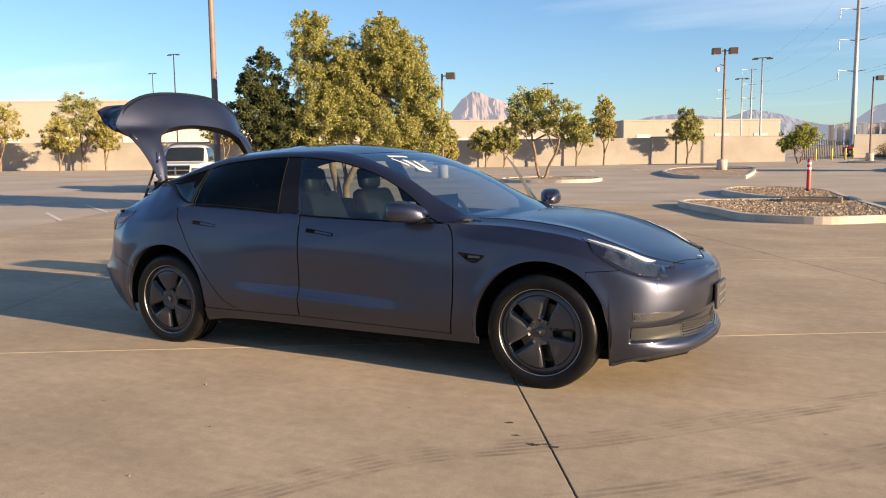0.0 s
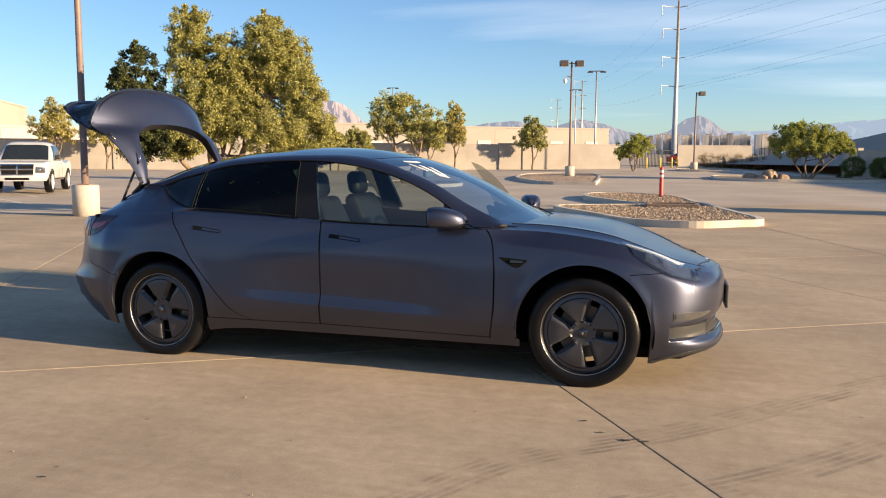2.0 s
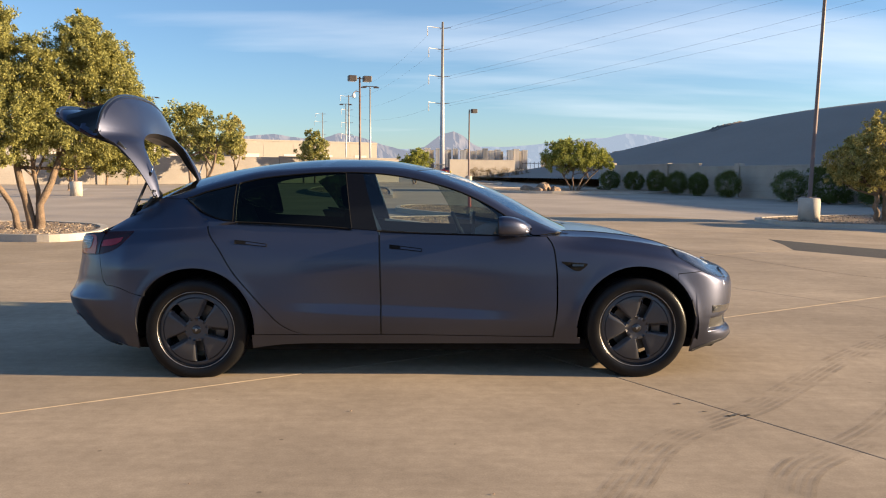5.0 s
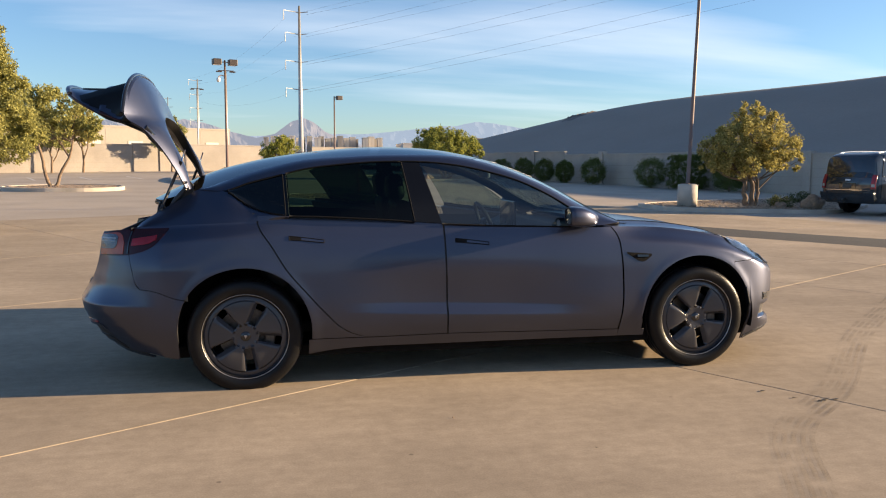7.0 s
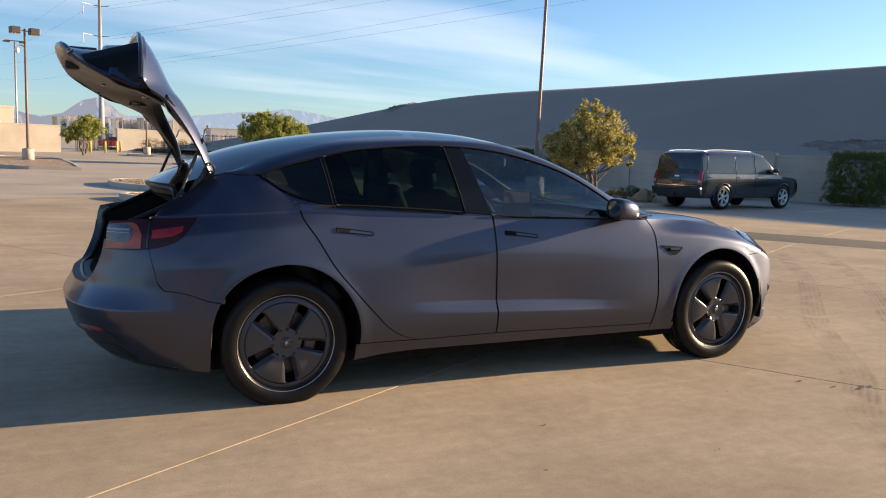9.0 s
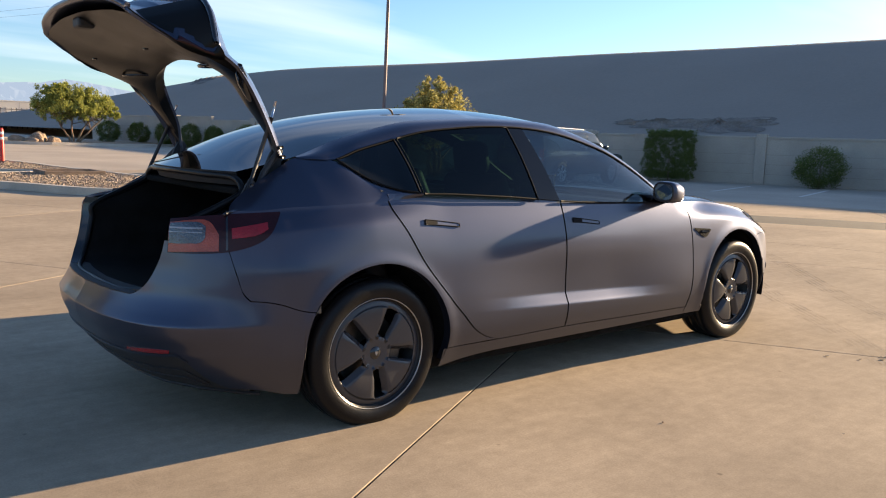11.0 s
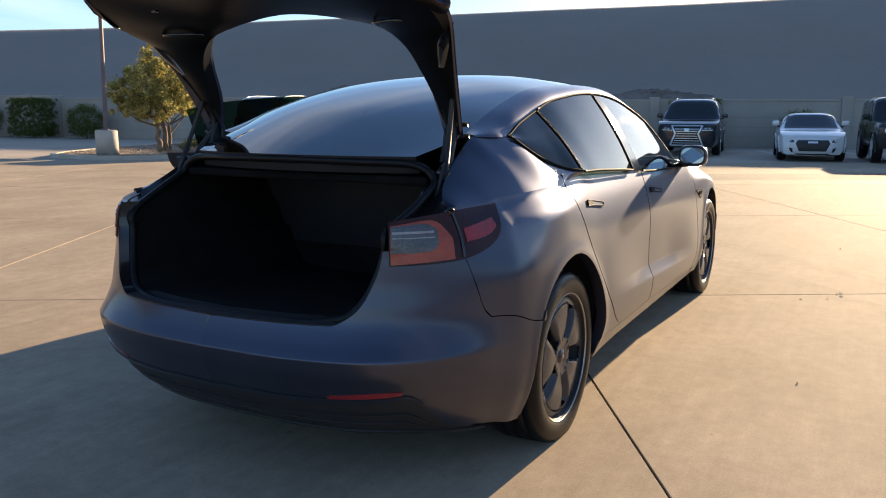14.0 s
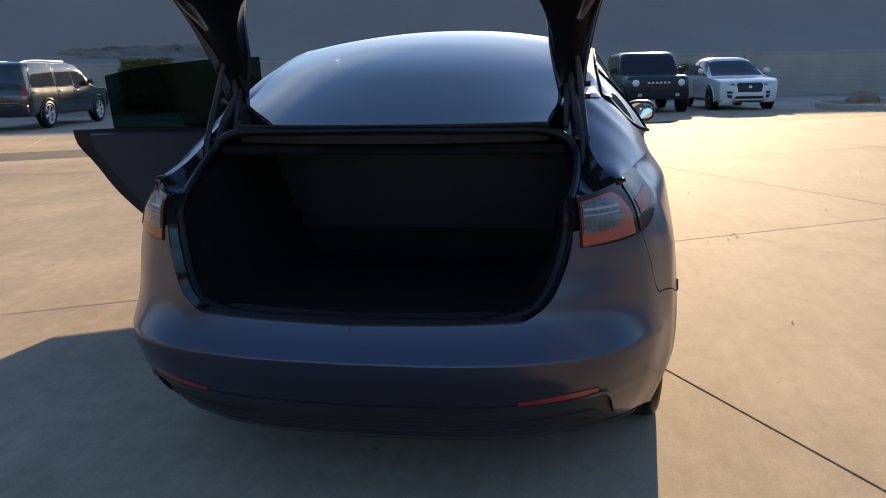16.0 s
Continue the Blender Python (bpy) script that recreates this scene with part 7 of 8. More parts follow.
for i, (bearing, gap, h, w, leaf, what) in enumerate(((106.0, 2.5, 6.2, 2.7, "yellow_leaf", "narrow upright yellow-green tree before the wall"), (100.4, 2.2, 5.0, 3.4, "olive_leaf", "wispy olive tree before the wall"),
        (113.0, 2.5, 3.9, 3.2, "olive_leaf", "small olive tree before the wall"), (114.3, 2.5, 3.6, 3.0, "olive_leaf", "small leaning olive tree before the wall"), (107.9, 3.0, 4.9, 3.6, "olive_leaf", "round olive tree before the wall"),
        (146.3, 3.0, 6.3, 5.0, "yellow_leaf", "open yellow-green tree before the wall"), (142.9, 5.0, 4.4, 3.6, "yellow_leaf", "dense yellow-green tree before the wall"), (141.6, 1.5, 7.2, 5.8, "olive_leaf", "large olive tree by the wall"),
        (140.2, 3.0, 4.7, 3.2, "yellow_leaf", "small yellow-green tree before the wall"), (132.6, 3.0, 5.6, 4.2, "yellow_leaf", "yellow-green tree before the wall"), (129.6, 3.0, 5.2, 4.4, "yellow_leaf", "yellow-green tree before the wall"), (117.2, 16.0, 2.5, 2.2, "yellow_leaf", "low yellow-green bush tree before the wall"))):
    away = WALL_AWAY / math.cos(radians(bearing - WALL_NORMAL)) - gap
    at = (WALK_FROM[0] + away * math.cos(radians(bearing)), WALK_FROM[1] + away * math.sin(radians(bearing)))
    r_ = w / 2
    tree("tree", what, at, [(0, 0, h * 0.64, r_ * 0.8, r_ * 0.8, h * 0.26), (r_ * 0.42, 0.1, h * 0.5, r_ * 0.6, r_ * 0.6, h * 0.17), (-r_ * 0.45, 0, h * 0.55, r_ * 0.6, r_ * 0.6, h * 0.16), (-r_ * 0.15, 0, h * 0.85, r_ * 0.45, r_ * 0.45, h * 0.15), (r_ * 0.2, 0, h * 0.76, r_ * 0.5, r_ * 0.5, h * 0.14)],
         [([(0, 0, 0), (0.06, 0, h * 0.2), (-0.04, 0, h * 0.36), (0, 0, h * 0.6)], 0.1), ([(0.05, 0, h * 0.15), (r_ * 0.25, 0, h * 0.3), (r_ * 0.4, 0, h * 0.5)], 0.06)], leaf, 150, 60, 0.17, 30 + i, group="trees along the wall")


def shrub(label, at, w, h, square=False, leaf="hedge_leaf", seed=1, size=0.06, n=200, per=60, name="shrub"):
    """A clipped shrub: leaves packed on a rounded or square body over a few stems."""
    rng = np.random.RandomState(seed)
    t = thing(name, label, "shrub", on_ground(*at), LOT, group="shrubs along the wall")
    d = rng.normal(size=(n, 3))
    d /= np.linalg.norm(d, axis=1)[:, None]
    if square:
        d = rng.uniform(-1, 1, (n, 3))
        ax = rng.randint(0, 3, n)
        d[np.arange(n), ax] = np.sign(d[np.arange(n), ax])
        d = d * 0.94
    c = d * np.array([w / 2, w / 2, h / 2]) * rng.uniform(0.75, 1.0, (n, 1)) + np.array([0, 0, h / 2 + 0.04])
    cl = np.concatenate([c, np.full((n, 1), (0.045 if square else 0.13) * w)], 1)
    part("stems", join(*[tube(np.array([(0.05 * k, 0, 0), (0.1 * k, 0.03 * k, h * 0.6)]), [0.02, 0.012], 5) for k in (-1, 0, 1)]), "bark", t)
    part("foliage", leaves(rng, cl, per, size, 1.0, 0.0), leaf, t, "dense small leaves")
    return t


for i, (v_, w_, h_) in enumerate(((41.8, 1.3, 1.4), (39.4, 1.4, 1.35), (37.1, 1.2, 1.3), (34.2, 1.5, 1.45), (29.1, 1.75, 1.5), (23.5, 1.7, 1.4), (44.6, 1.4, 1.3), (48.0, 1.5, 1.3), (13.2, 1.5, 1.4), (2.5, 1.8, 1.4), (-8.0, 1.6, 1.3), (-14.0, 1.6, 1.3))):
    shrub("clipped round green shrub before the shaded wall", lot(29.2, v_), w_, h_ + 0.1, seed=60 + i)
for v_, w_, h_ in ((8.4, 2.0, 2.10), (26.3, 1.7, 1.85), (-4.0, 2.0, 1.9)):
    shrub("clipped square hedge before the shaded wall", lot(29.2, v_), w_, h_, True, seed=int(80 + v_), n=900, per=46, size=0.05)
for i, (x, y) in enumerate(((5.6, 84.0), (7.4, 84.0), (9.0, 83.0), (10.5, 83.5))):
    shrub("low dry yellow brush by the gate", (x, y), 2.2, 1.4, leaf="dry_leaf", seed=95 + i, size=0.12, n=40, per=40)
for i, (x, y) in enumerate(((20.3, -9.6), (21.4, -10.0))):
    shrub("loose grey-green shrub in a kerbed bed", (x, y), 1.0, 1.35, leaf="yellow_leaf", seed=99 + i, n=70, per=45, size=0.06)
for i, (x, y) in enumerate(((15.0, 17.9), (12.6, 50.6), (17.2, 20.0))):
    shrub("low grey-green ground shrub", (x, y), 0.9, 0.35, leaf="dark_leaf", seed=105 + i, n=40, per=40)


def boulder(at, size, seed, label="rough tan boulder on the bed"):
    rng = np.random.RandomState(seed)
    bm = bmesh.new()
    bmesh.ops.create_icosphere(bm, subdivisions=3, radius=0.5)
    for v in bm.verts:
        k = 1 + 0.35 * noise.noise(v.co * 2.2 + Vector((seed, 0, 0))) + 0.12 * noise.noise(v.co * 6 + Vector((0, seed, 0)))
        v.co = Vector((v.co.x * size[0] * k, v.co.y * size[1] * k, max(-0.1, v.co.z * k + 0.36) * size[2]))
    b = part("boulder", bm, "rock", None, smooth=False)
    b.matrix_world = pose(*on_ground(*at), 0, 0, rng.uniform(0, 360))
    return tagged(b, label, "rock")


boulder((15.75, 17.35), (0.75, 0.6, 0.62), 3)
boulder((14.75, 17.6), (0.4, 0.4, 0.3), 4)
boulder((7.7, 46.8), (1.3, 0.9, 0.75), 5)
boulder((6.7, 47.2), (1.0, 0.8, 0.5), 6)
boulder((7.2, 46.3), (0.9, 0.6, 0.4), 8)
boulder((8.4, 46.4), (0.7, 0.6, 0.5), 9)
boulder((23.6, -9.4), (1.2, 0.8, 0.55), 7)


# ---- parked vehicles ----
def simple_wheel(parent, x, y, r, w, s, rim="wheel_silver", spokes=6):
    k = new("wheel")
    k.parent = parent
    part("tyre", lathe([(r * 0.68, -w / 2 + 0.01), (r * 0.72, -w / 2 - 0.004), (r * 0.86, -w / 2 - 0.012), (r * 0.95, -w / 2 + 0.004), (r, -w * 0.36), (r, w * 0.36), (r * 0.9, w / 2 + 0.01), (r * 0.66, w / 2)], 32), "rubber", k, smooth=True)
    d = part("rim", lathe([(r * 0.70, -w / 2 + 0.002), (r * 0.68, -w / 2 - 0.004), (r * 0.63, -w / 2 + 0.02), (r * 0.58, -w * 0.1)], 32), rim, k, smooth=True)
    part("hub", lathe([(0.0, -w / 2 + 0.005), (r * 0.15, -w / 2 + 0.008), (r * 0.20, -w / 2 + 0.03), (r * 0.22, -w * 0.1)], 16), rim, d)
    for i in range(spokes):
        a = (i + 0.3) * math.tau / spokes
        part("spoke", tube([(0.02 * math.cos(a), -w / 2 + 0.04, 0.02 * math.sin(a)), (r * 0.66 * math.cos(a), -w / 2 + 0.028, r * 0.66 * math.sin(a))], [r * 0.075, r * 0.10], 6), rim, d)
    part("dark_well", lathe([(0.0, -w * 0.05), (r * 0.64, -w * 0.05)], 20), "carpet", k)
    k.matrix_basis = pose(x, y * s, r, 0, 0, 0 if s < 0 else 180)


class Body:
    """The lofted shell of a parked vehicle: its silhouette over the length, its belt, and the bowed ends."""

    def __init__(self, W, clear, top, belt, nose, tail, lean=0.22, bow=0.24, square=5.0, tail_bow=0.08):
        self.W, self.clear, self.lean, self.bow, self.square, self.tail_bow = W, clear, lean, bow, square, tail_bow
        self.top, self.belt, self.belt_z = curve(top), (lambda x: np.full(np.shape(x), float(belt))), belt
        self.nose, self.tail = curve(nose), curve(tail)
        self.nose_z, self.tail_z = (nose[0][0], nose[-1][0]), (tail[0][0], tail[-1][0])
        self.x0, self.x1 = min(p[1] for p in tail), max(p[1] for p in nose)

    def flank(self, z):
        f = np.clip((z - self.clear) / (self.belt_z - self.clear), 0, 1)
        low = np.interp(f, [0, 0.05, 0.16, 0.34, 0.55, 0.74, 0.88, 1.0], [0.88, 0.93, 0.965, 0.985, 1.0, 1.0, 0.99, 0.968])
        return self.W / 2 * low * (1 - self.lean * np.maximum(z - self.belt_z, 0) / (self.W / 2))

    def plan(self, x):
        return 1.0 - 0.17 * np.clip((x - (self.x1 - 0.75)) / 0.75, 0, 1) ** 2.2 - 0.06 * np.clip((self.x0 + 0.5 - x) / 0.5, 0, 1) ** 2

    def upper(self, x, th):
        """Above the belt: th runs from the belt (0) round the roof's edge to its middle (pi / 2)."""
        zt = self.top(x)
        zb = np.minimum(self.belt(x), zt - 0.035)
        z = zb + (zt - zb) * np.abs(np.sin(th)) ** (2 / self.square)
        y = self.flank(zb) * self.plan(x) * np.abs(np.cos(th)) ** (2 / self.square) * (1 - self.lean * np.maximum(z - self.belt_z, 0) / (self.W / 2))
        return np.stack([x + 0 * z, y, z], -1)

    def shell(self):
        n = 90
        x = self.x0 + 0.10 + (self.x1 - self.x0 - 0.24) * np.linspace(0, 1, n)
        zt = self.top(x)
        zb = np.minimum(self.belt(x), zt - 0.035)
        f = np.linspace(0, 1, 12)[None]
        z = self.clear + (zb[:, None] - self.clear) * f
        lower = np.stack([np.repeat(x[:, None], 12, 1), self.flank(z) * self.plan(x)[:, None], z], -1)
        w_ = np.linspace(0, 1, 22)[1:]
        th = (np.pi / 2 * (w_ ** 2 * (3 - 2 * w_)))[None]
        P = np.concatenate([lower, self.upper(np.repeat(x[:, None], 21, 1), np.repeat(th, n, 0))], 1)
        full = np.concatenate([P, (P * np.array([1, -1, 1]))[:, ::-1][:, 1:]], 1)
        v_, f_ = sheet(full, flip=True)
        m = full.shape[1]
        return v_, f_ + [[k for k in range(m)][::-1], [(n - 1) * m + k for k in range(m)]]

    def end(self, front, y, z, off=0.0):
        """A place on the bowed nose or tail."""
        u = np.clip(np.abs(y) / self.flank(z), 0, 1)
        if front:
            x = self.nose(z) - self.bow * u ** 3.2 + off
        else:
            x = self.tail(z) + self.tail_bow * u ** 5 - off
        return np.stack([x, y, z], -1)

    def end_skin(self, front, z0, z1):
        u, z = np.meshgrid(np.linspace(-1, 1, 41), np.linspace(z0, z1, 22), indexing="ij")
        y = u * self.flank(z) * (0.93 if front else 0.965)
        P = self.end(front, y, z)
        wrap = P[[0, -1]].copy()
        wrap[..., 0] += -0.20 if front else 0.12
        wrap[..., 1] *= 1.06 if front else 1.02
        return sheet(np.concatenate([wrap[:1], P, wrap[1:]], 0), flip=not front)

    def spot(self, front, quad, off=0.012, nu=12, nv=5):
        """A four-cornered field on the nose or tail: lower left, lower right, upper right, upper left as (y, z)."""
        a, b, c, d = (np.array(q, float) for q in quad)
        u, v = np.meshgrid(np.linspace(0, 1, nu), np.linspace(0, 1, nv), indexing="ij")
        u, v = u[..., None], v[..., None]
        q = (a * (1 - u) + b * u) * (1 - v) + (d * (1 - u) + c * u) * v
        return sheet(self.end(front, q[..., 0], q[..., 1], off), flip=not front)

    def pane(self, x0b, x1b, x0t, x1t, z0, z1, off=0.006):
        u, v = np.meshgrid(np.linspace(0, 1, 12), np.linspace(0, 1, 8), indexing="ij")
        x = (x0b + (x1b - x0b) * u) * (1 - v) + (x0t + (x1t - x0t) * u) * v
        zt = self.top(x)
        zb = np.minimum(self.belt(x), zt - 0.035)
        z = np.minimum(z0 + (z1 - z0) * v, zb + 0.90 * (zt - zb))
        th = np.arcsin(np.clip((z - zb) / (zt - zb), 0.0, 1) ** (self.square / 2))
        P = self.upper(x, th)
        P[..., 1] += off
        return P

    def screen(self, xa, xb, edge=0.86, off=0.008):
        """Glass over the sloping part of the silhouette between two places."""
        x, q = np.meshgrid(np.linspace(xa, xb, 14), np.linspace(-1, 1, 25), indexing="ij")
        th = np.arccos(np.clip(np.abs(q) * edge, 0, 1) ** (self.square / 2))
        P = self.upper(x, th)
        P[..., 1] *= np.sign(q)
        P[..., 2] += off
        P[..., 0] += off if xa > (self.x0 + self.x1) / 2 - 1.2 else -off
        return sheet(P)


def vehicle(name, label, at, heading, body, paint, panes, axles, r, face, screen=None, back=None, rack=False, trim="black_plastic", rim="wheel_silver", rear_face=None, glass_z=None, chrome=False):
    """A parked vehicle from its shell, its side windows (bottom and top x spans), wheels, and the builders of its two ends."""
    v = thing(name, label, "car", on_ground(*at), heading)
    shell = part("body", body.shell(), paint, v, smooth=True)
    thicken(part("front_panel", body.end_skin(True, *body.nose_z), paint, v, smooth=True), 0.02)
    thicken(part("rear_panel", body.end_skin(False, *body.tail_z), paint, v, smooth=True), 0.02)
    z0, z1 = glass_z
    for s in (1, -1):
        for x0b, x1b, x0t, x1t in panes:
            P = body.pane(x0b, x1b, x0t, x1t, z0, z1) * np.array([1, s, 1])
            w_ = part("side_window", sheet(P, flip=s > 0), "dark_pane", shell, "dark side window", smooth=True)
            rim_line = np.concatenate([P[:, 0], P[-1], P[::-1, -1], P[::-1][-1, ::-1]])
            part("window_trim", tube(rim_line, 0.009, 5), "black_gloss", w_, smooth=True)
            zz = np.linspace(body.clear + 0.16, z0 - 0.05, 10)
            if x1b - x0b > 0.6:
                xs_ = np.full(10, x0b - 0.03)
                part("door_seam", tube(np.stack([xs_, s * (body.flank(zz) * body.plan(xs_) + 0.001), zz], -1), 0.005, 5), "carpet", shell)
                part("door_handle", box(0.18, 0.035, 0.028, (x0b + 0.14, s * (body.W / 2 + 0.004), z0 - 0.13), 0.010), "chrome" if chrome else paint, v)
        for ax in axles:
            th = np.linspace(-0.2, np.pi + 0.2, 26)
            rim_y = lambda z: s * (body.flank(np.maximum(z, body.clear + 0.1)) * float(body.plan(np.array(ax))) + 0.003)  # noqa: E731
            az_ = r + (r + 0.055) * np.sin(th)
            arch = np.stack([ax + (r + 0.055) * np.cos(th), rim_y(az_), az_], -1)
            part("wheel_arch", (list(arch), [list(range(26))[::s]]), "carpet", shell)
            part("arch_flare", tube(arch + np.array([0, 0.004 * s, 0]), 0.022, 8), trim if trim != "body" else paint, shell, smooth=True)
            simple_wheel(v, ax, body.W / 2 * float(body.plan(np.array(ax))) - 0.105, r, 0.24, s, rim)
        mr = part("door_mirror", box(0.12, 0.21, 0.15, (0, 0, 0), 0.05, 3), paint if trim == "body" else trim, v, smooth=True)
        mr.matrix_basis = pose(max(p[1] for p in panes) - 0.16, s * (body.W / 2 + 0.08), z0 + 0.06)
        part("mirror_foot", tube([(0.0, -0.16 * s, -0.05), (0.0, -0.05 * s, -0.02)], 0.025, 8), "black_plastic", mr)
        part("sill_trim", box(axles[1] - axles[0] - 2 * r - 0.1, 0.05, 0.09, (0.5 * (axles[1] + axles[0]), s * (body.W / 2 - 0.075), body.clear + 0.03), 0.015), "black_plastic", v)
    if screen:
        part("windscreen", body.screen(*screen), "dark_pane", shell, "dark windscreen", smooth=True)
    if back:
        part("rear_window", body.screen(*back), "dark_pane", shell, "dark rear window", smooth=True)
    if rack:
        xr = np.linspace(panes[-1][0] + 0.1, panes[0][2] + 0.15, 16)
        for s in (1, -1):
            p_ = body.upper(xr, np.full(16, 1.12))
            p_[:, 2] += 0.045 * np.sin(np.linspace(0, np.pi, 16)) ** 0.3
            part("roof_bar", tube(p_ * np.array([1, s, 1]), 0.018, 6), "lamp_silver", shell, "silver roof rail", smooth=True)
    face(v, body, paint)
    if rear_face:
        rear_face(v, body, paint)
    return v


def both(v, name, body, front, quad, material, label="", off=0.012, nu=12, nv=5, parent=None):
    """A field on the right half of a vehicle's end and its mirror image."""
    made = []
    for s in (1, -1):
        q = quad if s > 0 else [(-quad[k][0], quad[k][1]) for k in (1, 0, 3, 2)]
        made.append(thicken(part(name, body.spot(front, q, off, nu, nv), material, parent or v, label, smooth=True), 0.012))
    return made


def spread(v, name, body, front, half_w, z0, z1, material, label="", off=0.012, top_w=None, parent=None):
    """A field across the middle of a vehicle's end."""
    t_ = half_w if top_w is None else top_w
    return thicken(part(name, body.spot(front, [(-half_w, z0), (half_w, z0), (t_, z1), (-t_, z1)], off, 20, 5), material, parent or v, label, smooth=True), 0.012)


def lamps(v, body, quad, core, strip=None):
    for lamp in both(v, "headlight", body, True, quad, "lamp_glass", "clear headlight"):
        s = 1 if np.mean([q.co.y for q in lamp.data.vertices]) > 0 else -1
        for y, z, rr in core:
            c = body.end(True, np.array(y * s), np.array(z), 0.020)
            l_ = part("lamp_core", lathe([(0.0, 0.01), (rr * 0.6, 0.008), (rr, 0.0), (rr, -0.02)], 14, "x"), "chrome", lamp, smooth=True)
            l_.matrix_basis = pose(*[float(k) for k in c])
        if strip:
            q = strip if s > 0 else [(-strip[k][0], strip[k][1]) for k in (1, 0, 3, 2)]
            part("lamp_strip", body.spot(True, q, 0.022, 8, 3), "lamp_silver", lamp, smooth=True)


def crossover_face(v, body, paint):
    g = spread(v, "grille", body, True, 0.35, 0.58, 0.80, "black_plastic", "wide dark mesh grille", top_w=0.40)
    spread(v, "grille_top", body, True, 0.40, 0.80, 0.86, "black_plastic", "", top_w=0.34, parent=g)
    spread(v, "badge", body, True, 0.045, 0.70, 0.78, "lamp_silver", "plain silver badge", off=0.022, parent=g)
    lamps(v, body, [(0.44, 0.79), (0.84, 0.80), (0.90, 0.90), (0.46, 0.845)], ((0.56, 0.815, 0.03), (0.68, 0.825, 0.03)), [(0.48, 0.838), (0.86, 0.882), (0.88, 0.896), (0.48, 0.846)])
    both(v, "air_intake", body, True, [(0.52, 0.40), (0.84, 0.42), (0.80, 0.62), (0.50, 0.60)], "black_plastic", "dark side air intake")
    both(v, "intake_bar", body, True, [(0.50, 0.50), (0.84, 0.50), (0.84, 0.53), (0.50, 0.53)], paint, off=0.02)
    spread(v, "lower_intake", body, True, 0.46, 0.38, 0.46, "black_plastic", "dark lower air intake", top_w=0.40)
    spread(v, "front_lip", body, True, 0.80, 0.27, 0.31, "black_plastic", off=0.02)
    spread(v, "front_plate", body, True, 0.16, 0.48, 0.55, paint, "plain plate pad", off=0.016)


def spindle_face(v, body, paint):
    g = spread(v, "grille", body, True, 0.47, 0.36, 0.74, "black_gloss", "large dark waisted grille in a chrome frame", top_w=0.33)
    spread(v, "grille_top", body, True, 0.33, 0.74, 0.98, "black_gloss", "", top_w=0.46, parent=g)
    for i in range(7):
        z = 0.42 + i * 0.075
        w_ = (0.47 - 0.14 * (z - 0.36) / 0.38 if z < 0.74 else 0.33 + 0.13 * (z - 0.74) / 0.24) - 0.03
        spread(v, "grille_bar", body, True, w_, z, z + 0.018, "lamp_silver", off=0.026, parent=g)
    for (ya, za), (yb, zb) in (((0.49, 0.35), (0.345, 0.74)), ((0.345, 0.74), (0.47, 0.99))):
        both(v, "grille_frame", body, True, [(ya - 0.015, za), (ya + 0.045, za), (yb + 0.035, zb), (yb - 0.015, zb)], "lamp_silver", "bright grille frame", off=0.032, parent=g)
    spread(v, "grille_frame", body, True, 0.48, 0.33, 0.37, "lamp_silver", "bright grille frame", off=0.032, parent=g)
    spread(v, "grille_frame", body, True, 0.47, 0.975, 1.0, "lamp_silver", "bright grille frame", off=0.032, parent=g)
    spread(v, "badge", body, True, 0.07, 0.80, 0.90, "lamp_silver", "plain silver badge", off=0.036, parent=g)
    lamps(v, body, [(0.46, 0.84), (0.88, 0.86), (0.92, 0.97), (0.50, 0.93)], ((0.58, 0.885, 0.03), (0.69, 0.895, 0.03), (0.79, 0.905, 0.03)), [(0.46, 0.825), (0.88, 0.845), (0.88, 0.86), (0.46, 0.84)])
    both(v, "fog_light", body, True, [(0.62, 0.42), (0.86, 0.44), (0.86, 0.62), (0.74, 0.60)], "black_plastic", "dark fog light field")
    both(v, "bumper_trim", body, True, [(0.865, 0.40), (0.89, 0.40), (0.89, 0.70), (0.875, 0.70)], "lamp_silver", off=0.018)
    spread(v, "skid_plate", body, True, 0.55, 0.28, 0.32, "black_plastic", off=0.02)


def roadster_face(v, body, paint):
    g = spread(v, "grille", body, True, 0.36, 0.30, 0.52, "black_plastic", "broad six-sided dark grille", top_w=0.46)
    spread(v, "grille_top", body, True, 0.46, 0.52, 0.62, "black_plastic", "", top_w=0.40, parent=g)
    for z in (0.36, 0.42, 0.48, 0.54):
        spread(v, "grille_bar", body, True, 0.38, z, z + 0.012, "cover", off=0.02, parent=g)
    spread(v, "badge", body, True, 0.13, 0.535, 0.585, "lamp_silver", "plain silver badge", off=0.026, parent=g)
    lamps(v, body, [(0.50, 0.55), (0.78, 0.55), (0.80, 0.66), (0.52, 0.63)], ((0.60, 0.595, 0.03), (0.70, 0.60, 0.028)), [(0.52, 0.625), (0.79, 0.645), (0.80, 0.66), (0.52, 0.635)])
    both(v, "air_intake", body, True, [(0.52, 0.26), (0.80, 0.27), (0.74, 0.42), (0.54, 0.38)], "black_plastic", "dark side air intake")
    both(v, "intake_trim", body, True, [(0.52, 0.245), (0.80, 0.255), (0.80, 0.268), (0.52, 0.26)], "lamp_silver", off=0.018)
    spread(v, "front_lip", body, True, 0.76, 0.19, 0.22, "black_plastic", off=0.02)


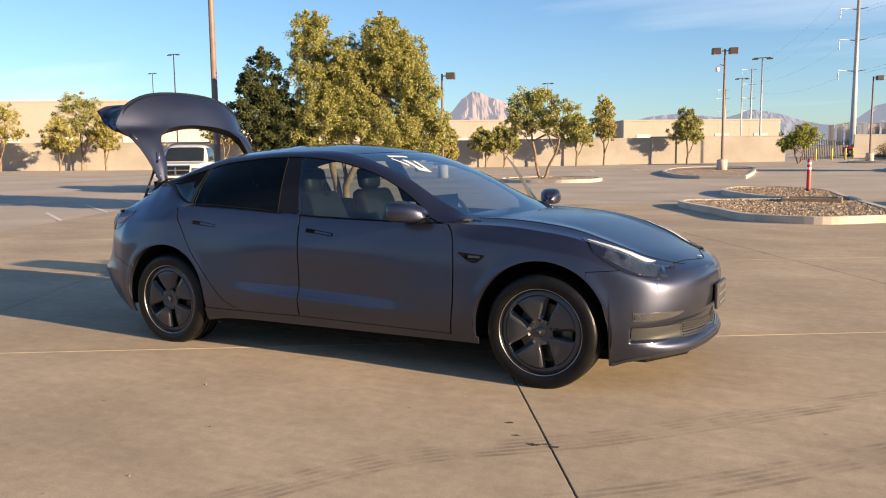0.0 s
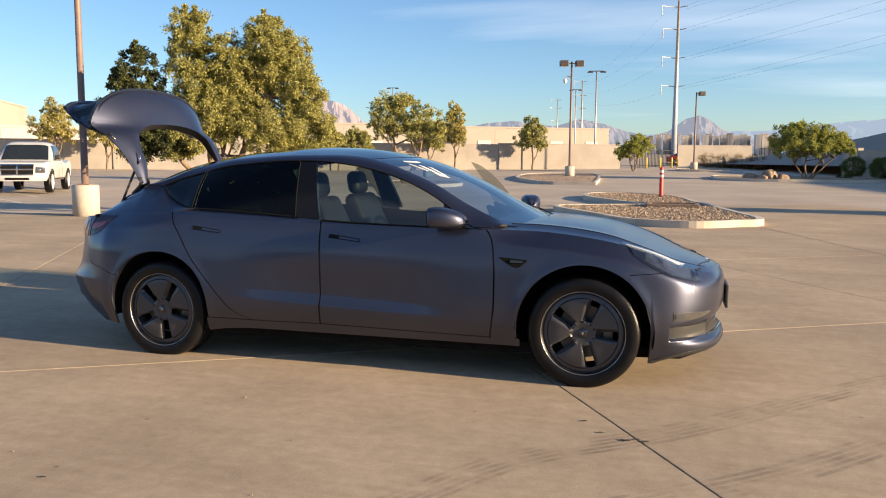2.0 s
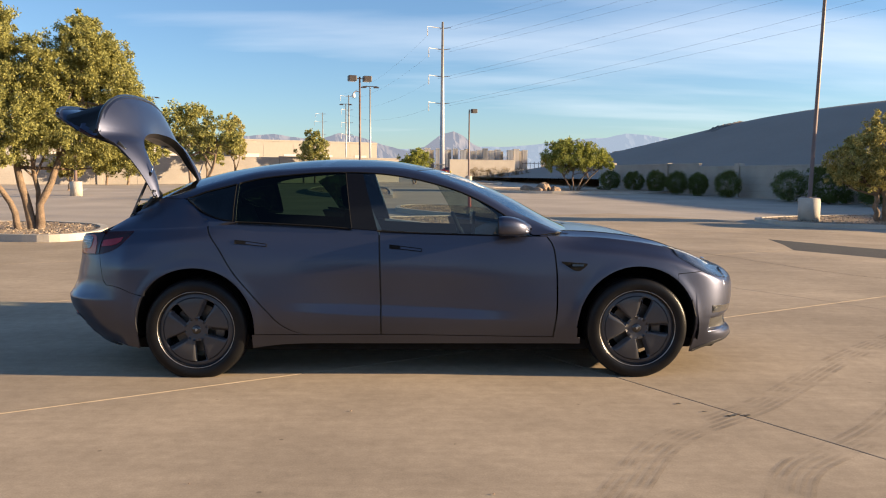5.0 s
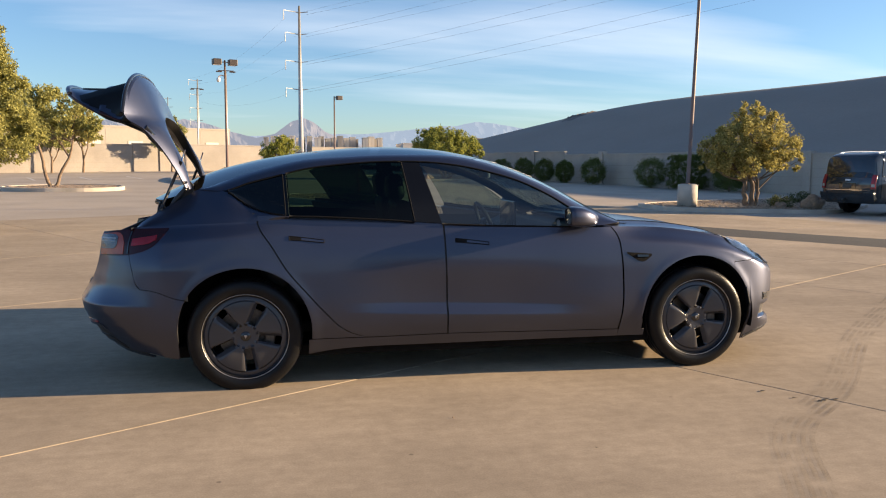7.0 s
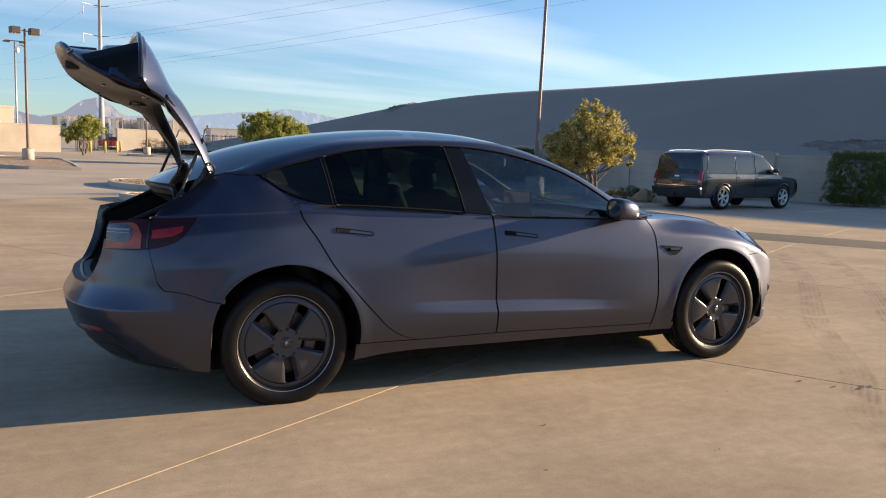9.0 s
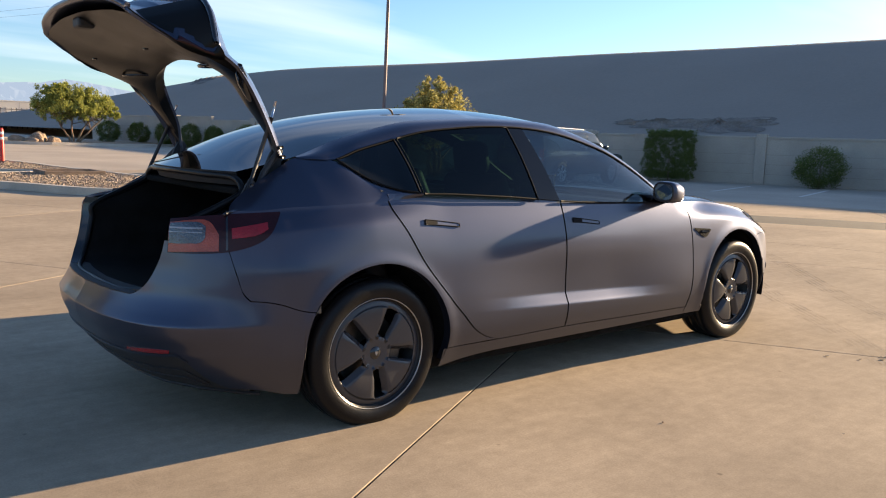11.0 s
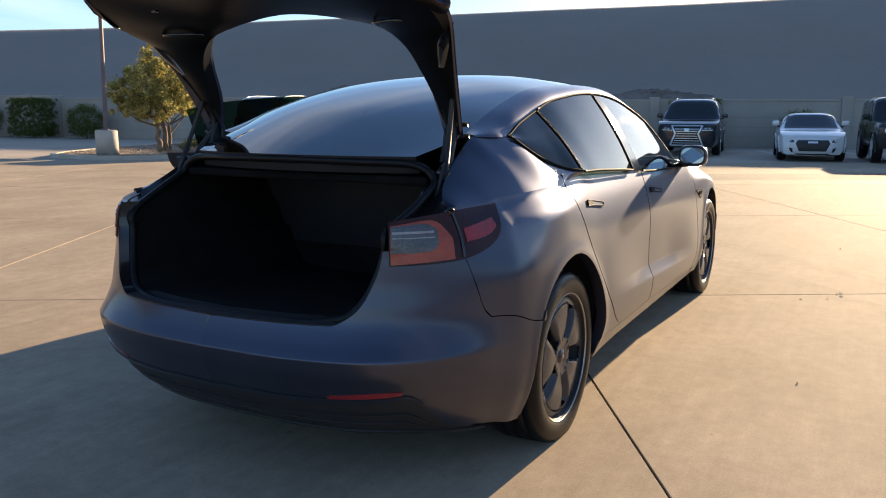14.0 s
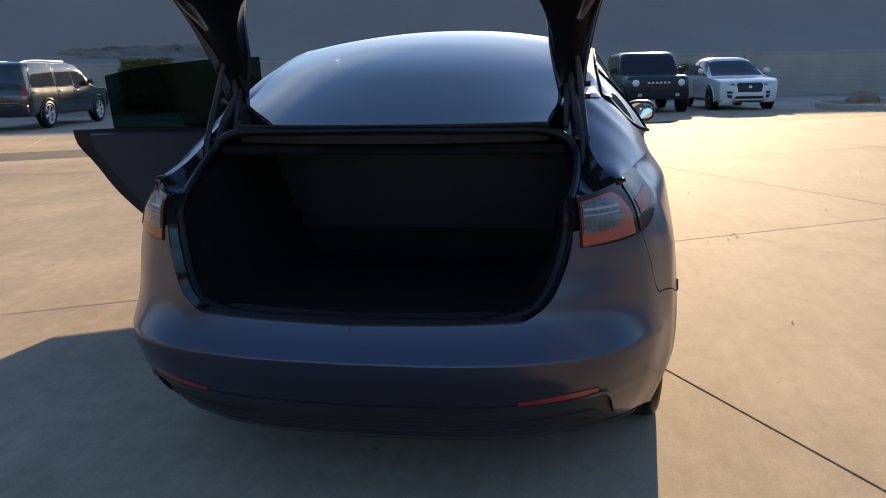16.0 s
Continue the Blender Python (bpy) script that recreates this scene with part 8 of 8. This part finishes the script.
def boxy_face(v, body, paint):
    g = spread(v, "grille", body, True, 0.80, 0.82, 1.02, "black_plastic", "dark full-width grille band")
    for i in range(6):
        y = -0.30 + i * 0.12
        part("grille_mark", body.spot(True, [(y - 0.035, 0.90), (y + 0.035, 0.90), (y + 0.035, 0.945), (y - 0.035, 0.945)], 0.022, 3, 3), "lamp_silver", g, "plain pale mark")
    for s in (1, -1):
        c = [float(k) for k in body.end(True, np.array(0.68 * s), np.array(0.92), 0.02)]
        l_ = part("headlight", lathe([(0.0, 0.02), (0.07, 0.016), (0.085, 0.004), (0.10, 0.012), (0.105, -0.03)], 24, "x"), "lamp_silver", v, "round clear headlight", smooth=True)
        l_.matrix_basis = pose(*c)
    b = thicken(part("front_bumper", body.spot(True, [(-0.92, 0.46), (0.92, 0.46), (0.90, 0.66), (-0.90, 0.66)], 0.10, 24, 6), "black_plastic", v, "square black bumper", smooth=True), 0.14)
    both(v, "fog_light", body, True, [(0.50, 0.52), (0.62, 0.52), (0.62, 0.60), (0.50, 0.60)], "lamp_silver", off=0.115, parent=b)


def truck_face(v, body, paint):
    g = spread(v, "grille", body, True, 0.52, 0.70, 1.05, "carpet", "dark grille in a chrome cross frame", top_w=0.56)
    spread(v, "grille_frame", body, True, 0.56, 1.03, 1.08, "chrome", off=0.035, parent=g)
    spread(v, "grille_frame", body, True, 0.54, 0.86, 0.91, "chrome", off=0.035, parent=g)
    spread(v, "grille_frame", body, True, 0.52, 0.68, 0.72, "chrome", off=0.035, parent=g)
    part("grille_frame", body.spot(True, [(-0.03, 0.70), (0.03, 0.70), (0.03, 1.05), (-0.03, 1.05)], 0.036, 3, 6), "chrome", g)
    lamps(v, body, [(0.60, 0.76), (0.92, 0.76), (0.92, 0.96), (0.62, 0.98)], ((0.74, 0.88, 0.06),))
    b = thicken(part("front_bumper", body.spot(True, [(-0.94, 0.46), (0.94, 0.46), (0.95, 0.66), (-0.95, 0.66)], 0.10, 24, 6), "lamp_silver", v, "bright chrome bumper", smooth=True), 0.12)
    spread(v, "bumper_gap", body, True, 0.40, 0.50, 0.58, "carpet", off=0.115, parent=b)


def plain_face(v, body, paint):
    spread(v, "grille", body, True, 0.36, 0.40, 0.52, "black_plastic", "dark grille")
    lamps(v, body, [(0.46, 0.58), (0.76, 0.58), (0.78, 0.68), (0.48, 0.66)], ((0.60, 0.62, 0.03),))


def estate_tail(v, body, paint):
    w_ = spread(v, "rear_window", body, False, 0.83, 1.14, 1.76, "dark_pane", "large dark tailgate window", off=0.010, top_w=0.72)
    part("rear_wiper", tube([body.end(False, np.array(0.0), np.array(1.16), 0.02), body.end(False, np.array(0.45), np.array(1.22), 0.02)], 0.008, 6), "black_plastic", w_)
    for l_ in both(v, "tail_light", body, False, [(0.835, 0.80), (0.985, 0.80), (0.965, 1.22), (0.825, 1.22)], "red_lens", "tall red rear light", off=0.02):
        s = 1 if np.mean([q.co.y for q in l_.data.vertices]) > 0 else -1
        q = [(0.85, 0.86), (0.96, 0.86), (0.955, 0.94), (0.85, 0.94)]
        q = q if s > 0 else [(-q[k][0], q[k][1]) for k in (1, 0, 3, 2)]
        part("reversing_lens", body.spot(False, q, 0.026, 4, 3), "clear_lens", l_)
    spread(v, "plate_recess", body, False, 0.30, 0.78, 0.98, "black_gloss", "dark plate recess", off=0.008)
    spread(v, "rear_plate", body, False, 0.16, 0.82, 0.95, "grey_plate", "plain plate with dark bar", off=0.016)
    spread(v, "badge", body, False, 0.09, 1.035, 1.085, "lamp_silver", "plain silver badge", off=0.016)
    spread(v, "tailgate_trim", body, False, 0.82, 0.755, 0.768, "chrome", "thin chrome strip", off=0.012)
    b = thicken(part("rear_bumper", body.spot(False, [(-0.97, 0.44), (0.97, 0.44), (0.985, 0.70), (-0.985, 0.70)], 0.10, 24, 6), paint, v, "dark painted rear bumper", smooth=True), 0.14)
    spread(v, "bumper_step", body, False, 0.62, 0.66, 0.705, "black_plastic", off=0.115, parent=b)
    part("tow_bar", box(0.14, 0.07, 0.07, (body.x0 - 0.10, 0, 0.43), 0.01), "black_plastic", b)


def plain_tail(z, w):
    def build(v, body, paint):
        both(v, "tail_light", body, False, [(w - 0.22, z - 0.08), (w, z - 0.08), (w - 0.02, z + 0.08), (w - 0.22, z + 0.08)], "red_lens", "red rear light")
    return build


# slate estate, its tail to the car
vehicle("suv", "slate grey full-size estate car parked in shade", (18.36, 16.05), 9,
        Body(2.0, 0.36, [(-2.80, 1.66), (-2.66, 1.78), (-2.5, 1.86), (-2.2, 1.89), (-0.5, 1.90), (0.45, 1.87), (0.70, 1.80), (1.10, 1.46), (1.42, 1.17), (1.55, 1.13), (2.2, 1.08), (2.55, 1.0), (2.75, 0.92)], 1.10,
             [(0.40, 2.66), (0.50, 2.74), (0.70, 2.76), (0.90, 2.72), (1.0, 2.62)], [(0.40, -2.70), (0.60, -2.76), (0.90, -2.78), (1.12, -2.74), (1.50, -2.58), (1.80, -2.44)], lean=0.17, bow=0.20, square=9.0, tail_bow=0.05),
        "slate_paint", [(0.08, 1.18, 0.08, 0.64), (-0.97, 0.0, -0.97, 0.0), (-2.48, -1.06, -2.34, -1.06)], (-1.65, 1.65), 0.40, plain_face, screen=(0.74, 1.40), rack=True, trim="body", rear_face=estate_tail, glass_z=(1.17, 1.78), chrome=True)
# dark grey luxury off-roader, facing the car
vehicle("suv", "dark grey luxury off-roader with a large grille, parked facing out", (24.8, 3.9), 187,
        Body(1.98, 0.30, [(-2.5, 1.10), (-2.42, 1.30), (-2.2, 1.72), (-1.9, 1.84), (-1.0, 1.88), (0.1, 1.86), (0.40, 1.79), (0.80, 1.46), (1.12, 1.19), (1.3, 1.15), (2.0, 1.12), (2.35, 1.03), (2.5, 0.98)], 1.10,
             [(0.28, 2.36), (0.36, 2.44), (0.50, 2.50), (0.80, 2.50), (0.95, 2.46), (1.03, 2.36)], [(0.40, -2.44), (0.80, -2.50), (1.10, -2.46)], lean=0.20, bow=0.32, square=5.5),
        "black_paint", [(-0.2, 0.85, -0.2, 0.42), (-1.2, -0.28, -1.2, -0.28), (-2.1, -1.3, -1.95, -1.3)], (-1.45, 1.40), 0.40, spindle_face, screen=(0.44, 1.10), rack=True, trim="body", glass_z=(1.17, 1.73))
# white convertible, facing the car
vehicle("convertible_car", "white two-door convertible with dark grille, parked facing out", (23.3, 0.08), 188,
        Body(1.79, 0.20, [(-2.2, 0.86), (-1.9, 0.95), (-1.5, 1.0), (-0.95, 1.28), (-0.55, 1.38), (-0.1, 1.39), (0.12, 1.35), (0.55, 1.13), (0.95, 0.93), (1.1, 0.90), (1.6, 0.85), (2.0, 0.76), (2.2, 0.70)], 0.90,
             [(0.19, 2.08), (0.26, 2.16), (0.45, 2.20), (0.60, 2.17), (0.72, 2.06)], [(0.30, -2.12), (0.60, -2.20), (0.86, -2.14)], lean=0.30, bow=0.44, square=4.2),
        "white_paint", [(-0.85, 0.72, -0.60, 0.10)], (-1.25, 1.35), 0.33, roadster_face, screen=(0.16, 0.92), trim="body", rear_face=plain_tail(0.70, 0.80), glass_z=(0.95, 1.31))
# boxy dark off-roader, facing the car
vehicle("off_roader", "boxy dark green off-roader with round lamps, parked facing out", (22.9, -2.5), 188,
        Body(1.95, 0.42, [(-2.05, 1.70), (-1.95, 1.80), (-1.7, 1.84), (0.0, 1.85), (0.20, 1.82), (0.32, 1.74), (0.55, 1.42), (0.72, 1.18), (0.85, 1.14), (1.7, 1.13), (1.95, 1.10), (2.05, 1.06)], 1.10,
             [(0.44, 1.94), (0.60, 2.0), (0.90, 2.04), (1.04, 2.02), (1.10, 1.94)], [(0.44, -2.0), (0.90, -2.05), (1.70, -1.98)], lean=0.10, bow=0.10, square=8.0, tail_bow=0.03),
        "green_paint", [(-0.35, 0.54, -0.35, 0.22), (-1.15, -0.43, -1.15, -0.43), (-1.88, -1.23, -1.86, -1.23)], (-1.35, 1.35), 0.41, boxy_face, screen=(0.33, 0.71, 0.90), glass_z=(1.17, 1.74))
# white crossover, facing the car
vehicle("suv", "white crossover with a wide dark grille, parked facing out", (24.1, -5.25), 188,
        Body(1.94, 0.27, [(-2.35, 1.02), (-2.2, 1.12), (-1.9, 1.34), (-1.5, 1.53), (-1.0, 1.63), (-0.4, 1.65), (0.0, 1.62), (0.25, 1.53), (0.70, 1.27), (1.08, 1.07), (1.25, 1.03), (1.8, 0.99), (2.15, 0.92), (2.38, 0.86)], 1.02,
             [(0.26, 2.24), (0.34, 2.33), (0.50, 2.38), (0.70, 2.38), (0.82, 2.33), (0.92, 2.20)], [(0.36, -2.28), (0.80, -2.36), (1.02, -2.28)], lean=0.26, bow=0.50, square=4.6),
        "white_paint", [(-0.35, 0.86, -0.35, 0.18), (-1.30, -0.43, -1.25, -0.43), (-1.82, -1.38, -1.55, -1.33)], (-1.43, 1.44), 0.38, crossover_face, screen=(0.24, 1.06), trim="body", rear_face=plain_tail(0.90, 0.86), glass_z=(1.08, 1.53), rim="cover")
# white pick-up across the lot
vehicle("pickup_truck", "white pick-up truck with chrome grille and bumper, parked facing out", (-22.5, 20.6), -58,
        Body(2.0, 0.46, [(-2.8, 1.24), (-0.72, 1.25), (-0.66, 1.30), (-0.60, 1.78), (-0.48, 1.88), (0.0, 1.94), (0.50, 1.92), (0.70, 1.84), (1.05, 1.50), (1.34, 1.23), (1.45, 1.20), (2.2, 1.18), (2.5, 1.13), (2.70, 1.06)], 1.14,
             [(0.48, 2.62), (0.60, 2.68), (0.80, 2.70), (1.0, 2.68), (1.10, 2.58)], [(0.55, -2.78), (0.90, -2.80), (1.20, -2.78)], lean=0.17, bow=0.16, square=6.0, tail_bow=0.03),
        "silver_paint", [(-0.45, 1.08, -0.45, 0.62)], (-1.75, 1.75), 0.42, truck_face, screen=(0.73, 1.32), glass_z=(1.22, 1.79))
for label, at, turn, paint in (("small red car beyond the gate", (3.5, 108.0), 0, "red_paint"), ("dark car seen low beyond the wall", (-41.0, 71.0), 5, "black_paint")):
    vehicle("sedan", label, at, turn,
            Body(1.8, 0.24, [(-2.25, 0.90), (-1.9, 0.98), (-1.55, 1.04), (-1.0, 1.34), (-0.6, 1.43), (0.0, 1.45), (0.25, 1.40), (0.70, 1.16), (1.08, 0.95), (1.2, 0.92), (1.8, 0.84), (2.1, 0.76), (2.25, 0.70)], 0.92,
                 [(0.24, 2.12), (0.35, 2.20), (0.55, 2.22), (0.72, 2.08)], [(0.30, -2.18), (0.60, -2.25), (0.88, -2.18)], lean=0.28, bow=0.28, square=4.5),
            paint, [(-1.1, 0.85, -0.85, 0.22)], (-1.3, 1.35), 0.33, plain_face, screen=(0.28, 1.05), back=(-1.52, -0.98), trim="body", rear_face=plain_tail(0.75, 0.78), glass_z=(0.98, 1.37))


# ---- paint lines, prints and slabs ----
def stripe(a, b, w, label):
    a, b = np.array(a, float), np.array(b, float)
    d = (b - a) / np.linalg.norm(b - a)
    n_ = np.array([-d[1], d[0]]) * w / 2
    pts = [(*(p + q), float(rise(*p)) + 0.004 - (0.014 if not on_slabs(p) else 0.0)) for p, q in ((a, n_), (b, n_), (b, -n_), (a, -n_))]
    return tagged(part("parking_line", (pts, [[0, 3, 2, 1]]), "line_paint"), label, "road marking", group="parking lines", kind="structure")


def on_slabs(p):
    return -6.3 < p[0] * gu[0] + p[1] * gu[1] < 19.1 and -17.5 < p[0] * gv[0] + p[1] * gv[1] < 16.5


for k in range(-4, 7):
    stripe(lot(22.6, k * 2.75 - 9.0), lot(28.0, k * 2.75 - 9.0), 0.11, "worn white parking line")
for k in range(9):
    a = np.array((-9.6 - 0.9 * k * 2.2, 3.3 + 1.3 * k * 2.2))
    stripe(a, a + np.array((-3.9, 2.4)) * 1.3, 0.11, "worn white parking line")
for k in range(10):
    stripe((-30 + k * 2.9, 40.0 + k * 1.2), (-32 + k * 2.9, 45.5 + k * 1.2), 0.12, "worn white parking line")

marks = thing("tyre_marks", "faint ribbed tyre tracks across the concrete", "tyre mark", kind="stuff")
mk = curve([(0, 0.10, -4.2), (1, 0.85, -2.86), (2, 1.29, -2.13), (3, 2.04, -1.48), (4, 3.28, -0.15), (5, 5.2, 1.6), (6, 7.6, 4.2)])
for off in (0.0, 0.62):
    for rib in range(5):
        t = np.linspace(0, 6, 60)
        p = mk(t)
        d = np.gradient(p, axis=0)
        d /= np.linalg.norm(d, axis=1)[:, None]
        nn = np.stack([-d[:, 1], d[:, 0]], 1)
        c = p - nn * (off + (rib - 2) * 0.042)
        band = np.stack([np.c_[c - nn * 0.013, np.full(60, 0.004)], np.c_[c + nn * 0.013, np.full(60, 0.004)]], 1)
        part("tread_rib", sheet(band), "tyre_print", marks)
rng = np.random.RandomState(5)
crack = curve([(0, 3.4, 14.0), (1, 4.1, 11.05), (2, 5.0, 7.4), (3, 5.75, 4.9), (4, 6.38, 3.8), (5, 6.88, 2.16), (6, 7.7, -0.8)])(np.linspace(0, 6, 70))
crack[:, 0] += rng.normal(size=70) * 0.012
gash = np.stack([np.c_[crack - np.array([0.007, 0.0]), np.full(70, 0.0035)], np.c_[crack + np.array([0.007, 0.0]), np.full(70, 0.0035)]], 1)
tagged(part("crack", sheet(gash), "joint"), "thin dark crack wandering across the concrete", "crack", kind="stuff")
spots = thing("oil_spots", "small dark oil drips on the concrete", "stain", kind="stuff")
for (x, y, r) in ((1.83, -1.73, 0.015), (1.79, -1.71, 0.012), (1.74, -1.74, 0.018), (1.62, -1.66, 0.012), (1.52, -1.50, 0.012), (-0.6, -2.9, 0.01), (-2.3, -2.4, 0.012), (0.5, -3.2, 0.008), (0.2, -2.2, 0.006), (-1.2, -3.3, 0.01)):
    th = np.linspace(0, 2 * np.pi, 14, endpoint=False)
    rr = r * (1 + 0.35 * rng.normal(size=14).clip(-1, 1))
    part("drip", ([(x + q * 1.3 * math.cos(t), y + q * 0.7 * math.sin(t), 0.0045) for q, t in zip(rr, th)], [list(range(14))]), "joint", spots)
for i in range(36):
    x, y = rng.uniform(-5, 6), rng.uniform(-5.5, -1.2)
    r = rng.uniform(0.003, 0.009)
    th = np.linspace(0, 2 * np.pi, 6, endpoint=False)
    part("pebble", ([(x + r * math.cos(t), y + r * math.sin(t), 0.003) for t in th] + [(x, y, 0.003 + r)], [[k, (k + 1) % 6, 6] for k in range(6)]), "rock", spots)

for i in range(-2, 4):
    for j in range(-4, 4):
        cu, cv = 0.68 + (i + 0.5) * SLAB_U, -0.28 + (j + 0.5) * SLAB_V
        c = gu * cu + gv * cv
        slab_bm = box(SLAB_U - 0.010, SLAB_V - 0.010, 0.06, (0, 0, -0.06), 0.002, 1)
        for q in slab_bm.verts:
            w_ = c + gu * q.co.x + gv * q.co.y
            q.co.z += float(rise(*w_))
        part("slab", slab_bm, "concrete", apron).matrix_basis = pose(float(c[0]), float(c[1]), 0, 0, 0, GRID)
U_, V_ = np.meshgrid(np.linspace(-7.8, 17.7, 13), np.linspace(-17.0, 16.5, 9), indexing="ij")
bed_x, bed_y = gu[0] * U_ + gv[0] * V_, gu[1] * U_ + gv[1] * V_
part("joint_bed", sheet(np.stack([bed_x, bed_y, rise(bed_x, bed_y) - 0.007], -1)), "joint", apron)
